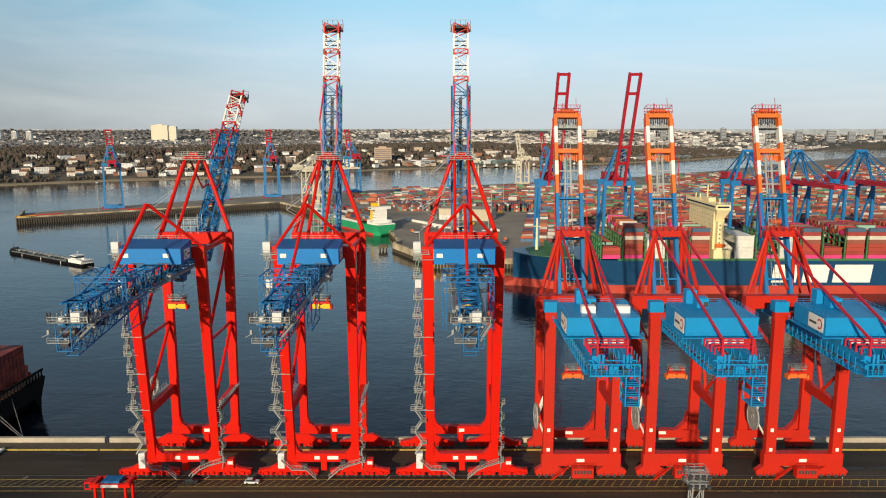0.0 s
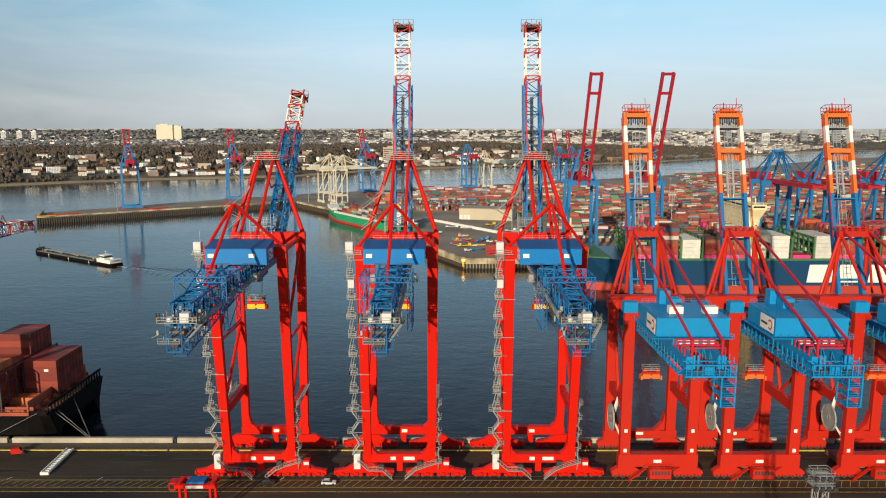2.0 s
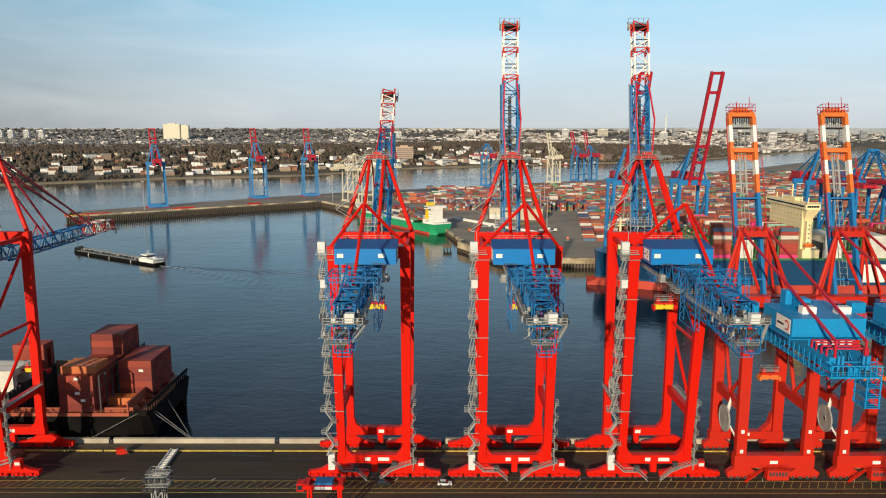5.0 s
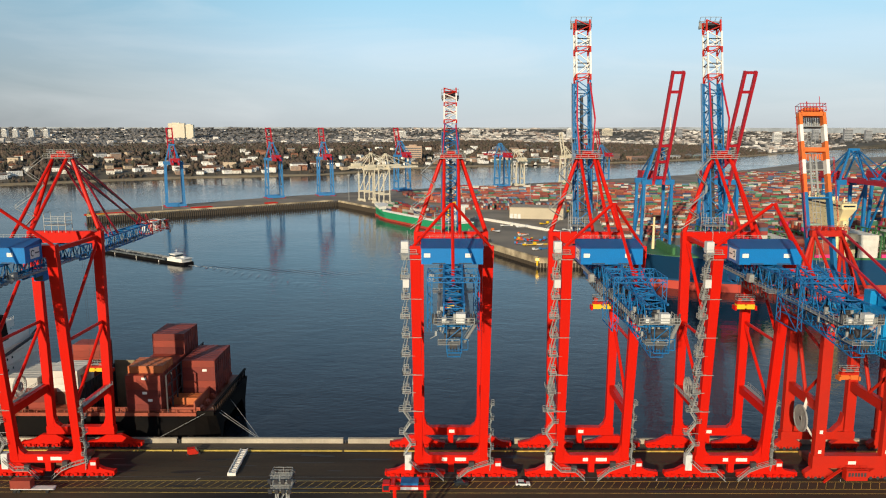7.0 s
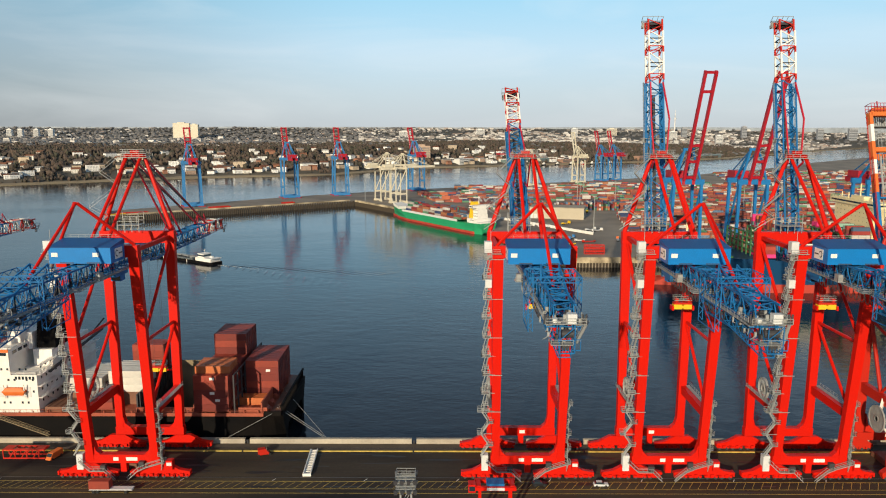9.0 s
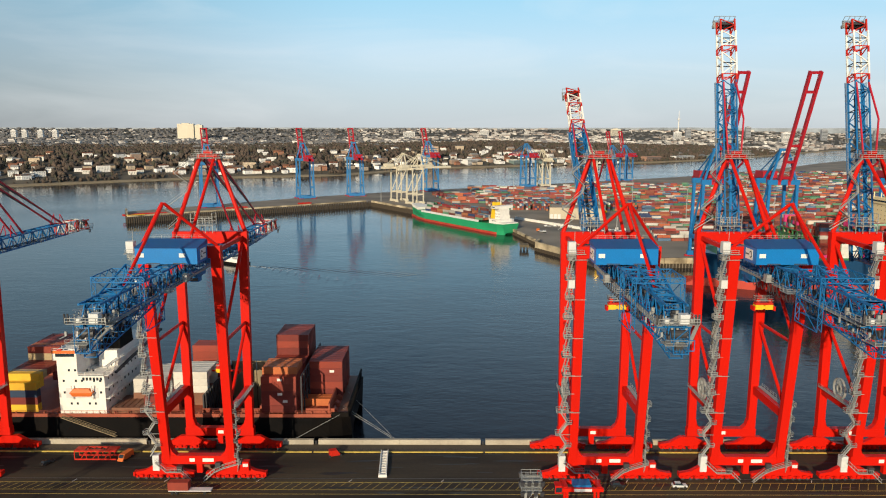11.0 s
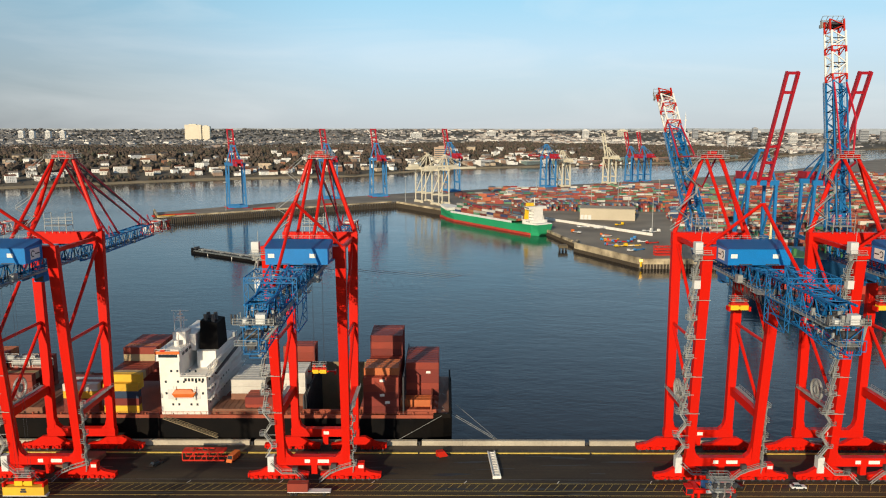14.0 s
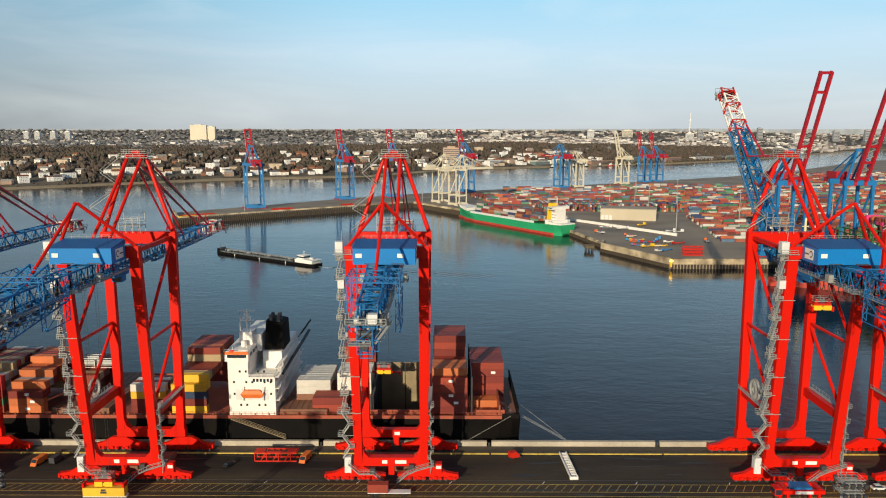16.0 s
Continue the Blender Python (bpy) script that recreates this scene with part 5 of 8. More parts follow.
    for k in range(2):
        part("bulkhead_panel", Mesher().box(-214.3 + k * 9.9, -204.7 + k * 9.9, Y1 - 5.2, Y1 - 4.7, -6, 15.5), HOLD, s, "tan ribbed bulkhead of the open hold")
    for k in range(14):
        y = Y0 + 5.6 + k * 2.5
        part("cell_guide", Mesher().box(-214.2, -213.8, y - 0.15, y + 0.15, -6, 14.5), DARK, s)
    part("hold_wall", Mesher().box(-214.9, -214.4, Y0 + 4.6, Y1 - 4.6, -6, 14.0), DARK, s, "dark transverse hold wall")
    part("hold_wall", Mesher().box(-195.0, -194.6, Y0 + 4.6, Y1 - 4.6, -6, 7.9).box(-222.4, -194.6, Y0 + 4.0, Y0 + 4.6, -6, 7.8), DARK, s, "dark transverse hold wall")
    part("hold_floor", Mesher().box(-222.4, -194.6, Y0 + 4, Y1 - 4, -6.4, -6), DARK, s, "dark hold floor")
    for x0, x1, ya, yb in ((-246, -229.5, Y0 + 2, Y0 + 14.5), (-326, -306, Y0 + 3, Y1 - 3)):
        hc = part("hatch_cover", Mesher().box(x0, x1, ya, yb, 7.95, 10.4), HATCH, s, "brown steel hatch cover")
        for i in range(8):
            x = x0 + (x1 - x0) * (i + 0.5) / 8
            part("batten", Mesher().box(x - 0.12, x + 0.12, ya, yb, 10.4, 10.55), HATCH, hc)
    # accommodation
    X0, X1 = -263.0, -247.0
    ac = Mesher().box(X0, X1, Y0 + 0.5, Y1 - 0.6, 7.95, 22.5)
    ac.box(X0, X0 + 6.9, Y0 + 0.5, Y1 - 3, 22.5, 28.4).box(X1 - 6.5, X1 + 0.2, Y0 + 11, Y1 - 6, 22.5, 28.5)
    ac.box(X0 + 4.5, X0 + 9.0, Y0 + 12, Y0 + 20, 28.4, 34.5)
    acc = part("superstructure", ac, WHITE, s, "white steel superstructure")
    for z in (14.2, 18.4, 22.5, 25.6):
        d = Mesher().box(X1 + 0.01, X1 + 1.4, Y0 + 0.5, Y1, z, z + 0.18)
        d.rail([(X1 + 1.4, Y0 + 0.5, z + 0.18), (X1 + 1.4, Y1, z + 0.18)], 1.0, 0.08)
        part("deck_edge", d, WHITE, acc)
    for z in (12.2, 16.2, 20.4, 24.2):
        for i in range(7):
            x = X0 + 1.6 + i * 2.1
            if (i * 7 + int(z)) % 3 and not (z == 16.2 and 1 < i < 6):
                part("porthole", Mesher().box(x, x + 0.7, Y0 + 0.46, Y0 + 0.52, z, z + 0.8), GLASS, acc)
        for k in range(8):
            part("porthole", Mesher().box(X1 - 0.02, X1 + 0.05, Y0 + 3 + k * 3.2, Y0 + 3.9 + k * 3.2, z, z + 0.9), GLASS, acc)
    for i in range(6):
        part("cabin_window", Mesher().box(X1 - 7.6 + i * 1.2, X1 - 6.8 + i * 1.2, Y0 + 0.44, Y0 + 0.5, 20.9, 22.0), GLASS, acc)
    part("bulwark_rail", Mesher().rail([(X0 + 7.0, Y0 + 0.6, 22.5), (X1 - 0.1, Y0 + 0.6, 22.5), (X1 - 0.1, Y0 + 11, 22.5)], 1.1, 0.12), WHITE, acc)
    for k in range(9):
        part("bridge_side_window", Mesher().box(X0 + 7.5, X0 + 7.56, Y0 + 2 + k * 3.4, Y0 + 4.4 + k * 3.4, 29.6, 30.7), GLASS, acc)
    br = Mesher().box(X0 - 0.8, X0 + 7.5, Y0 - 0.5, Y1 - 1, 28.4, 31.4)
    bridge = part("bridge", br, WHITE, acc)
    part("bridge_window", Mesher().box(X0 + 0.3, X0 + 6.8, Y0 - 0.56, Y0 - 0.5, 29.7, 30.8), GLASS, bridge)
    part("bridge_stripe", Mesher().box(X0 - 0.9, X0 + 7.6, Y0 - 0.6, Y0 - 0.52, 30.85, 31.9), ORANGE, bridge)
    rb = Mesher().rail([(X0 - 0.8, Y0 - 0.5, 31.4), (X0 + 7.5, Y0 - 0.5, 31.4), (X0 + 7.5, Y1 - 1, 31.4)], 1.2, 0.1)
    rb.box(X0 + 2, X0 + 6.5, Y0 + 9, Y0 + 15, 31.4, 36).tube((X0 + 4, Y0 + 12, 36), (X0 + 4, Y0 + 12, 43.5), 0.35, 8).bar((X0 + 1, Y0 + 12, 43), (X0 + 7, Y0 + 12, 43), 0.25)
    rb.bar((X0 + 2.5, Y0 + 12, 40.6), (X0 + 5.5, Y0 + 12, 40.6), 0.6).tube((X0 + 6, Y0 + 9.5, 31.4), (X0 + 6, Y0 + 9.5, 41), 0.12, 6).tube((X0 + 1, Y0 + 14, 31.4), (X0 + 1, Y0 + 14, 42), 0.12, 6)
    part("radar_mast", rb, WHITE, bridge, "white radar mast and rails")
    mon = Mesher().box(X0 + 1.5, X0 + 7.0, Y0 + 2, Y1 - 4, 31.4, 31.65)
    for k in range(9):
        y = Y0 + 2 + k * 2.9
        mon.bar((X0 + 1.5, y, 31.6), (X0 + 1.5, y, 33.0), 0.12).bar((X0 + 7.0, y, 31.6), (X0 + 7.0, y, 33.0), 0.12)
    mon.box(X0 + 3, X0 + 5.5, Y0 + 17, Y0 + 20, 31.6, 34.2).tube((X0 + 4, Y0 + 7, 31.6), (X0 + 4, Y0 + 7, 33.6), 0.9, 10).tube((X0 + 5.5, Y0 + 5, 31.6), (X0 + 5.5, Y0 + 5, 37), 0.1, 6)
    mon.tube((X0 + 2.4, Y0 + 10, 35), (X0 + 2.4, Y0 + 10, 41.5), 0.1, 6).bar((X0 + 2.0, Y0 + 12, 39.6), (X0 + 6.4, Y0 + 12, 39.6), 0.3).bar((X0 + 3, Y0 + 12, 41.8), (X0 + 5, Y0 + 12, 41.8), 0.5)
    part("monkey_island", mon, WHITE, bridge, "white top deck with aerials")
    part("life_raft", Mesher().tube((X0 + 1.0, Y0 - 0.2, 32.0), (X0 + 2.6, Y0 - 0.2, 32.0), 0.5, 10), RED_OLD, bridge, "orange life raft canister")
    ext = Mesher()
    for k, (za, zb) in enumerate(((9.0, 14.2), (14.4, 18.4), (18.6, 22.5), (22.7, 25.6))):
        a, b = (Y0 + 4, Y0 + 12) if k % 2 else (Y0 + 12, Y0 + 4)
        ext.bar((X1 + 0.9, a, za), (X1 + 0.9, b, zb), 0.8, 0.2)
        ext.bar((X1 + 1.3, a, za + 1.1), (X1 + 1.3, b, zb + 1.1), 0.08)
    part("outside_stair", ext, WHITE, acc)
    # No recess is cut: a flat grey plate stands for its shaded white wall.
    part("boat_deck_opening", Mesher().box(X0 + 2.4, X0 + 13.6, Y0 + 0.40, Y0 + 0.49, 14.5, 18.2), GREYBOX, acc, "pale grey plate painted for the shaded lifeboat recess")
    fn = Mesher().hexa([(X1 - 6.2, Y0 + 13, 28.5), (X1 + 0.6, Y0 + 13, 28.5), (X1 + 0.6, Y0 + 24, 28.5), (X1 - 6.2, Y0 + 24, 28.5), (X1 - 5.6, Y0 + 13.6, 39.0), (X1 + 0.4, Y0 + 13.6, 38.0), (X1 + 0.4, Y0 + 23, 38.0), (X1 - 5.6, Y0 + 23, 39.0)])
    fun = part("funnel", fn, HULL_BLACK, acc, "black funnel")
    ex = Mesher()
    for k in range(4):
        ex.tube((X1 - 4 + (k % 2) * 2.6, Y0 + 15 + (k // 2) * 3.4, 37.5), (X1 - 4.5 + (k % 2) * 2.6, Y0 + 16.2 + (k // 2) * 3.4, 40.6), 0.7, 10)
    part("exhaust_pipe", ex, DARK, fun)
    bt = Mesher()
    bt.hexa([(X0 + 5.2, Y0 - 0.9, 15.6), (X0 + 11.4, Y0 - 0.9, 15.6), (X0 + 11.4, Y0 + 0.7, 15.6), (X0 + 5.2, Y0 + 0.7, 15.6), (X0 + 4.4, Y0 - 1.3, 17.0), (X0 + 12.4, Y0 - 1.3, 17.0), (X0 + 12.4, Y0 + 1.0, 17.0), (X0 + 4.4, Y0 + 1.0, 17.0)])
    bt.hexa([(X0 + 4.4, Y0 - 1.3, 17.0), (X0 + 12.4, Y0 - 1.3, 17.0), (X0 + 12.4, Y0 + 1.0, 17.0), (X0 + 4.4, Y0 + 1.0, 17.0), (X0 + 5.4, Y0 - 0.8, 18.2), (X0 + 10.8, Y0 - 0.8, 18.2), (X0 + 10.8, Y0 + 0.5, 18.2), (X0 + 5.4, Y0 + 0.5, 18.2)])
    part("lifeboat", bt, ORANGE, acc, "orange enclosed lifeboat")
    dv = Mesher().bar((X0 + 5, Y0 - 0.3, 14.4), (X0 + 5, Y0 - 1.0, 19.5), 0.3).bar((X0 + 12, Y0 - 0.3, 14.4), (X0 + 12, Y0 - 1.0, 19.5), 0.3)
    part("davit", dv, WHITE, acc)
    wg = Mesher().bar((X1 + 1.5, Y0 + 6, 22), (X1 + 4.5, Y1 - 3, 28), 0.8, 0.8).bar((X1, Y1 - 6, 25), (X1 + 5, Y1 - 2, 32), 0.5)
    part("crane_arm", wg, DARK, acc)
    gg = Mesher()
    for o in (0, 1.0):
        gg.bar((-262, Y0 - 1.6 + o, 8.2), (-243.5, Y0 - 1.6 + o, 1.2), 0.12, 0.25)
        gg.bar((-262, Y0 - 1.6 + o, 9.3), (-243.5, Y0 - 1.6 + o, 2.3), 0.09)
    for i in range(20):
        q = Vector((-262, Y0 - 1.1, 8.2)).lerp(Vector((-243.5, Y0 - 1.1, 1.2)), i / 20)
        gg.box(q.x - 0.2, q.x + 0.2, q.y - 0.5, q.y + 0.5, q.z - 0.03, q.z + 0.05)
        gg.bar((q.x, Y0 - 1.6, q.z), (q.x, Y0 - 1.6, q.z + 1.1), 0.07)
    part("gangway", gg, HOLD, s, "sloping boarding gangway")
    ml = Mesher()
    for a, b in (((-166, 252, 8.4), (-146.4, 241.2, 0.9)), ((-166, 254, 8.4), (-145.6, 241.2, 0.9)), ((-166, 244.8, 8.8), (-182, 241.2, 0.9)), ((-166, 268, 8.4), (-146.0, 241.2, 0.9))):
        ml.tube(a, b, 0.07, 5)
    part("mooring_line", ml, GALV, s, "taut mooring lines")
    return s


feeder()
rnd = random.Random(4)
RUSTY = ("maroon", "rust", "maroon", "rust", "maroon", "rust", "orange", "tan")


def bay(x, rows, z0, where, pick, marks=(), skip=True):
    """A bay of stacked containers across the ship: rows of (y, tiers)."""
    for r, (y, n) in enumerate(rows):
        for k in range(n):
            hidden = skip and r > 0 and k < min(rows[r - 1][1], n) - 1 and r < len(rows) - 1
            if hidden:
                continue
            col = pick(r, k)
            container(x, y, z0 + 2.6 * k, col, where, (1 + (k % 2)) if (r, k) in marks else False)


def near_rows(tiers, y0=246.3):
    return [(y0 + 2.5 * i, n) for i, n in enumerate(tiers)]


_aft = "stacked on the after deck"
bay(-175.5, near_rows([1, 1], 256.4), 7.95, _aft, lambda r, k: "orange")
bay(-173.3, near_rows([5] * 8, 263.0), 9.4, _aft, lambda r, k: rnd.choice(("maroon", "rust", "maroon")), marks={(0, 3)}, skip=False)
bay(-187.0, near_rows([5, 6, 6, 6, 6, 5, 5, 5, 5, 5, 8, 8, 8, 8, 8, 8]), 9.4, _aft, lambda r, k: "orange" if (1 <= r < 5 and k == 5) else rnd.choice(("maroon", "rust", "maroon")), marks={(0, 4), (0, 2), (0, 1)}, skip=False)
bay(-235.8, near_rows([2, 2, 2, 2, 2, 2, 2], 257.0), 12.6, "on a hatch", lambda r, k: "white")
bay(-221.2, near_rows([3, 3, 3, 3, 3], 257.0), 12.6, "stacked beside the open hold", lambda r, k: "white")
for _x, _n in ((-235.8, 7), (-221.2, 5)):
    solid("hatch_pontoon", Mesher().box(_x - 6.2, _x + 6.2, 255.6, 255.6 + 2.5 * _n + 0.2, 7.95, 12.6), HATCH, "brown steel hatch pontoon under white containers", "hatch cover")
bay(-228.8, near_rows([2, 2, 2], 249.0), 9.0, "stacked beside the open hold", lambda r, k: rnd.choice(("rust", "maroon")))
bay(-221.6, near_rows([6, 6, 6], 279.0), 8.0, "at the far rail", lambda r, k: "rust")
_mid = "stacked before the superstructure"
bay(-277.0, near_rows([4, 5, 5, 5, 5, 5, 5, 7, 7, 7, 7, 7, 7, 7], 246.6), 9.4, _mid, lambda r, k: ("yellow", "maroon", "navy", "yellow")[k] if r == 0 else "yellow" if (r == 1 and k >= 3) else rnd.choice(RUSTY))
bay(-291.0, near_rows([4, 4, 4, 4, 3, 3], 246.6), 9.4, _mid, lambda r, k: rnd.choice(("maroon", "rust", "yellow", "white")))
bay(-333.5, near_rows([3, 4, 4, 5, 5, 5, 6, 6, 6, 6, 6], 246.6), 9.4, _mid, lambda r, k: rnd.choice(("orange", "orange", "rust", "maroon", "tan", "grey")), marks={(0, 0), (0, 1), (0, 2)})
bay(-347.5, near_rows([5, 5, 5, 6, 6, 6, 6, 6, 6, 6, 6], 246.6), 9.4, _mid, lambda r, k: ("rust", "green", "maroon", "red", "red")[k] if r == 0 else rnd.choice(("tan", "rust", "grey", "maroon")), marks={(0, 1)}, skip=True)
bay(-361.5, near_rows([6, 6, 6, 7, 7, 7, 7, 7, 7, 7, 7], 246.6), 9.4, _mid, lambda r, k: rnd.choice(RUSTY), skip=True)
bay(-376.0, near_rows([5, 5, 6, 6, 7, 7, 7, 7, 7, 7, 7], 246.6), 9.4, _mid, lambda r, k: rnd.choice(RUSTY), skip=True)
for k in range(2):
    for j, y in enumerate((257.0, 262.0)):
        t = thing("tank_container", "silver cylindrical tank container in a steel frame", "tank container", "tank containers", pose(-317 - 8 * j, y, 22.4))
        if k:
            t.location.x += 7.2
        part("tank", Mesher().tube((-3, 0, 1.3), (3, 0, 1.3), 1.15, 16), GALV, t, "silver tank")
        f = Mesher()
        for y2 in (-1.2, 1.2):
            for z2 in (0, 2.5):
                f.bar((-3.1, y2, z2), (3.1, y2, z2), 0.14)
            for x2 in (-3.1, 3.1):
                f.bar((x2, y2, 0), (x2, y2, 2.5), 0.14)
        part("tank_frame", f, WHITE, t)
bay(-319.0, near_rows([4, 4, 4, 5, 5, 5, 5], 256.0), 9.4, _mid, lambda r, k: rnd.choice(("rust", "maroon", "tan")))


def liner():
    """Very large navy container ship at the opposite quay; its bow is towards -x."""
    s = thing("container_ship", "huge navy blue container ship with cream bridge and green lashing frames", "ship")
    m, B = 525.5, 30.5
    def ring(half, top, w, keel=-12):
        return [(m - half, top), (m - half * w, 2.0), (m - half * w, -5.2), (m - half * w * 0.6, keel), (m + half * w * 0.6, keel), (m + half * w, -5.2), (m + half * w, 2.0), (m + half, top)]
    st = [(51, ring(5, 20.4, 0.1, -6)), (55, ring(12, 20.2, 0.16)), (63, ring(19.5, 19.8, 0.3)), (78, ring(26.5, 19.4, 0.55)), (96, ring(30, 18.8, 0.8)), (120, ring(B, 18.3, 0.96)), (150, ring(B, 18.2, 1.0)), (440, ring(B, 18.2, 1.0)), (452, ring(B - 1, 18.2, 0.9))]
    hull = part("hull", loft(st), HULL_BLUE, s, "navy blue hull")
    bt = [(45, ring(2.2, -3.2, 1.0, -9)), (54, ring(3.2, 0.6, 1.0)), (62, ring(6.6, 0.8, 1.0)), (78, ring(15.2, 0.8, 1.0)), (96, ring(24.6, 0.8, 1.0)), (120, ring(29.5, 0.8, 1.0)), (150, ring(B + 0.12, 0.8, 1.0)), (440, ring(B + 0.12, 0.8, 1.0))]
    for i, (x, r) in enumerate(bt):
        bt[i] = (x, [(y, min(z, 0.9)) for y, z in r])
    part("boot_top", loft(bt), ANTIFOUL, hull, "red antifouling paint")
    sheer = Mesher()
    sheer.box(120, 440, m - B - 0.05, m - B + 0.9, 18.2, 19.6)
    part("sheer_rail", sheer, DECK_GREEN, hull, "green deck rail")
    # plain white marks on the side
    for x0, w in ((226.0, 17.0), (247.0, 17.5), (268.0, 26.0)):
        yy = m - B
        mk = Mesher().hexa([(x0, yy - 0.25, 3.0), (x0 + w, yy - 0.25, 3.0), (x0 + w, yy - 0.02, 3.0), (x0, yy - 0.02, 3.0), (x0 + 1.5, yy - 0.25, 15.4), (x0 + w + 1.5, yy - 0.25, 15.4), (x0 + w + 1.5, yy - 0.02, 15.4), (x0 + 1.5, yy - 0.02, 15.4)])
        part("hull_mark", mk, WHITE, hull, "plain white painted block")
    fd = Mesher().prism([(57, m - 10), (70, m - 22), (92, m - 27.5), (92, m + 27.5), (70, m + 22), (57, m + 10)], 18.8, 19.9)
    fd.box(76, 78, m - 20, m + 20, 19.9, 25)
    part("foredeck", fd, DECK_GREEN, s, "green foredeck")
    part("foremast", Mesher().tube((68, m, 21), (68, m, 44), 1.1, 10, 0.7).bar((65.5, m, 38), (70.5, m, 38), 0.5), CREAM, s, "cream foremast")
    b = part("bridge_tower", Mesher().box(186, 193.5, m - 25, m + 25, 18.2, 55), CREAM, s, "cream accommodation tower")
    part("tower_foot", Mesher().box(185.5, 197, m - 30.2, m - 25, 18.2, 25.5).box(187.5, 191.5, m - 29.5, m - 25, 25.5, 45), CREAM, b)
    bw = Mesher().box(185.0, 195.0, m - 31, m + 31, 53.0, 56.6)
    bw.hexa([(187, m - 26, 45), (192, m - 26, 45), (192, m - 25, 44), (187, m - 25, 44), (186, m - 31, 53), (195, m - 31, 53), (195, m - 25, 53), (186, m - 25, 53)])
    part("bridge_wing", bw, CREAM, b)
    part("bridge_window", Mesher().box(184.88, 184.99, m - 29, m + 29, 54.4, 55.6).box(186, 194, m - 31.12, m - 31.01, 54.4, 55.6), GLASS, b)
    for k in range(11):
        z = 21 + k * 3
        for i in range(10):
            part("cabin_window", Mesher().box(185.9, 185.99, m - 23 + i * 4.9, m - 22.5 + i * 4.9, z, z + 0.5), GLASS, b)
    for k in range(6):
        part("cabin_window", Mesher().box(188.6, 189.5, m - 29.62, m - 29.51, 27 + k * 3, 27.9 + k * 3), GLASS, b)
    lb = Mesher().hexa([(186.6, m - 31, 27.4), (192.4, m - 31, 27.4), (192.4, m - 29.7, 27.4), (186.6, m - 29.7, 27.4), (185.8, m - 31.4, 28.9), (193.2, m - 31.4, 28.9), (193.2, m - 29.7, 28.9), (185.8, m - 29.7, 28.9)])
    lb.hexa([(185.8, m - 31.4, 28.9), (193.2, m - 31.4, 28.9), (193.2, m - 29.7, 28.9), (185.8, m - 29.7, 28.9), (187, m - 30.8, 30), (192, m - 30.8, 30), (192, m - 29.9, 30), (187, m - 29.9, 30)])
    part("lifeboat", lb, ORANGE, b, "orange enclosed lifeboat")
    tp = Mesher().box(188, 193, m - 8, m + 8, 56.6, 59.4).tube((190, m, 59.4), (190, m, 68), 0.5, 8).bar((187, m, 64), (193, m, 64), 0.4).bar((190, m - 4, 62), (190, m + 4, 62), 0.35)
    for y in (-24, -15, 15, 24):
        tp.tube((190, m + y, 56.6), (190, m + y, 60.5), 0.4, 8)
    part("bridge_mast", tp, CREAM, b)
    part("wing_rail", Mesher().rail([(185.2, m + 31, 56.6), (185.2, m - 31, 56.6), (194.8, m - 31, 56.6)], 1.4, 0.2), CREAM, b)
    for i in range(22):
        x = 108.2 + i * 15.2
        if 183 < x < 200:
            continue
        f = Mesher()
        for k in range(9):
            y = m - 29.5 + k * 7.37
            f.bar((x, y, 18.2), (x, y, 34.0), 0.9)
        for z in (22.5, 26.5, 30.5, 34.0):
            f.bar((x, m - 30, z), (x, m + 30, z), 0.7)
        f.bar((x, m - 29.5, 18.2), (x, m - 22, 26.5), 0.5)
        part("lashing_bridge", f, DECK_GREEN, s, "green steel lashing bridge")
    return s


liner()


def stack(x, y0, rows, z0, tiers, name="container_stack"):
    """A bay of containers too far off to tell one by one."""
    me = Mesher()
    for r in range(rows):
        n = tiers(r)
        for k in range(n):
            if 0 < r < rows - 1 and k < n - 2 and n <= tiers(r - 1):
                continue
            y = y0 + r * 2.55
            me.box(x - 6.1, x + 6.1, y - 1.18, y + 1.18, z0 + k * 2.66, z0 + k * 2.66 + 2.58)
    return me


LINER_BOXES = islands("liner_container_paint", BOX_COLS[:6] + [(0.62, 0.04, 0.17), (0.52, 0.15, 0.05), (0.30, 0.05, 0.04), (0.66, 0.05, 0.2), (0.34, 0.05, 0.035), (0.42, 0.09, 0.04), (0.55, 0.5, 0.42), (0.25, 0.42, 0.33), (0.36, 0.06, 0.04), (0.30, 0.05, 0.04)], 0.6, 0.3, 0.1)
tiers_at = {-1: 3, 0: 9, 2: 5, 3: 8, 6: 1, 8: 8, 9: 3, 10: 8, 11: 8, 12: 7, 13: 8, 14: 8, 15: 9, 16: 8, 17: 8, 18: 7, 19: 8}
for i, t in tiers_at.items():
    x = 131.0 + i * 15.2
    rr = random.Random(i)
    hs = [max(1, t - rr.choice((0, 0, 0, 1, 2))) for _ in range(23)]
    hs[0] = t
    ob = solid("container_stack", stack(x, 497.5, 23, 19.2, lambda r: hs[r]), LINER_BOXES, "mixed rusty red, pink and grey containers stacked on the large ship", "containers", kind="stuff")
for _x, _n in ((146.2, 5), (207.0, 6), (237.4, 6)):
    solid("container_stack", stack(_x, 497.5, 12, 19.2, lambda r: _n), BOX["white"], "white refrigerated containers stacked beside the cream bridge", "containers", kind="stuff")


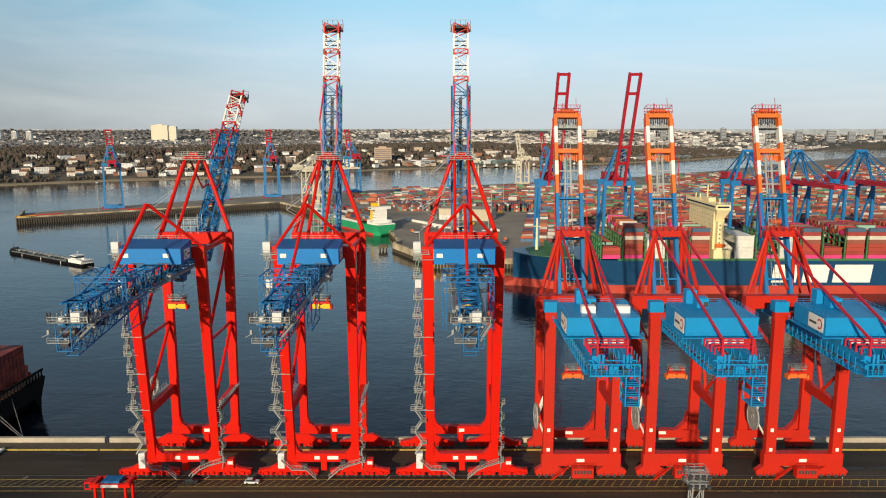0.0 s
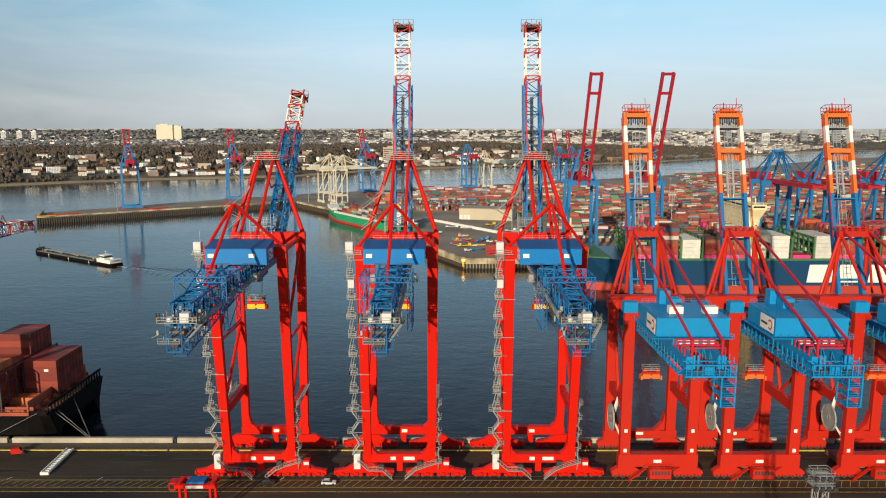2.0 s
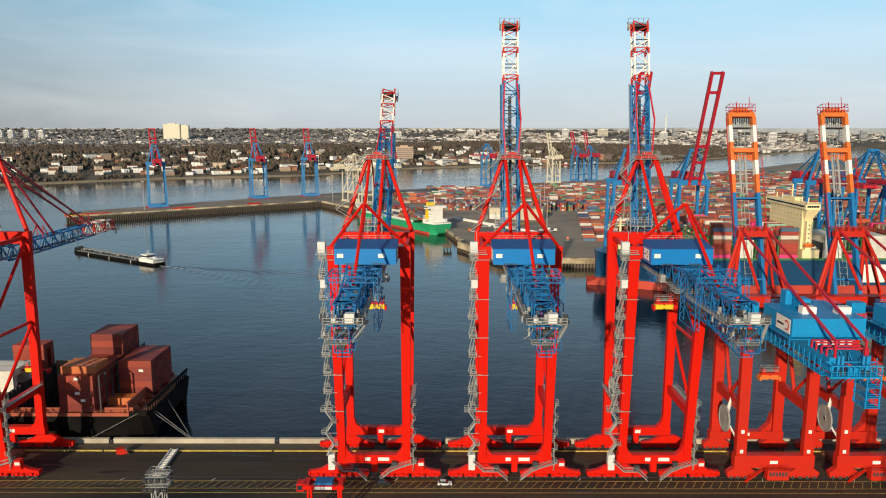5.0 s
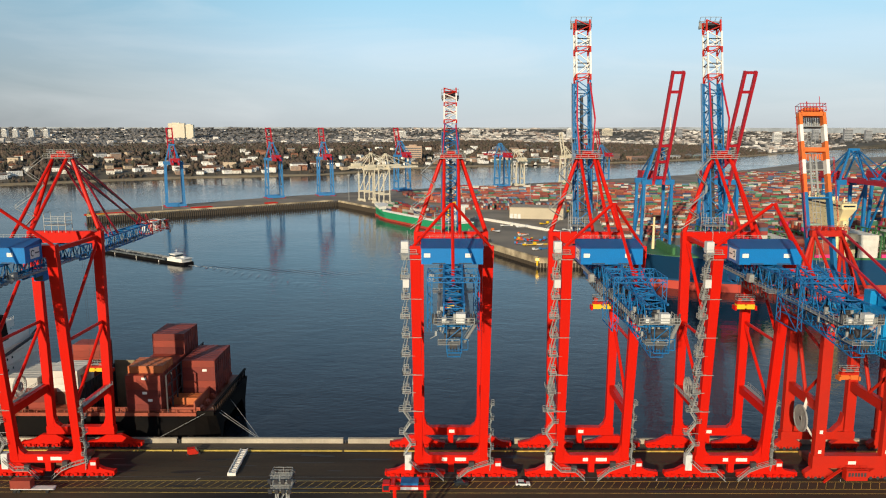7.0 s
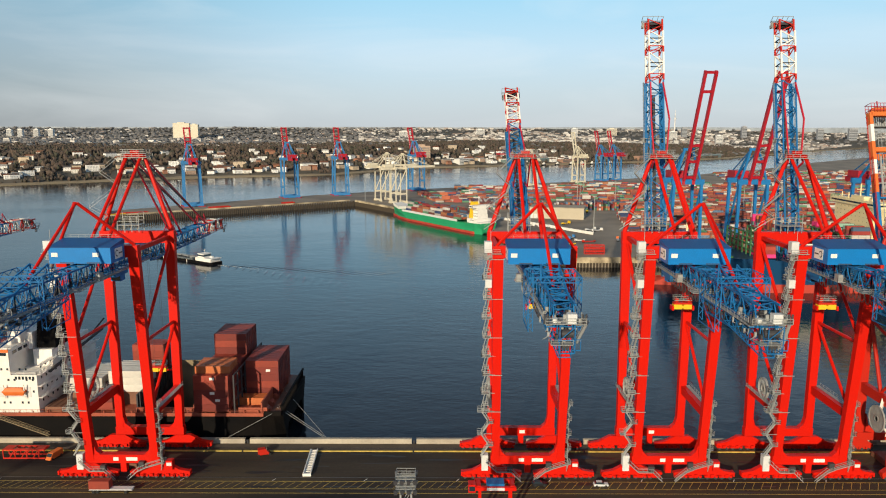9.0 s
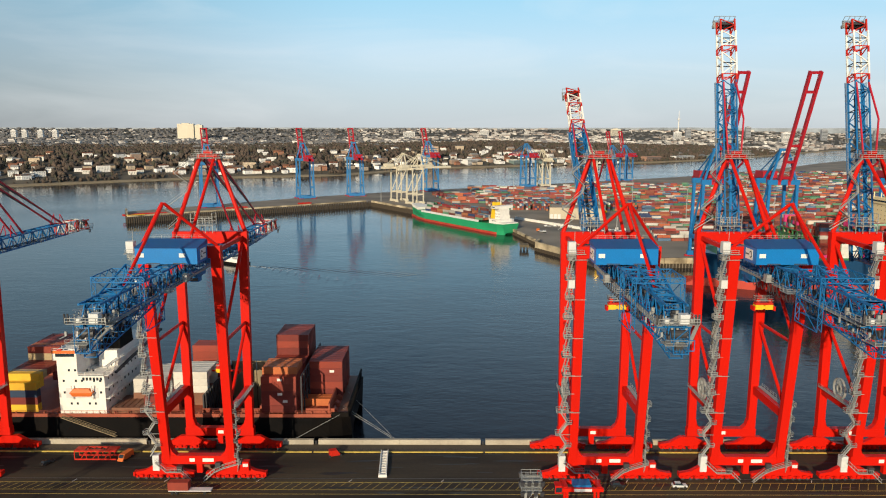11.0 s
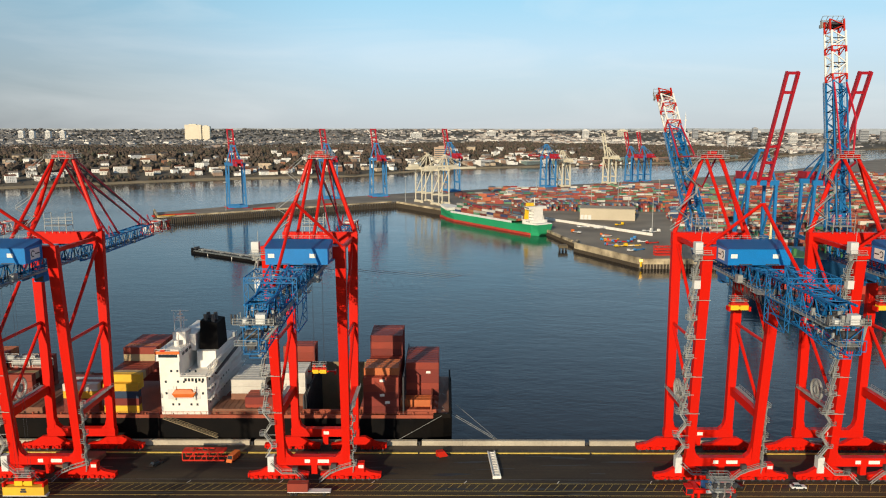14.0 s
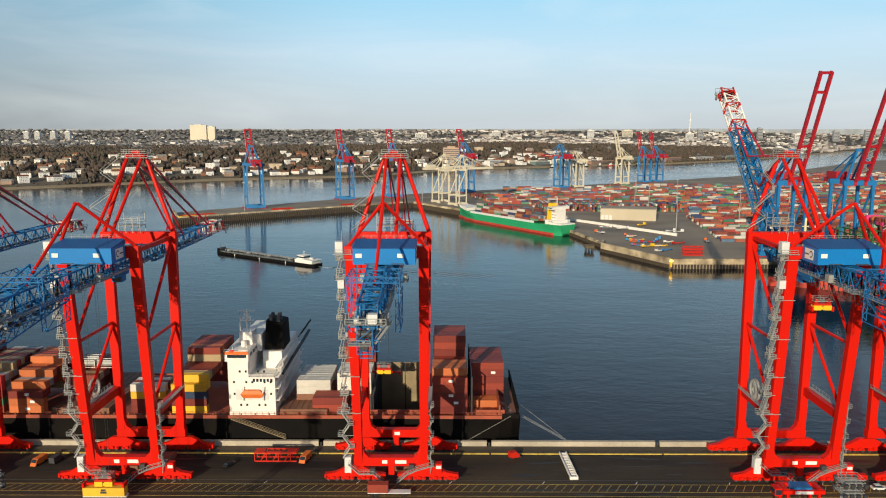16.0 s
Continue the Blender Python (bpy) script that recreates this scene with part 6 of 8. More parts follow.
def coaster():
    """Green-hulled feeder moored at the peninsula; local x along the ship, bow towards +x."""
    d = Vector((-169 + 57, 935 - 765, 0))
    ang = math.degrees(math.atan2(d.y, d.x))
    s = thing("container_ship", "green feeder ship with white superstructure and yellow funnel", "ship", at=pose(-60, 776, 0, 0, 0, ang))
    def ring(half, top, w, keel=-9):
        return [(-half, top), (-half * w, -1.0), (-half * w, -5.2), (-half * w * 0.6, keel), (half * w * 0.6, keel), (half * w, -5.2), (half * w, -1.0), (half, top)]
    st = [(0, ring(11.0, 6.5, 0.75, -3)), (8, ring(13, 6.2, 0.9)), (40, ring(13.5, 5.2, 1)), (150, ring(13.5, 5.2, 1)), (178, ring(11.5, 6.8, 0.7)), (192, ring(7, 9.0, 0.4)), (202, ring(1.2, 10.0, 0.2, -6))]
    part("hull", loft(st), HULL_GREEN, s, "green hull")
    bt = [(x, [(y, min(z, -2.6)) for y, z in r]) for x, r in [(3, ring(9.3, -2.6, 1, -3)), (12, ring(12.9, -2.6, 1)), (40, ring(13.6, -2.6, 1)), (150, ring(13.6, -2.6, 1)), (178, ring(8.4, -2.6, 1)), (192, ring(3.2, -2.6, 1)), (204, ring(0.8, -2.6, 1, -6))]]
    part("boot_top", loft(bt), ANTIFOUL, s)
    part("bulwark", Mesher().box(40, 160, -13.6, -13.0, 5.2, 7.6).box(40, 160, 13.0, 13.6, 5.2, 7.6), GREYBOX, s)
    fo = Mesher().hexa([(170, -12, 6.6), (192, -7, 8.6), (192, 7, 8.6), (170, 12, 6.6), (170, -12.4, 10), (196, -6, 12.2), (196, 6, 12.2), (170, 12.4, 10)])
    part("forecastle", fo, WHITE, s, "white forecastle")
    ac = Mesher().box(9, 24, -11, 11, 6, 10.5).box(11, 19, -6.5, 6.5, 10.5, 22).box(12, 19.5, -12, 12, 22, 24.8).box(0.5, 12, -10.5, 10.5, 6, 7.6)
    a = part("superstructure", ac, WHITE, s, "white superstructure")
    wn_ = Mesher()
    for z in (8.4, 12.5, 15.5, 18.8):
        for i in range(4):
            wn_.box(11.5 + i * 1.9, 12.3 + i * 1.9, 11.0 if z < 10 else 6.5, 11.06 if z < 10 else 6.56, z, z + 1.1)
    wn_.box(12.2, 19.3, 12.0, 12.06, 23.0, 24.2)
    part("portholes", wn_, GLASS, a)
    part("funnel", Mesher().hexa([(20.5, -4, 10.5), (28, -4, 6), (28, 6, 6), (20.5, 6, 10.5), (20.5, -3.5, 28), (26, -3.5, 28), (26, 5, 28), (20.5, 5, 28)]), YELLOW, a, "yellow funnel")
    part("mast", Mesher().tube((19, -1, 25.5), (19, -1, 34), 0.4, 8).tube((2, 0, 8.4), (2, 0, 16), 0.3, 8), WHITE, a)
    r2 = random.Random(8)
    me = Mesher()
    for i in range(9):
        x = 42 + i * 13
        for r in range(10):
            for k in range(r2.choice((2, 2, 3, 4)) if i else 2):
                me.box(x - 6, x + 6, -12.3 + r * 2.5, -10.0 + r * 2.5, 7.4 + k * 2.6, 9.9 + k * 2.6)
    solid("container_stack", me, YARD_BOXES, "mixed containers stacked on the green feeder", "containers", kind="stuff", at=s.matrix_basis.copy())
    return s


coaster()


def barge():
    """Long low tanker barge under way on the basin; local x along it, stern house at 0."""
    a, d = Vector((-296, 600, 0)), Vector((-0.83, 0.56, 0))
    s = thing("river_barge", "long low dark river tanker barge with white wheelhouse", "barge", at=pose(a.x, a.y, -5, 0, 0, math.degrees(math.atan2(d.y, d.x))))
    hl = Mesher().prism([(-2, -4.8), (4, -6.2), (112, -6.2), (120, -4.4), (125, 0), (120, 4.4), (112, 6.2), (4, 6.2), (-2, 4.8)], -1.5, 1.9)
    hl.hexa([(114, -5.6, 1.9), (120, -4.2, 1.9), (120, 4.2, 1.9), (114, 5.6, 1.9), (114, -5.8, 3.2), (124.6, -0.8, 3.6), (124.6, 0.8, 3.6), (114, 5.8, 3.2)])
    hull = part("hull", hl, HULL_BLACK, s, "dark hull")
    for x in (30, 62, 94):
        for y in (-6.24, 6.2):
            part("draught_mark", Mesher().box(x - 0.35, x + 0.35, y, y + 0.04, -0.4, 1.8), WHITE, hull)
    deck = part("deck", Mesher().box(24, 113, -5.2, 5.2, 1.9, 2.7), paint("barge_deck", (0.075, 0.095, 0.105), 0.6), s, "grey-blue deck")
    for k in range(10):
        x = 29 + k * 8.6
        part("tank_hatch", Mesher().box(x, x + 2.4, -2.0, 2.0, 2.7, 3.5).tube((x + 4, 2.6, 2.7), (x + 4, 2.6, 4.2), 0.45, 8), DARK if k % 3 else GALV, deck)
        part("cross_pipe", Mesher().tube((x + 3.4, -4.8, 3.2), (x + 3.4, 4.8, 3.2), 0.22, 6), DARK, deck)
    for y in (-1.0, 0.0, 1.0):
        part("deck_pipe", Mesher().tube((26, y, 3.7), (111, y, 3.7), 0.3, 6), GALV if y else DARK, deck)
    for y in (-5.8, 5.8):
        part("deck_rail", Mesher().rail([(22, y, 1.9), (114, y, 1.9)], 1.2, 0.10), GALV, s)
    part("bow_winch", Mesher().box(115.5, 119, -2, 2, 3.2, 4.4).tube((117, -2.6, 4.6), (117, 2.6, 4.6), 0.8, 10).tube((121, 0, 3.4), (121, 0, 8.5), 0.18, 6), DARK, s)
    h = part("house", Mesher().box(0.5, 20, -5.0, 5.0, 1.9, 4.6).box(-1, 20.5, -5.4, 5.4, 4.6, 4.85), WHITE, s, "white deckhouse")
    part("wheelhouse", Mesher().hexa([(10.5, -3.8, 4.85), (18.6, -3.8, 4.85), (18.6, 3.8, 4.85), (10.5, 3.8, 4.85), (11.2, -3.4, 7.6), (17.6, -3.4, 7.6), (17.6, 3.4, 7.6), (11.2, 3.4, 7.6)]).box(10.4, 18.6, -4.2, 4.2, 7.6, 7.9), WHITE, h)
    part("window_band", Mesher().hexa([(10.4, -3.86, 5.7), (18.6, -3.86, 5.7), (18.6, 3.86, 5.7), (10.4, 3.86, 5.7), (10.7, -3.62, 7.0), (18.2, -3.62, 7.0), (18.2, 3.62, 7.0), (10.7, 3.62, 7.0)]), GLASS, h)
    for k in range(7):
        part("cabin_window", Mesher().box(2 + k * 2.5, 3.3 + k * 2.5, -5.06, -5.0, 2.9, 3.8), GLASS, h)
    part("radar_mast", Mesher().tube((14, 0, 7.9), (14, 0, 11.5), 0.16, 6).bar((14, -1.5, 10.5), (14, 1.5, 10.5), 0.25), WHITE, h)
    part("car_on_deck", Mesher().box(4, 8, -1.6, 0.2, 4.85, 5.6).box(4.6, 7.2, -1.5, 0.1, 5.6, 6.2), GREYBOX, h, "small pale car on the deckhouse")
    return s


barge()


def wake():
    """Foam streak and low bow waves left on the water behind the barge."""
    r = random.Random(4)
    p, d = Vector((-293.5, 596.2, -5)), Vector((0.905, -0.425, 0)).normalized()
    n = Vector((-d.y, d.x, 0))
    foam, swell = Mesher(), Mesher()
    for i in range(150):
        t = r.random() ** 1.5
        c = p + d * (1 + 46 * t) + n * r.gauss(0, 0.5 + 0.9 * t)
        a, b = r.uniform(0.3, 1.3) * (1.1 - t), r.uniform(0.12, 0.35)
        foam.prism([(c + d * a).xy[:], (c + n * b).xy[:], (c - d * a * 0.8).xy[:], (c - n * b).xy[:]], -5.05, -4.96)
    for k in range(16):
        for s in (-1, 1):
            c = p + d * (14 + k * 8.5) + n * s * (1.5 + k * 1.5)
            w = (d * 0.5 + n * s * 0.86).normalized()
            h, q = 0.34 * (1 - k / 22), 5.5 + k * 0.9
            u = Vector((-w.y, w.x, 0)) * (1.5 + 0.05 * k)
            z = Vector((0, 0, h))
            ends = (c - w * q, c, c + w * q)
            o = len(swell.v)
            for j, e in enumerate(ends):
                lift = z if j == 1 else z * 0.15
                swell.v += [tuple(e - u * (1 if j == 1 else 0.3)), tuple(e + lift), tuple(e + u * (1 if j == 1 else 0.3))]
            for j in (0, 1):
                a = o + j * 3
                swell.f += [(a, a + 3, a + 4, a + 1), (a + 1, a + 4, a + 5, a + 2)]
    solid("wake_foam", foam, paint("water_foam", (0.55, 0.56, 0.55), 0.7, wear=0.3), "pale foam streak trailing the barge", "foam", kind="stuff")
    solid("wake_swell", swell, WATER, "low swell spreading behind the barge", "water", kind="stuff")


wake()

# ---- terminal peninsula across the basin ----
QUAY_STONE = paint("weathered_quay_stone", (0.58, 0.48, 0.32), 0.85, wear=0.6, scale=0.07, bump=0.03, col2=(0.15, 0.12, 0.08), grain=0.8)
PILE_DARK = paint("tarred_piles", (0.055, 0.042, 0.028), 0.85, wear=0.4, scale=0.3)


def quay_wall(a, b, h0=-6, cap=1.0, low=-1.3):
    """Concrete cap over a row of piles along the edge from a to b."""
    a, b = Vector((*a, 0)), Vector((*b, 0))
    d = (b - a).normalized()
    n = Vector((d.y, -d.x, 0))
    L = (b - a).length
    w = thing("quay_wall", "stained concrete quay edge on piles", "quay wall", kind="structure")
    c = Mesher()
    for i in range(int(L / 18)):
        p, q = a + d * (i * 18 + 0.15), a + d * min(L, i * 18 + 17.85)
        c.hexa([p - n * 1.5 + Vector((0, 0, low)), p + n * 0.8 + Vector((0, 0, low)), q + n * 0.8 + Vector((0, 0, low)), q - n * 1.5 + Vector((0, 0, low)),
                p - n * 1.5 + Vector((0, 0, cap)), p + n * 0.8 + Vector((0, 0, cap)), q + n * 0.8 + Vector((0, 0, cap)), q - n * 1.5 + Vector((0, 0, cap))])
    part("coping", c, QUAY_STONE, w)
    pl = Mesher()
    for i in range(int(L / 2.6)):
        p = a + d * (i * 2.6) + n * 0.35
        pl.box(p.x - 0.75, p.x + 0.75, p.y - 0.6, p.y + 0.6, h0, low)
    tagged(part("pile", pl, PILE_DARK, w), kind="stuff")
    return w


quay_wall((-507, 866), (-236, 1060), cap=4.4, low=2.6)
quay_wall((-542, 944), (-507, 866), cap=4.4, low=2.6)
quay_wall((-236, 1060), (-72, 812), cap=3.6, low=1.0)
quay_wall((-60, 795), (-40, 692), cap=0.7, low=-1.8)
quay_wall((-40, 692), (-46, 672), cap=3.6, low=-1.8)
quay_wall((-46, 672), (-6, 588), cap=3.6, low=-1.8)
quay_wall((-6, 588), (480, 590), cap=3.4, low=-1.2)
for _x, _y, _a, _n in ((-512, 905, 36, 16), (-492, 918, 36, 12), (-410, 985, 36, 14), (-330, 1044, 36, 9)):
    _g = thing("lifting_frame", "low red steel lifting frame lying on the mole", "lifting frame", "gear on the mole", pose(_x, _y, 0, 0, 0, _a))
    for _k in (-3, 3):
        part("side_beam", Mesher().box(-_n, _n, _k - 0.5, _k + 0.5, 0, 2.0), RED_OLD, _g)
    for _k in range(5):
        part("cross_beam", Mesher().box(-_n + 0.5 + _k * (_n - 0.7) / 2, -_n + 1.5 + _k * (_n - 0.7) / 2, -2.5, 2.5, 0.6, 1.6), RED_OLD, _g)
solid("yellow_fender", Mesher().bar((-507, 865, 4.7), (-490, 877, 4.7), 1.8, 0.6), YELLOW, "yellow edge beam at the end of the mole", "fender")
_dl = thing("mooring_dolphin", "concrete mooring dolphin on dark piles", "dolphin", at=pose(-56, 678, 0))
part("cap", Mesher().box(-4, 4, -4, 4, -2.2, 0.4), CONC_BROWN, _dl)
for _x in (-3, 0, 3):
    for _y in (-3, 3):
        part("pile", Mesher().tube((_x, _y, -7), (_x, _y, -2.2), 0.5, 8), DARK, _dl)
BEACON = bpy.data.materials.new("beacon_glow")
BEACON.use_nodes = True
BEACON.node_tree.nodes["Principled BSDF"].inputs["Emission Color"].default_value = (1.0, 0.55, 0.08, 1)
BEACON.node_tree.nodes["Principled BSDF"].inputs["Emission Strength"].default_value = 5.0
BEACON.node_tree.nodes["Principled BSDF"].inputs["Base Color"].default_value = (0.8, 0.5, 0.05, 1)
_bc = thing("harbour_light", "glowing yellow harbour light at the pier corner", "beacon", at=pose(-7.5, 586.4, 0))
part("post", Mesher().tube((0, 0, -3), (0, 0, 1.2), 0.8, 10), YELLOW, _bc)
part("lantern", Mesher().tube((0, -0.3, 1.2), (0, -0.3, 2.7), 1.3, 12), BEACON, _bc)


def far_crane(x, y, yaw, up, legs, arm, house, size=1.0, reach=62, slim=1.0, word="blue container crane with red boom"):
    """Quay crane seen from afar. Local -y points over the water."""
    c = thing("gantry_crane", word, "gantry crane", "cranes on the far quays", pose(x, y, 0, 0, 0, yaw) @ Matrix.Scale(size, 4))
    for sx in (-1, 1):
        for yy in (-11, 11):
            part("leg", Mesher().bar((sx * 12, yy, 1), (sx * 11, yy, 66), 2.6 * slim, 3.0 * slim), legs, c)
        part("side_beam", Mesher().bar((sx * 11.8, -11, 18), (sx * 11.8, 11, 18), 2.0, 3.0), legs, c)
        part("brace", Mesher().bar((sx * 11.5, -10, 62), (sx * 11.5, 10, 20), 1.3, 1.3), legs, c)
        part("girder", Mesher().box(sx * 4 - 1.1, sx * 4 + 1.1, -13, 36, 62, 66), arm, c)
        part("apex_leg", Mesher().bar((sx * 3, -9, 90), (sx * 10, -10.5, 66), 1.5, 1.5), legs, c)
        part("apex_leg", Mesher().bar((sx * 3, -9, 90), (sx * 6, 11, 66), 1.3, 1.3), legs, c)
        part("back_stay", Mesher().bar((sx * 3, -9, 90), (sx * 4, 34, 66), 0.7, 0.7), legs, c)
    for yy in (-11, 11):
        part("portal_beam", Mesher().box(-13, 13, yy - 1.4, yy + 1.4, 62.0, 66.0), legs, c)
        part("sill_beam", Mesher().box(-14, 14, yy - 1.6, yy + 1.6, 1.0, 4.6), legs, c)
    for sx in (-1, 1):
        for yy in (-11, 11):
            part("bogie", Mesher().box(sx * 11 - 5, sx * 11 + 5, yy - 1, yy + 1, 0, 1.6), house, c)
    part("machinery_house", Mesher().box(-6, 6, 14, 30, 66, 71.5).box(-3, 3, 8, 13, 66, 69), house, c)
    part("apex_beam", Mesher().box(-4.4, 4.4, -10, -8, 89, 91), legs, c)
    hinge = pose(0, -13, 66, -up, 0, 0)
    b = None
    for sx in (-1, 1):
        me = Mesher().box(sx * 4 - 0.9, sx * 4 + 0.9, -reach, 0, -1.8, 1.6)
        if b is None:
            b = part("boom", me, arm, c, m=hinge)
        else:
            part("boom_girder", me, arm, b)
    for d in (-reach + 1, 16 - reach, -30, -16, -2):
        part("boom_tie", Mesher().box(-4, 4, d - 0.8, d + 0.8, -1, 1), arm, b)
    lat = Mesher()
    for i in range(14):
        lat.bar((-3 if i % 2 else 3, -4 - i * 2.9, 0), (3 if i % 2 else -3, -6.9 - i * 2.9, 0), 0.4)
    part("boom_lattice", lat, GALV, b)
    mk = Mesher()
    for i in range(8):
        mk.box(4.9, 4.95, -44 + i * 3.4, -41.6 + i * 3.4, -0.4, 0.8)
    part("boom_lettering", mk, WHITE, b, "row of white painted bars")
    if up < 20:
        for sx in (-1, 1):
            for d in (28, 56):
                part("stay", Mesher().bar((sx * 3, -9, 90), (sx * 4, -13 - d, 66), 0.6, 0.7), legs, c)
    return c


for x, up in ((89.5, 66), (142.6, 66), (246, 0), (286, 0), (338, 0), (398, 0), (452, 0)):
    far_crane(x, 606, 0, up, BLUE_MID, RED_DARK, RED_DARK, reach=90 if up else 66, slim=0.82, word="blue container crane with crimson boom " + ("raised" if up else "lowered over the ship"))
for x, y, yaw in ((-452, 1004, 206), (-345, 1130, 206), (-273, 1172, 200), (-156, 1268, 205)):
    far_crane(x, y, yaw, 69, BLUE_FAR, RED_DARK, RED_DARK, 0.93, reach=52, slim=0.75, word="pale blue quay crane with red boom raised")
for x, y, yaw in ((-198, 1088, 122), (-173, 1048, 122)):
    far_crane(x, y, yaw, 0, CREAM_PALE, CREAM_PALE, CREAM_PALE, 0.78, slim=0.6, word="cream coloured older quay crane")
for x, y, yaw, up, mt, mb, sc in ((23, 1362, 205, 0, BLUE_FAR, RED_DARK, 0.87), (55, 1382, 205, 0, CREAM_PALE, CREAM_PALE, 0.74), (158, 1462, 205, 74, CREAM_PALE, CREAM_PALE, 0.78), (212, 1500, 205, 74, BLUE_FAR, RED_DARK, 0.8), (243, 1522, 205, 74, BLUE_FAR, RED_DARK, 0.8)):
    far_crane(x, y, yaw, up, mt, mb, mb, sc, word="distant quay crane on the river side")

# container yard
def yard():
    r = random.Random(21)
    me = Mesher()
    def field(x0, x1, y0, y1, slope, gap, tiers, along=True, fill=0.7):
        y = y0
        while y < y1:
            x = x0 + (y - y0) * slope
            x_end = x1
            n = r.choice(tiers)
            while x < x_end:
                if r.random() < 0.12:
                    n = r.choice(tiers)
                if r.random() < fill:
                    for k in range(n):
                        if along:
                            me.box(x, x + 12.1, y, y + 2.4, k * 2.6, k * 2.6 + 2.55)
                        else:
                            me.box(x, x + 2.4, y, y + 12.1, k * 2.6, k * 2.6 + 2.55)
                x += 12.9 if along else 2.9
            y += gap if along else 15.5
            if along and r.random() < 0.25:
                y += 9
    field(-120, 15, 1060, 1190, -0.25, 4.0, (1, 2, 2, 3))
    field(-70, 420, 1090, 1310, -0.1, 5.8, (1, 1, 2, 3), fill=0.6)
    field(0, 120, 960, 1000, 0.3, 0, (2, 3, 4), along=False)
    field(-60, 40, 970, 1040, -0.2, 0, (2, 3, 3), along=False, fill=0.97)
    field(120, 520, 930, 1080, 0.0, 5.6, (1, 1, 2, 2))
    field(75, 300, 700, 900, 0.15, 4.2, (1, 2, 2, 3), fill=0.66)
    field(140, 900, 640, 700, 0.0, 4.6, (2, 2, 3, 4), fill=0.72)
    field(300, 1000, 720, 1250, 0.0, 6.4, (1, 2, 3), fill=0.6)
    field(420, 1500, 1260, 1700, 0.2, 11, (1, 2, 3), fill=0.7)
    field(60, 480, 1330, 1400, 0.8, 8, (1, 2), fill=0.6)
    field(600, 900, 1720, 1800, 0.6, 16, (1, 2), fill=0.6)
    field(900, 1700, 1720, 2200, 0.5, 22, (1, 2, 3), fill=0.6)
    return me


solid("container_yard", yard(), YARD_BOXES, "rows of stacked rusty red, orange, blue and white containers", "containers", kind="stuff")


def gable(me, x, y, z, w, d, h, r, yaw):
    """A house body with a pitched roof; the roof goes into a second list by height."""
    ca, sa = math.cos(yaw), math.sin(yaw)
    q = lambda a, b, c: (x + a * ca - b * sa, y + a * sa + b * ca, z + c)
    me.hexa([q(-w, -d, 0), q(w, -d, 0), q(w, d, 0), q(-w, d, 0), q(-w, -d, h), q(w, -d, h), q(w, d, h), q(-w, d, h)])
    return [q(-w * 1.05, -d * 1.08, h), q(w * 1.05, -d * 1.08, h), q(w * 1.05, d * 1.08, h), q(-w * 1.05, d * 1.08, h), q(-w, -0.1, h + r), q(w, -0.1, h + r), q(w, 0.1, h + r), q(-w, 0.1, h + r)]


def shed():
    s = thing("warehouse", "long plain beige warehouse in the yard", "warehouse", at=pose(30, 884, 0, 0, 0, -14))
    part("wall", Mesher().box(-32, 32, -16, 16, 0, 13), paint("beige_cladding", (0.50, 0.44, 0.33), 0.7, wear=0.2, scale=0.03), s)
    part("roof", Mesher().box(-32.5, 32.5, -16.5, 16.5, 13, 13.8), paint("roof_felt", (0.36, 0.31, 0.24), 0.8), s)
    for i in range(3):
        part("door", Mesher().box(-31 + i * 4.5, -27.6 + i * 4.5, -16.2, -16, 0, 5.5), GREYBOX, s)


shed()
_wl = Mesher()
_a, _b = Vector((-46, 872, 0)), Vector((44, 738, 0))
for _i in range(22):
    _wl.bar(_a.lerp(_b, _i / 22) + Vector((0, 0, 1.4)), _a.lerp(_b, (_i + 0.94) / 22) + Vector((0, 0, 1.4)), 1.2, 2.8)
solid("barrier_wall", _wl, WHITE, "long low white barrier wall in the yard", "wall", kind="structure")
_fr = thing("spreader_rack", "stacked red steel lifting frames on the pier", "lifting frame", at=pose(22, 624, 0))
for _k in range(3):
    _m = Mesher()
    for _yy in (-2, 2):
        for _zz in (0.25, 2.4):
            _m.bar((-8.5, _yy, _zz), (8.5, _yy, _zz), 0.5)
        for _i in range(9):
            _m.bar((-8.5 + _i * 2.12, _yy, 0.3), (-8.5 + _i * 2.12, _yy, 2.4), 0.35)
    for _i in range(5):
        _m.bar((-8.5 + _i * 4.25, -2, 2.4), (-8.5 + _i * 4.25, 2, 2.4), 0.5)
    part("frame", _m, RED_OLD, _fr, m=pose(0, 0, _k * 2.7))
rnd = random.Random(12)
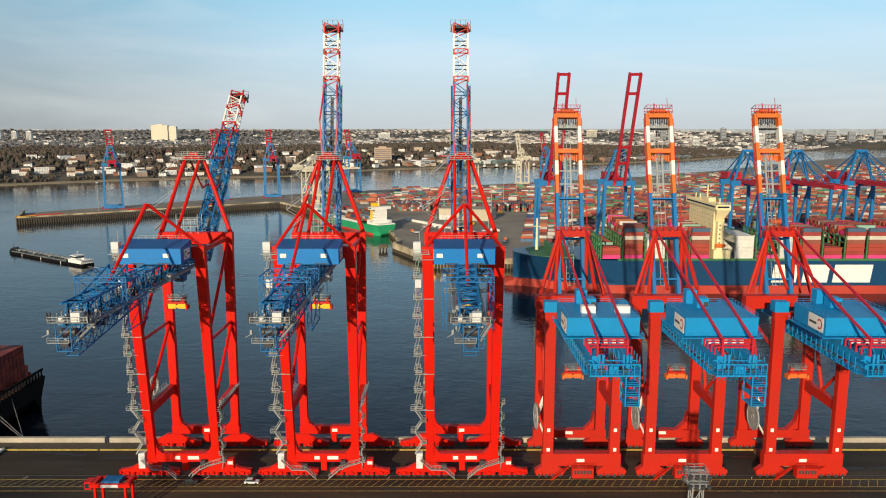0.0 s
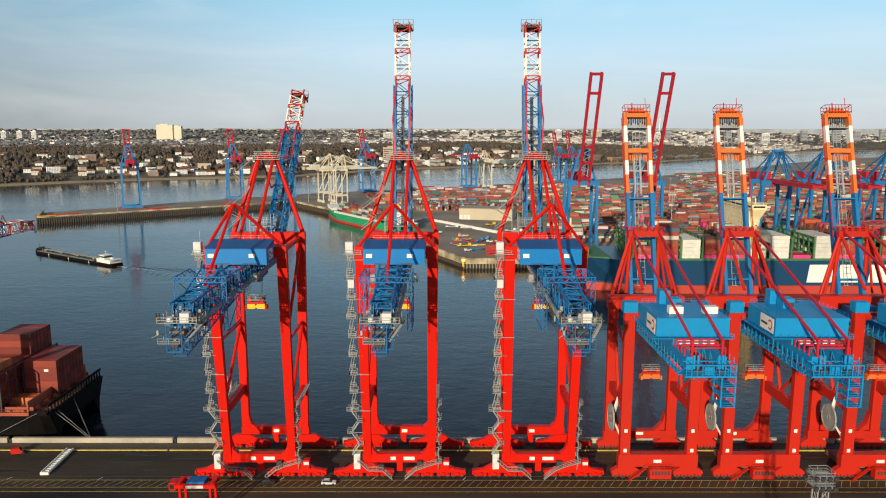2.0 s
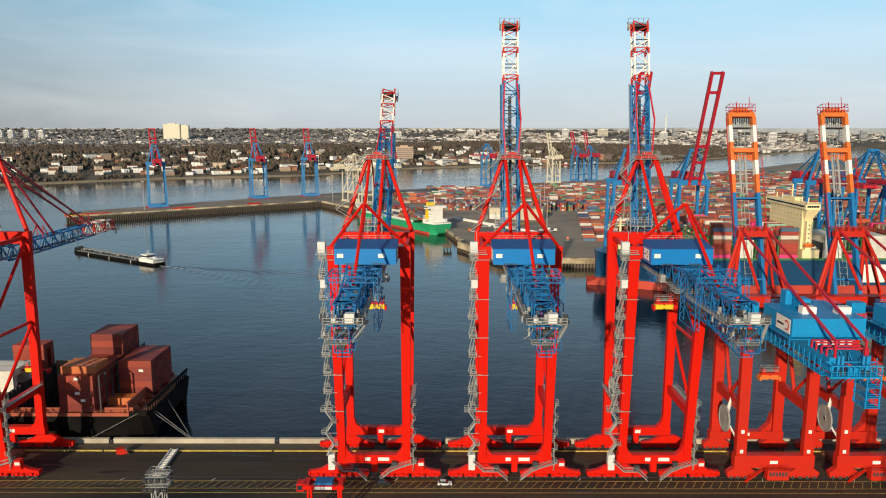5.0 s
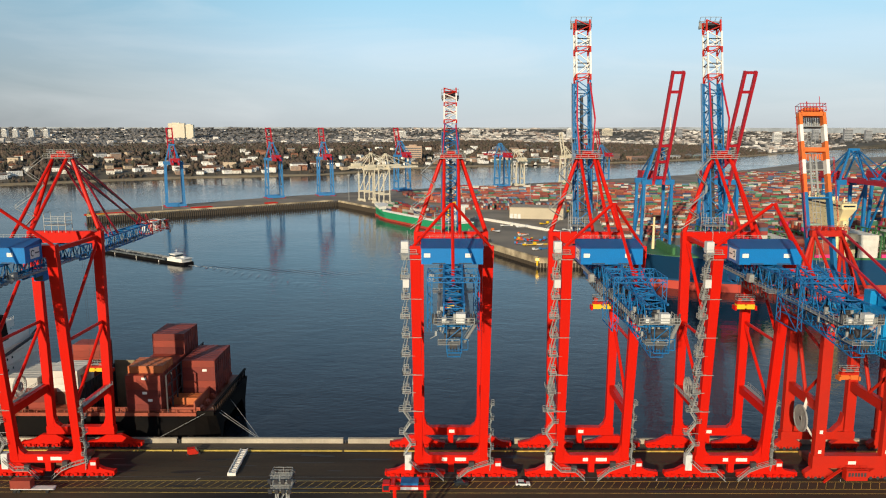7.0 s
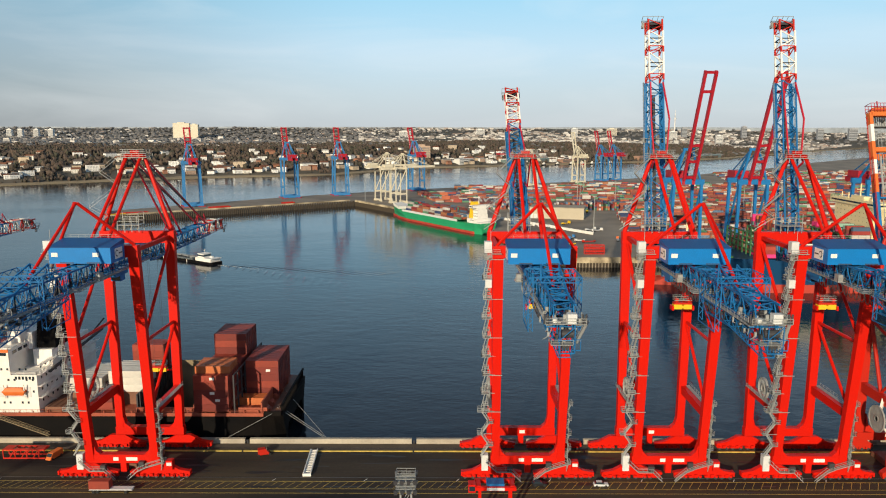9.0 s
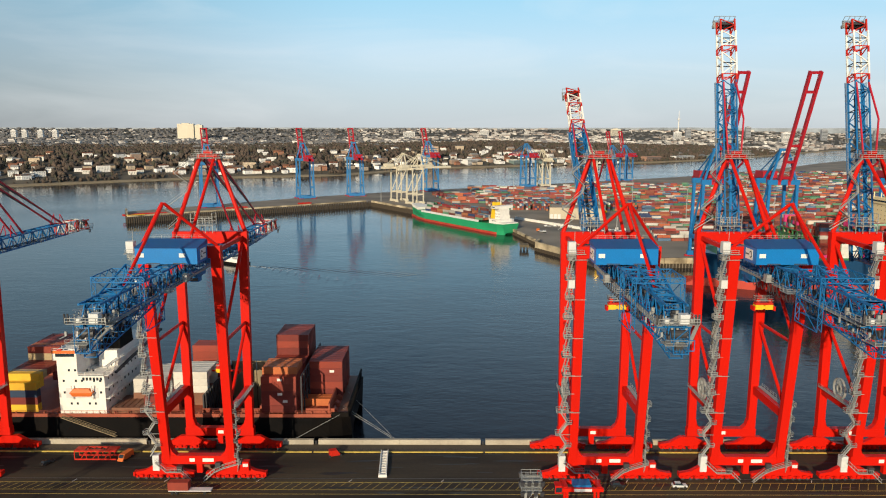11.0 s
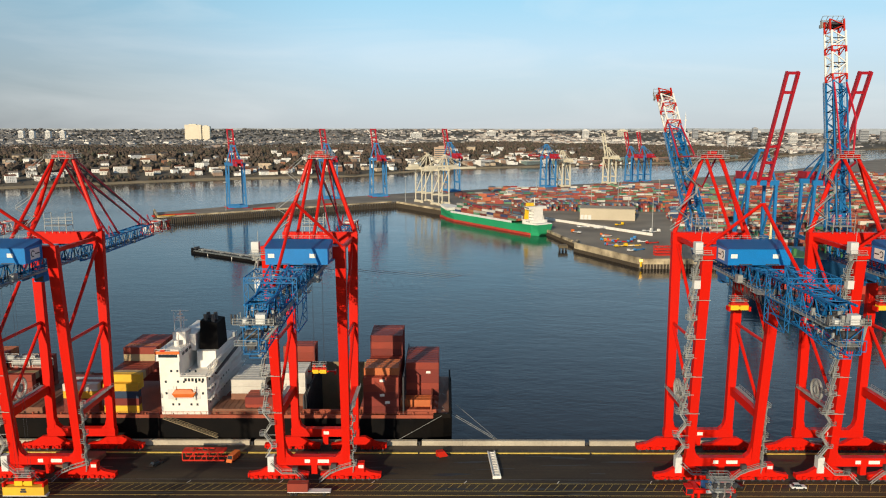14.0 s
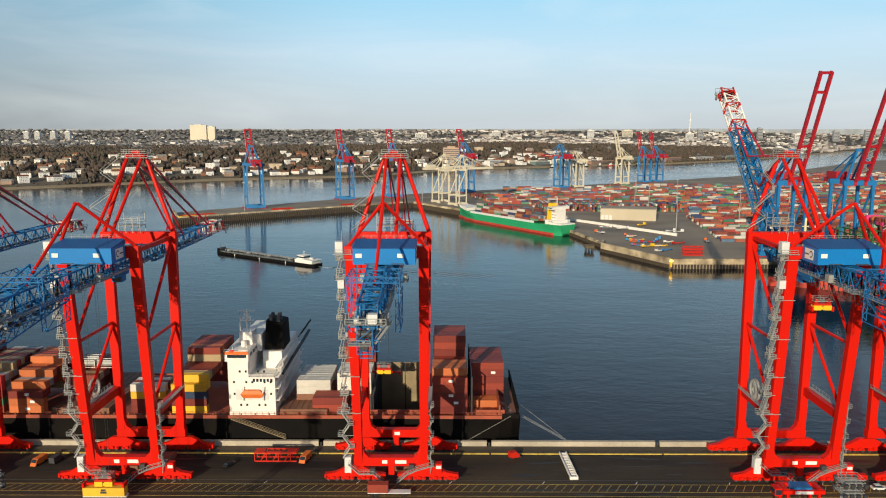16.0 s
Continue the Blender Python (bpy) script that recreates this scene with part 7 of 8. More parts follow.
for _i in range(16):
    _x, _y = rnd.uniform(-34, 30), rnd.uniform(640, 740)
    if _x < -10 - (_y - 600) * 0.12 + 6:
        _x += 25
    _mt = rnd.choice((BLUE_OLD, BLUE_FAR, YELLOW, ORANGE, WHITE, RED_OLD, GREYBOX))
    _e = thing("yard_equipment", "painted steel gear parked on the pier", "equipment", "gear on the pier", pose(_x, _y, 0, 0, 0, rnd.uniform(-40, 40)))
    _L = rnd.uniform(3, 9)
    part("frame", Mesher().box(-_L, _L, -1.1, -0.8, 0.6, 1.1).box(-_L, _L, 0.8, 1.1, 0.6, 1.1).box(-_L, -_L + 1.8, -1.1, 1.1, 1.1, 2.6).box(_L - 1.0, _L, -1.1, 1.1, 1.1, 1.5).box(-1.2, 1.2, -1.1, 1.1, 1.1, 1.4), _mt, _e)
    part("wheel", Mesher().tube((-_L + 1, -1.4, 0.5), (-_L + 1, 1.4, 0.5), 0.5, 8), RUBBER, _e)
    part("wheel", Mesher().tube((_L - 1, -1.4, 0.5), (_L - 1, 1.4, 0.5), 0.5, 8), RUBBER, _e)
for _x, _y in ((47, 752), (60, 905), (35, 1010), (130, 1020), (150, 850), (-20, 1180), (220, 780), (120, 1200), (300, 1050), (260, 900), (90, 1090), (-225, 1090), (-455, 965)):
    _p = thing("light_mast", "tall slender pale light mast in the yard", "light mast", "yard light masts", pose(_x, _y, 0))
    part("pole", Mesher().tube((0, 0, 0), (0, 0, 38), 0.55, 8, 0.25), GALV, _p)
    part("lamp_ring", Mesher().box(-1.8, 1.8, -0.5, 0.5, 37.2, 38.2), GALV, _p)


# ---- far bank: houses, woods, city ----
rnd = random.Random(77)
WALLS = islands("house_render", [(0.76, 0.74, 0.70), (0.82, 0.80, 0.77), (0.50, 0.40, 0.29), (0.32, 0.15, 0.09), (0.74, 0.70, 0.62), (0.80, 0.79, 0.76), (0.78, 0.77, 0.74), (0.34, 0.24, 0.18)], 0.8, 0.3, 0.05)
ROOFS = islands("house_roofs", [(0.16, 0.07, 0.045), (0.10, 0.09, 0.085), (0.22, 0.10, 0.06), (0.14, 0.12, 0.11), (0.30, 0.29, 0.27)], 0.85, 0.3, 0.05)
CITY = islands("city_render", [(0.34, 0.33, 0.32), (0.50, 0.48, 0.46), (0.28, 0.25, 0.235), (0.30, 0.27, 0.255), (0.62, 0.60, 0.57), (0.44, 0.42, 0.40), (0.36, 0.34, 0.325), (0.30, 0.235, 0.205), (0.56, 0.53, 0.49)], 0.8, 0.25, 0.02)
PANES = paint("far_window_glass", (0.10, 0.11, 0.12), 0.25, wear=0.1)
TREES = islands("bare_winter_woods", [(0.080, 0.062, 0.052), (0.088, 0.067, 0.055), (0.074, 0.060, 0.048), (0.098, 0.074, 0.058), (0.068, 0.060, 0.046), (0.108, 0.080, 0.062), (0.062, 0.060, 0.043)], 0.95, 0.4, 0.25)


GARDENS = set()          # 8 m squares kept free of tall trees before the houses


def bank_houses():
    body, roof, pane = Mesher(), Mesher(), Mesher()
    for i in range(380):
        x = rnd.uniform(-2100, 300)
        s = 20 + 380 * rnd.random() ** 1.8
        y = shore(x) + s + 10
        z = far_land(x, y) - 0.5
        big = rnd.random() < 0.25
        w, d, h = rnd.uniform(6, 10.5) * (1.5 if big else 1), rnd.uniform(5, 8), rnd.uniform(6.5, 10) * (1.45 if big else 1)
        for gx in range(int((x - w - 4) // 8), int((x + w + 4) // 8) + 1):
            for gy in range(int((y - 46) // 8), int((y + 10) // 8) + 1):
                GARDENS.add((gx, gy))
        yaw = math.atan2(shore(x + 20) - shore(x - 20), 40) + rnd.uniform(-0.35, 0.35)
        roof.hexa(gable(body, x, y, z, w, d, h, rnd.uniform(2.2, 4.5) if not big or rnd.random() < 0.4 else 0.5, yaw))
        ca, sa = math.cos(yaw), math.sin(yaw)
        for fl in range(int(h / 3)):
            for k in range(int(w / 1.6)):
                a = -w + 1.6 + k * 3.1
                if a > w - 1:
                    break
                px, py, pz = x + a * ca + (d + 0.06) * sa, y + a * sa - (d + 0.06) * ca, z + 1.4 + fl * 3
                pane.bar((px - 0.6 * ca, py - 0.6 * sa, pz + 0.7), (px + 0.6 * ca, py + 0.6 * sa, pz + 0.7), 0.1, 1.4)
    solid("bank_houses", body, WALLS, "white, cream and brick houses along the far bank", "houses", kind="stuff")
    solid("house_roofs", roof, ROOFS, "dark and red pitched roofs of the bank houses", "roofs", kind="stuff")
    solid("house_windows", pane, PANES, "dark windows of the bank houses", "windows", kind="stuff")


bank_houses()

ICO_V = []
_t = (1 + 5 ** 0.5) / 2
for _p in ((-1, _t, 0), (1, _t, 0), (-1, -_t, 0), (1, -_t, 0), (0, -1, _t), (0, 1, _t), (0, -1, -_t), (0, 1, -_t), (_t, 0, -1), (_t, 0, 1), (-_t, 0, -1), (-_t, 0, 1)):
    ICO_V.append(Vector(_p).normalized())
ICO_F = ((0, 11, 5), (0, 5, 1), (0, 1, 7), (0, 7, 10), (0, 10, 11), (1, 5, 9), (5, 11, 4), (11, 10, 2), (10, 7, 6), (7, 1, 8), (3, 9, 4), (3, 4, 2), (3, 2, 6), (3, 6, 8), (3, 8, 9), (4, 9, 5), (2, 4, 11), (6, 2, 10), (8, 6, 7), (9, 8, 1))


def clump(me, x, y, z, r, h):
    o = len(me.v)
    for v in ICO_V:
        k = rnd.uniform(0.62, 1.25)
        me.v.append((x + v.x * r * k, y + v.y * r * k, z + v.z * h * k))
    me.f += [tuple(o + i for i in f) for f in ICO_F]


def woods():
    me = Mesher()
    for i in range(34000):
        x = rnd.uniform(-2600, 1300)
        s = 12 + 1500 * rnd.random() ** 1.35
        y = shore(x) + s
        if y > 4700 or (x > 250 and s > 640) or (s > 500 and noise.noise(Vector((x / 150, y / 220, 3))) < -0.12):
            continue
        h = rnd.uniform(7, 12) * (0.6 if s < 60 else 1)
        z = far_land(x, y)
        if (int(x // 8), int(y // 8)) in GARDENS:
            if rnd.random() < 0.8:
                continue
            h *= 0.5
        clump(me, x, y, z + h * 0.62, h * rnd.uniform(0.38, 0.62), h * rnd.uniform(0.6, 0.85))
    return me


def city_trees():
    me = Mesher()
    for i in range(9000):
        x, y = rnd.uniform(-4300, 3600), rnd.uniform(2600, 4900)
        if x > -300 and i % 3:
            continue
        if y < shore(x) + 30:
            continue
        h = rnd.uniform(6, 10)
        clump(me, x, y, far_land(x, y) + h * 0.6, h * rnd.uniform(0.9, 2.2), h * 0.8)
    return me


# Tree colours carry the distance haze: paler and greyer than bare bark.
solid("city_trees", city_trees(), islands("haze_toned_trees", [(0.155, 0.150, 0.150), (0.175, 0.168, 0.165), (0.14, 0.142, 0.145)], 0.95, 0.3, 0.1), "bare trees between the city blocks, paled by painted haze", "trees", kind="stuff")
solid("bank_woods", woods(), TREES, "bare brown winter trees covering the far bank", "woods", kind="stuff")


def city():
    me = Mesher()
    for i in range(9000):
        x = rnd.uniform(-3600, 3600)
        y = rnd.uniform(2350, 4930)
        s = y - shore(x)
        if s < 40 or (x < 1150 and s < 640) or (x < 300 and s < 1350 and rnd.random() < 0.85):
            continue
        if noise.noise(Vector((x / 400, y / 300, 9))) < -0.2:
            continue
        if x < -150 - 0.25 * (y - 2350) and rnd.random() < 0.78:
            continue
        z = far_land(x, y) - 1
        w, d, h = rnd.uniform(5, 18), rnd.uniform(5, 12), (rnd.uniform(7, 14) * (1.5 if rnd.random() < 0.06 else 1)) * (1.0 if y < 4000 else 0.6)
        me.box(x - w, x + w, y - d, y + d, z, z + h)
    return me


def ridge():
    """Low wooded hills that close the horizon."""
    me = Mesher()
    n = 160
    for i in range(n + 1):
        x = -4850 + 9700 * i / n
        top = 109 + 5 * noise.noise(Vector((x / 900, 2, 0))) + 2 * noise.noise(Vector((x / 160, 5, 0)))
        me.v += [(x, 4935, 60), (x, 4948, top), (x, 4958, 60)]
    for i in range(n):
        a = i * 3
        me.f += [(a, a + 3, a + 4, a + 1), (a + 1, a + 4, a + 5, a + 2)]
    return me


# Haze of the distance is put into the ridge's blue-grey base colour.
solid("backdrop", ridge(), paint("hazed_far_hills", (0.30, 0.335, 0.37), 0.95, wear=0.4, scale=0.01, bump=0.0, grain=0.05), "wooded hills along the horizon, haze painted in blue-grey", "hills", kind="structure")
solid("city", city(), CITY, "pale low city blocks spreading to the horizon", "city", kind="stuff")


def tower(x, y, w, d, h, mat, label, floors=0):
    z = far_land(x, y) - 2
    t = thing("tower_block", label, "tower block", "towers on the far bank", pose(x, y, z))
    part("body", Mesher().box(-w, w, -d, d, 0, h), mat, t)
    part("roof", Mesher().box(-w * 0.5, w * 0.4, -d * 0.6, d * 0.6, h, h + 4), mat, t)
    if floors:
        for k in range(floors):
            zz = 4 + (h - 6) * k / floors
            part("window_band", Mesher().box(-w * 0.94, w * 0.94, -d - 0.15, -d, zz, zz + (h / floors) * 0.42), PANES, t)


CREAM_WALL = paint("pale_tower_cladding", (0.62, 0.56, 0.44), 0.7, wear=0.1, scale=0.02)
GREY_WALL = paint("grey_tower_cladding", (0.30, 0.31, 0.33), 0.6, wear=0.15, scale=0.02)
WHITE_WALL = paint("white_tower_cladding", (0.66, 0.65, 0.63), 0.7, wear=0.15, scale=0.02)
TAN_WALL = paint("tan_tower_cladding", (0.46, 0.33, 0.24), 0.8, wear=0.2, scale=0.05)
BRICK_WALL = paint("brick_tower_cladding", (0.34, 0.20, 0.14), 0.8, wear=0.2, scale=0.05)
tower(-1555, 4080, 45, 12, 88, CREAM_WALL, "broad pale office tower block on the horizon")
tower(-1488, 4090, 22, 12, 80, CREAM_WALL, "broad pale office tower block on the horizon")
for x in (-2545, -2484, -2395, -2313):
    tower(x, 4150, 14, 10, 50, WHITE_WALL, "white residential slab block", 8)
for x, y, w, h, mt in ((-175, 2160, 25, 46, TAN_WALL), (640, 4300, 18, 52.7, WHITE_WALL), (1180, 4200, 21, 48.36, WHITE_WALL), (1290, 4350, 15, 60.84, GREY_WALL), (1330, 3900, 16.5, 54.6, WHITE_WALL), (1700, 4500, 15, 68.64, GREY_WALL),
                      (1840, 4300, 22.5, 57.72, WHITE_WALL), (2160, 4500, 18, 65.52, GREY_WALL), (2330, 4450, 25.5, 74.88, GREY_WALL), (2480, 4500, 19.5, 60.84, GREY_WALL), (2700, 4600, 22.5, 67.08, GREY_WALL), (900, 4500, 30, 40.8, CREAM_WALL), (100, 4400, 25.5, 39.1, WHITE_WALL), (-340, 4300, 33, 34, WHITE_WALL)):
    tower(x, y, w, 10 if w < 40 else 14, h, mt, "distant high-rise block above the city", 7)
_tv = thing("television_tower", "slender pale television tower on the skyline", "tower", at=pose(1326, 4650, 62))
part("shaft", Mesher().tube((0, 0, 0), (0, 0, 128), 5.5, 10, 2.5), WHITE_WALL, _tv)
part("pod", Mesher().tube((0, 0, 96), (0, 0, 104), 8.5, 14), WHITE_WALL, _tv)
part("antenna", Mesher().tube((0, 0, 128), (0, 0, 152), 2.2, 8, 0.8), WHITE_WALL, _tv)
for x, w, h, mt in ((-52, 26, 17, "g"), (95, 34, 11, "t"), (190, 42, 14, "t"), (300, 60, 9, "r"), (420, 26, 16, "t"), (470, 22, 24, "b"), (560, 40, 14, "r"), (700, 55, 12, "w"), (860, 60, 10, "t")):
    y = shore(x) + 40
    t = thing("waterfront_building", {"g": "white and glass office building", "t": "grey-green glass office building", "r": "low red brick halls", "b": "tall brick office building", "w": "low white halls"}[mt] + " on the far waterfront", "building", "waterfront buildings", pose(x, y, 0, 0, 0, 38))
    m = {"g": WHITE_WALL, "t": paint("teal_glass", (0.16, 0.22, 0.21), 0.3), "r": BRICK_WALL, "b": BRICK_WALL, "w": WHITE_WALL}[mt]
    part("body", Mesher().box(-w, w, -12, 12, -2, h), m, t)
    for k in range(max(1, int(h / 4))):
        part("window_band", Mesher().box(-w + 1, w - 1, -12.2, -12, 1.5 + k * 4, 3.6 + k * 4), PANES, t)
for i in range(9):
    x = 120 + i * 38 + rnd.uniform(-9, 9)
    y = shore(x) - 22 - rnd.uniform(0, 14)
    t = thing("moored_boat", ("red" if i == 5 else "white") + " harbour boat moored at the far bank", "boat", "boats at the far bank", pose(x, y, -5, 0, 0, 40))
    L = 16 if i != 5 else 26
    part("hull", Mesher().prism([(-L / 2, -3), (L / 2 - 4, -3), (L / 2, 0), (L / 2 - 4, 3), (-L / 2, 3)], -1, 2.2), RED_OLD if i == 5 else HULL_BLACK, t)
    part("cabin", Mesher().box(-L / 4, L / 5, -2, 2, 2.2, 6.5).box(-1, 2, -1.5, 1.5, 6.5, 9), WHITE, t)

for i, (x, y, a, mt, w) in enumerate(((48, 770, 30, WHITE, "white"), (54, 764, 30, WHITE, "white"), (-14, 800, 10, WHITE, "white"), (2, 790, 12, GREYBOX, "grey"), (60, 700, 80, ORANGE, "orange"), (30, 820, 40, YELLOW, "yellow"),
                                    (96, 648, 0, WHITE, "white"), (70, 930, 20, YELLOW, "yellow"), (-30, 760, 120, ORANGE, "orange"), (12, 700, 60, BLUE_FAR, "pale blue"), (18, 712, 60, BLUE_FAR, "pale blue"), (-4, 668, 20, YELLOW, "yellow"))):
    t = thing("yard_truck", w + " terminal truck with flat trailer in the yard", "truck", "trucks in the yard", pose(x, y, 0, 0, 0, a))
    part("cab", Mesher().hexa([(3.6, -1.2, 0.7), (6.2, -1.2, 0.7), (6.2, 1.2, 0.7), (3.6, 1.2, 0.7), (3.6, -1.2, 3.4), (5.8, -1.2, 3.4), (5.8, 1.2, 3.4), (3.6, 1.2, 3.4)]), mt, t)
    part("trailer_bed", Mesher().box(-7.5, 3.4, -1.2, 1.2, 1.0, 1.4).box(-7.5, -4.5, -1.2, 1.2, 1.4, 2.4), mt if i % 2 else GREYBOX, t)
    for px in (-6.4, -4.8, 4.6):
        part("wheel", Mesher().tube((px, -1.25, 0.5), (px, 1.25, 0.5), 0.5, 8), RUBBER, t)

# ---- things on the near quay ----
SEG = 57.2
k0 = -116.4
parapet = thing("quay_parapet", "pale weathered concrete parapet along the quay edge", "parapet", kind="structure")
for i in range(-9, 9):
    a, b = k0 + i * SEG + 0.8, k0 + (i + 1) * SEG - 0.8
    for j in range(4):
        x0, x1 = a + (b - a) * j / 4, a + (b - a) * (j + 1) / 4 - 0.04
        part("concrete_block", Mesher().hexa([(x0, 239.9, 0), (x1, 239.9, 0), (x1, 241.2, 0), (x0, 241.2, 0), (x0, 239.98, 1.7), (x1, 239.98, 1.7), (x1, 241.2, 1.7), (x0, 241.2, 1.7)]), CONCRETE, parapet)
    solid("bollard", Mesher().tube((0, 0, 0), (0, 0, 0.9), 0.35, 12).tube((0, 0, 0.9), (0, 0, 1.15), 0.5, 12), DARK, "black iron mooring bollard at a parapet gap", "bollard", "bollards on the quay", at=pose(k0 + i * SEG, 240.4, 0))
kerb = thing("yellow_kerb", "yellow painted cable trench kerb", "kerb", kind="structure")
for i in range(-9, 9):
    part("kerb_stone", Mesher().box(k0 + i * SEG + 0.3, k0 + (i + 1) * SEG - 0.3, 233.6, 234.2, 0, 0.3), LINE, kerb)
solid("quay_apron", Mesher().box(-700, 500, 234.4, 239.9, 0, 0.02), paint("apron_brown", (0.105, 0.085, 0.062), 0.85, wear=0.5, scale=0.08, bump=0.02), "brown stained strip beside the waterside rail", "apron", kind="structure")
for y in (NEAR, FAR):
    r = thing("crane_rail", "worn steel crane rail let into the quay", "rail", kind="structure")
    part("rail_head", Mesher().box(-700, 500, y - 0.07, y + 0.07, 0, 0.06), RAIL, r)
    part("rail_groove", Mesher().box(-700, 500, y - 0.35, y + 0.35, 0, 0.024), RUBBER, r)
mk = Mesher().box(-700, 500, 212.7, 212.9, 0, 0.012).box(-700, 500, 208.1, 208.25, 0, 0.012).box(-700, 500, 205.4, 205.6, 0, 0.012)
for i in range(400):
    x = -640 + i * 2.7
    mk.hexa([(x, 208.6, 0), (x + 0.14, 208.6, 0), (x + 2.4, 212.4, 0), (x + 2.26, 212.4, 0), (x, 208.6, 0.012), (x + 0.14, 208.6, 0.012), (x + 2.4, 212.4, 0.012), (x + 2.26, 212.4, 0.012)])
solid("lane_marking", mk, LINE, "worn yellow hatched lane marking on asphalt", "road marking", kind="structure")
wm = Mesher()
for i in range(40):
    wm.bar((-640 + i * 28.3, 213.1, 0.02), (-639.2 + i * 28.3, 214.6, 0.02), 0.18, 0.02)
solid("white_tick", wm, WHITE, "short white marks on the asphalt", "road marking", kind="structure")
st = Mesher()
rq = random.Random(31)
for i in range(150):
    x, y = rq.uniform(-420, 160), rq.choice((rq.uniform(218, 226), rq.uniform(206, 213.5), rq.uniform(226, 233)))
    n, rx, ry = 9, rq.uniform(2.5, 9), rq.uniform(0.25, 0.8)
    st.prism([(x + rx * math.cos(2 * math.pi * k / n) * rq.uniform(0.6, 1.1), y + ry * math.sin(2 * math.pi * k / n) * rq.uniform(0.6, 1.1)) for k in range(n)], 0, 0.005 + 0.00005 * i)
solid("oil_stain", st, paint("oil_stain_dark", (0.022, 0.02, 0.018), 0.5, wear=0.3, scale=0.3), "dark oil stains along the wheel tracks", "stain", kind="stuff")
# long repair seams in the paving
sm = Mesher()
for y in (218.6, 222.4, 226.2, 230.0, 211.0, 200.6):
    sm.box(-700, 500, y - 0.06, y + 0.06, 0, 0.004)
solid("paving_seam", sm, RUBBER, "dark joints between asphalt strips", "joint", kind="structure")


def mast(x):
    m = thing("floodlight_mast", "grey steel floodlight mast with lamp platform", "light mast", "floodlight masts on the quay", pose(x + 0.8, 132, 0) @ Matrix.Diagonal((0.76, 0.76, 1, 1)))
    t = Mesher()
    for sx in (-1, 1):
        for sy in (-1, 1):
            t.bar((sx * 2.2, sy * 2.2, 0), (sx * 1.3, sy * 1.3, 40), 0.28)
    for i in range(12):
        z0, z1 = i * 3.3, (i + 1) * 3.3
        w0, w1 = 2.2 - 0.9 * z0 / 40, 2.2 - 0.9 * z1 / 40
        for sx in (-1, 1):
            t.bar((sx * w0, -w0, z0), (sx * w1, w1, z1), 0.14).bar((-w0, sx * w0, z0), (w1, sx * w1, z1), 0.14)
            t.bar((sx * w1, -w1, z1), (sx * w1, w1, z1), 0.14).bar((-w1, sx * w1, z1), (w1, sx * w1, z1), 0.14)
    part("lattice_pole", t, GALV, m)
    for k, z in enumerate((40.0, 42.0)):
        p = Mesher()
        for a in range(-3, 4):
            p.bar((-2.4, a * 0.7, z), (2.4, a * 0.7, z), 0.16)
        p.bar((-2.4, -2.2, z), (-2.4, 2.2, z), 0.22).bar((2.4, -2.2, z), (2.4, 2.2, z), 0.22)
        p.rail([(-2.4, -2.2, z), (2.4, -2.2, z), (2.4, 2.2, z), (-2.4, 2.2, z), (-2.4, -2.2, z)], 1.1, 0.08)
        part("platform", p, GALV, m)
        for sx in (-2.4, -0.8, 0.8, 2.4):
            for sy in (-1, 1):
                part("floodlight", Mesher().hexa([(sx - 0.4, sy * 2.3 - 0.25, z - 0.5), (sx + 0.4, sy * 2.3 - 0.25, z - 0.5), (sx + 0.4, sy * 2.3 + 0.25, z - 0.5), (sx - 0.4, sy * 2.3 + 0.25, z - 0.5),
                                                  (sx - 0.5, sy * 2.6 - 0.3, z + 0.4), (sx + 0.5, sy * 2.6 - 0.3, z + 0.4), (sx + 0.5, sy * 2.6 + 0.3, z + 0.4), (sx - 0.5, sy * 2.6 + 0.3, z + 0.4)]), DARK, m)


for x in (-274.5, -114.0, 48.0):
    mast(x)


def car(x, y, yaw, mat, word):
    c = thing("car", word, "car", "cars on the quay", pose(x, y, 0, 0, 0, yaw))
    b = Mesher().hexa([(-2.2, -0.9, 0.3), (2.2, -0.9, 0.3), (2.2, 0.9, 0.3), (-2.2, 0.9, 0.3), (-2.15, -0.88, 0.95), (2.1, -0.85, 0.82), (2.1, 0.85, 0.82), (-2.15, 0.88, 0.95)])
    part("body", b, mat, c)
    part("cabin", Mesher().hexa([(-1.9, -0.8, 0.9), (1.0, -0.8, 0.88), (1.0, 0.8, 0.88), (-1.9, 0.8, 0.9), (-1.5, -0.66, 1.5), (0.3, -0.66, 1.5), (0.3, 0.66, 1.5), (-1.5, 0.66, 1.5)]), GLASS, c)
    part("roof", Mesher().box(-1.45, 0.25, -0.64, 0.64, 1.5, 1.55), mat, c)
    for sx in (-1.35, 1.4):
        for sy in (-0.8, 0.8):
            part("wheel", Mesher().tube((sx, sy - 0.1, 0.33), (sx, sy + 0.1, 0.33), 0.33, 12), RUBBER, c)


BLACKCAR = paint("black_car_paint", (0.02, 0.02, 0.022), 0.2, wear=0.05)
car(-77.2, 210.6, 4, BLACKCAR, "black car parked beside the hatched lane")
car(-58.6, 210.4, 0, GREYBOX, "silver grey car parked beside the hatched lane")
car(-257.6, 225.0, 62, BLACKCAR, "black car on the quay between cranes")


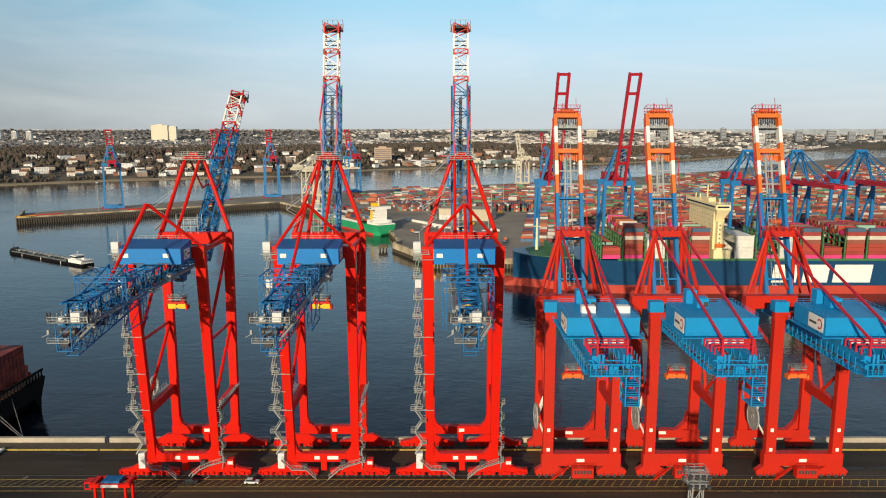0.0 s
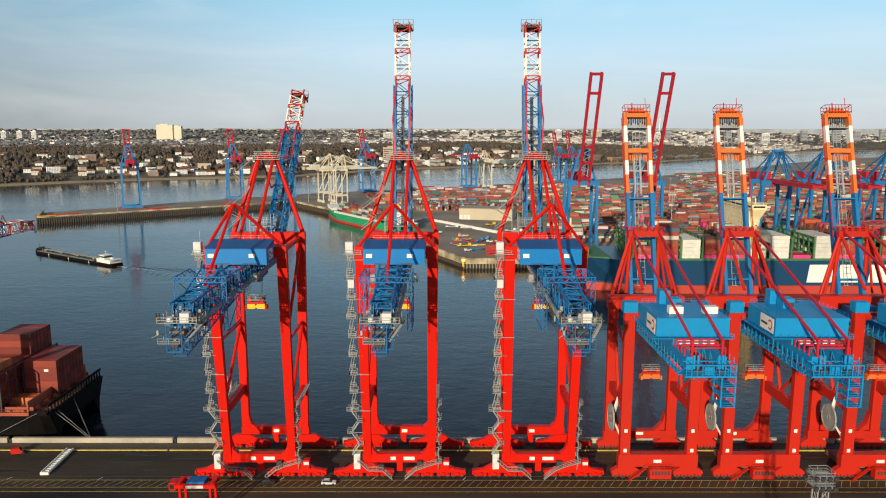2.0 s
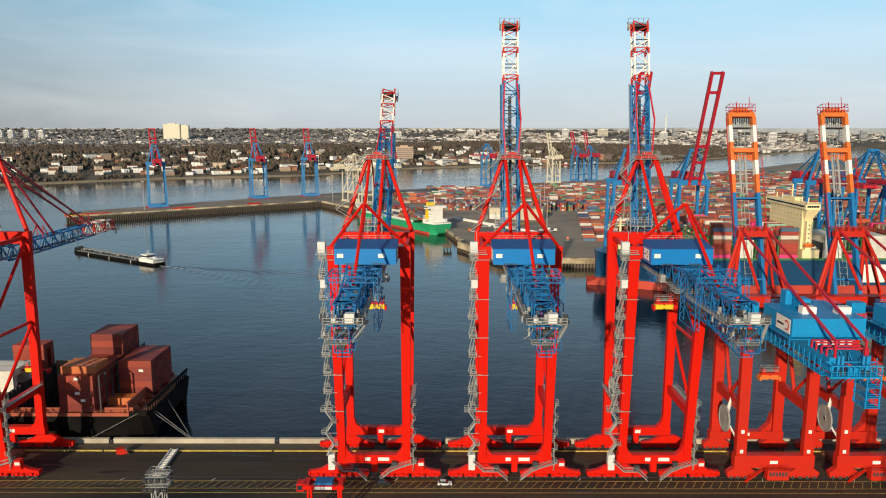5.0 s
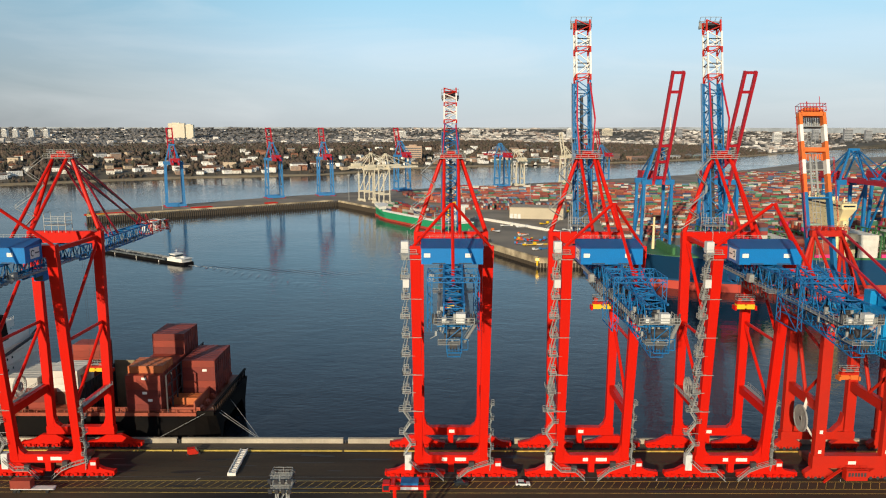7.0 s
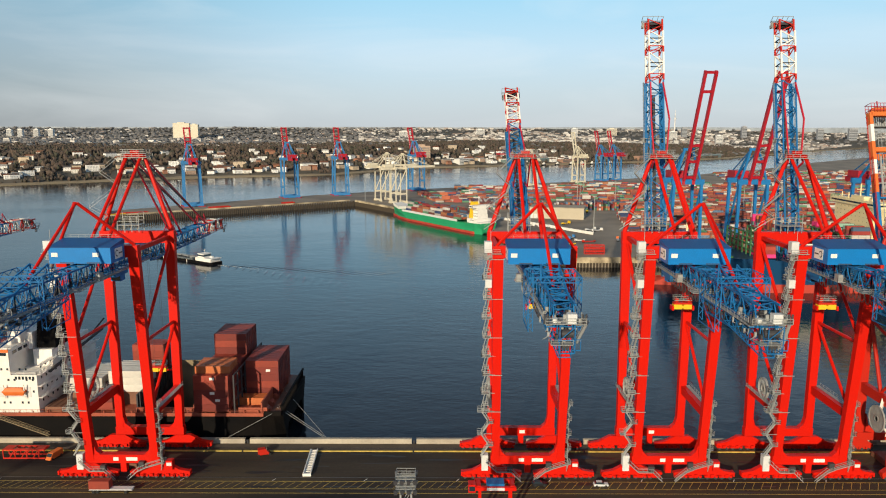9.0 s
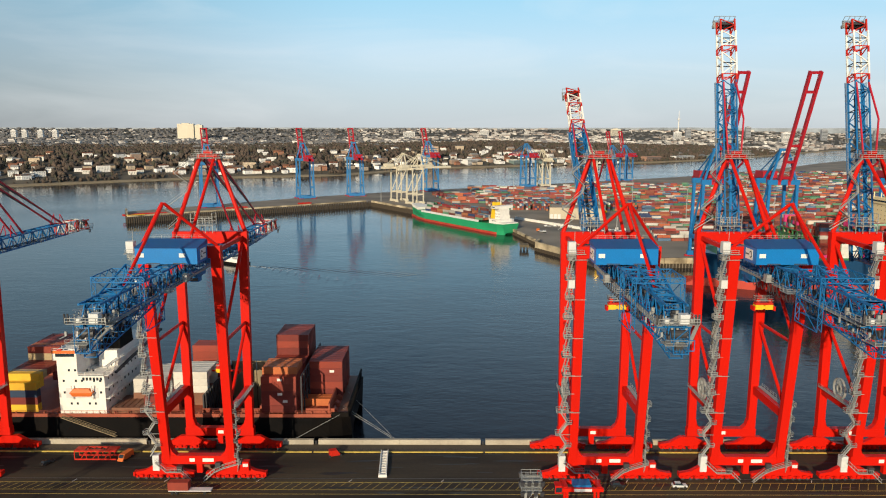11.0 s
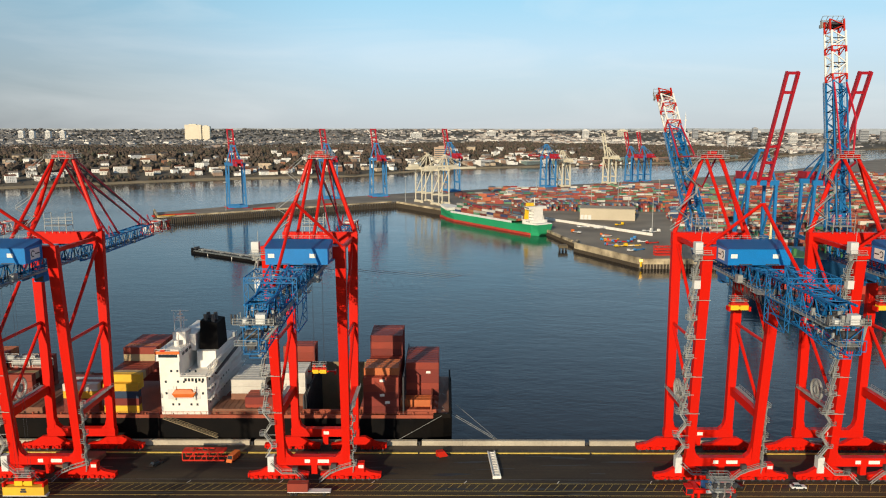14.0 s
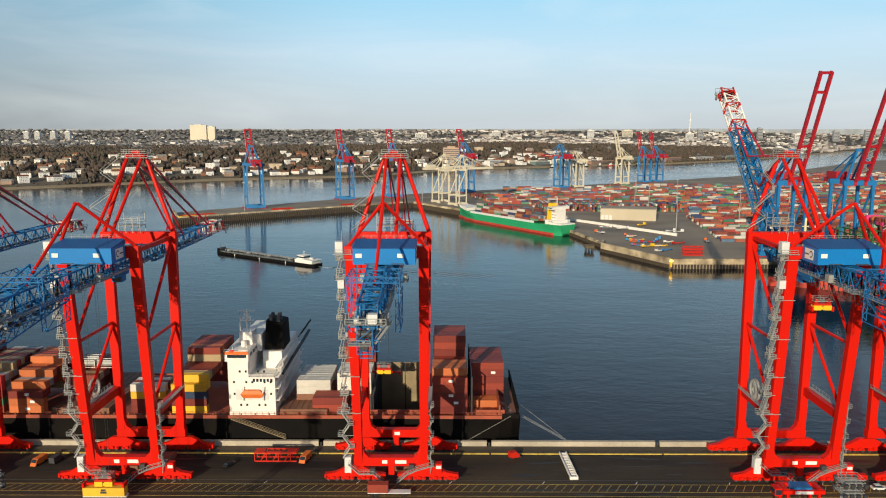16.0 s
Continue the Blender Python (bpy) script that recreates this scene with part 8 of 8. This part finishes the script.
def trailer(x, y, load, word):
    t = thing("terminal_trailer", word, "trailer", "trailers on the quay", pose(x, y, 0))
    part("chassis", Mesher().box(-6.2, 6.4, -1.1, 1.1, 1.0, 1.3).box(-6.2, 6.4, -0.5, 0.5, 0.7, 1.0), GREYBOX, t)
    for sx in (-5.0, -3.8, 4.6):
        for sy in (-0.9, 0.9):
            part("wheel", Mesher().tube((sx, sy - 0.25, 0.5), (sx, sy + 0.25, 0.5), 0.5, 12), RUBBER, t)
    return t


trailer(-205.0, 206.0, None, "grey container trailer with a load on one end")
_c = new("shipping_container", CMESH["rust"])
_c.matrix_basis = pose(-208.2, 206.0, 1.3) @ Matrix.Diagonal((0.5, 1, 1, 1))
tagged(_c, "short rust red shipping container on a trailer", "container", "containers on the quay")
trailer(-287.5, 203.5, None, "grey container trailer under a yellow container")
_c = container(-287.5, 203.5, 0.05, "yellow", "under a landed spreader", group="containers on the quay")
_c.location.z = 1.3
part("door_mark", Mesher().box(-0.9, 0.9, -1.24, -1.2, 0.9, 1.5).box(-0.7, 0.7, -1.24, -1.2, 1.6, 2.2), DARK, _c, "dark plain mark")


def straddle(x, y):
    s = thing("straddle_carrier", "red straddle carrier with blue engine deck", "straddle carrier", at=pose(x, y, 0))
    for sx in (-1, 1):
        for sy in (-2.2, 2.2):
            part("leg", Mesher().bar((sx * 4.2, sy, 1.2), (sx * 4.2, sy, 9.8), 0.6, 0.8), RED, s)
            part("wheel", Mesher().tube((sx * 3.2, sy - 0.3, 0.7), (sx * 3.2, sy + 0.3, 0.7), 0.7, 14), RUBBER, s)
            part("wheel", Mesher().tube((sx * 5.0, sy - 0.3, 0.7), (sx * 5.0, sy + 0.3, 0.7), 0.7, 14), RUBBER, s)
    for sy in (-2.2, 2.2):
        part("side_beam", Mesher().box(-5.6, 5.6, sy - 0.4, sy + 0.4, 1.2, 1.9), RED, s)
        part("top_beam", Mesher().box(-5.6, 5.6, sy - 0.5, sy + 0.5, 9.6, 10.6), RED, s)
    for sx in (-4.6, 4.6):
        part("cross_beam", Mesher().box(sx - 0.6, sx + 0.6, -2.2, 2.2, 9.8, 10.8), RED, s)
    part("engine_deck", Mesher().box(-2.4, 2.4, -2.0, 1.6, 9.8, 11.2), BLUE_LAT, s, "blue engine deck")
    part("guard_panel", Mesher().box(-2.4, 2.4, -2.8, -2.6, 9.7, 10.5), GREYBOX, s)
    cab = part("cab", Mesher().box(-7.4, -5.4, -1.8, 1.0, 8.6, 10.8), RED, s)
    part("cab_window", Mesher().box(-7.2, -5.6, -1.86, -1.8, 9.0, 10.4).box(-7.46, -7.4, -1.6, 0.8, 9.0, 10.4), GLASS, cab)
    return s


straddle(-92.0, 191.5)
# red lifting frame lying on the quay
lf = thing("lifting_frame", "red steel truss lifting frame lying on the quay", "lifting frame", at=pose(-243.5, 229.5, 0))
fm = Mesher()
for y in (-1.6, 1.6):
    for z in (0.2, 3.0):
        fm.bar((-6.8, y, z), (6.8, y, z), 0.4)
    for i in range(7):
        fm.bar((-6.8 + i * 1.94, y, 0.3), (-6.8 + (i + 1) * 1.94, y, 3.0) if i % 2 else (-6.8 + i * 1.94, y, 3.0), 0.24)
for i in range(8):
    fm.bar((-6.8 + i * 1.94, -1.6, 3.0), (-6.8 + i * 1.94, 1.6, 3.0), 0.3)
part("truss", fm, RED_OLD, lf)
part("deck_plate", Mesher().box(-6.6, -3.6, -1.5, 1.5, 3.1, 3.25).box(3.6, 6.6, -1.5, 1.5, 3.1, 3.25).box(-2.6, 2.6, -1.5, -0.6, 3.1, 3.25), RED_OLD, lf)


def van(x, y, yaw, mat, word, L=2.9):
    v = thing("van", word, "van", "vans on the quay", pose(x, y, 0, 0, 0, yaw))
    part("body", Mesher().hexa([(-L, -1, 0.4), (L, -1, 0.4), (L, 1, 0.4), (-L, 1, 0.4), (-L, -0.95, 2.3), (L - 1.4, -0.95, 2.3), (L - 1.4, 0.95, 2.3), (-L, 0.95, 2.3)]), mat, v)
    part("windscreen", Mesher().hexa([(L - 0.75, -0.85, 1.3), (L - 0.55, -0.85, 1.3), (L - 0.55, 0.85, 1.3), (L - 0.75, 0.85, 1.3), (L - 1.4, -0.8, 2.2), (L - 1.2, -0.8, 2.2), (L - 1.2, 0.8, 2.2), (L - 1.4, 0.8, 2.2)]), GLASS, v)
    for sx in (-1.8, 1.8):
        for sy in (-0.9, 0.9):
            part("wheel", Mesher().tube((sx, sy - 0.14, 0.4), (sx, sy + 0.14, 0.4), 0.4, 12), RUBBER, v)


van(-234.0, 228.6, -104, ORANGE, "orange van parked beside a lifting frame")
van(-319.5, 226.0, -100, ORANGE, "orange truck on the quay beside a loader")
van(-165.8, 231.2, 20, RED_OLD, "small red tractor near the parapet", 1.9)
van(-314.6, 227.5, 80, DARK, "dark loader beside an orange truck", 2.3)
# gangway lying across the quay
gw = thing("boarding_gangway", "white slatted boarding gangway lying on the quay", "gangway", at=pose(-149.2, 225.2, 0, 0, 0, 2.5))
gf = Mesher()
for x in (-1.1, 1.1):
    gf.box(x - 0.14, x + 0.14, -8.6, 8.6, 0.25, 1.0)
part("side_rail", gf, WHITE, gw)
for i in range(15):
    y = -8.2 + i * 1.17
    part("slat", Mesher().box(-1.0, 1.0, y - 0.2, y + 0.2, 0.4, 0.75), WHITE, gw)
part("end_plate", Mesher().box(-1.3, 1.3, -9.2, -8.6, 0, 0.9), WHITE, gw)
part("bed", Mesher().box(-0.95, 0.95, -8.4, 8.4, 0, 0.35), DARK, gw)
for cx, dx in ((-204.5, -2.0), (-286.6, 2.0), (-348, 0), (42.9, 0), (74.5, 0), (111.9, 0)):
    h = thing("hatch_cover_stack", "maroon steel hatch covers laid on the quay under a crane", "hatch cover", "hatch covers on the quay", pose(cx + dx, 226.6, 0))
    for sx in (-1, 1):
        part("hatch_cover", Mesher().box(*sorted((sx * 0.25, sx * 7.6)), -5.2, 5.2, 0, 1.5).box(*sorted((sx * 0.6, sx * 7.2)), -4.8, 4.8, 1.5, 1.7), HATCH, h)
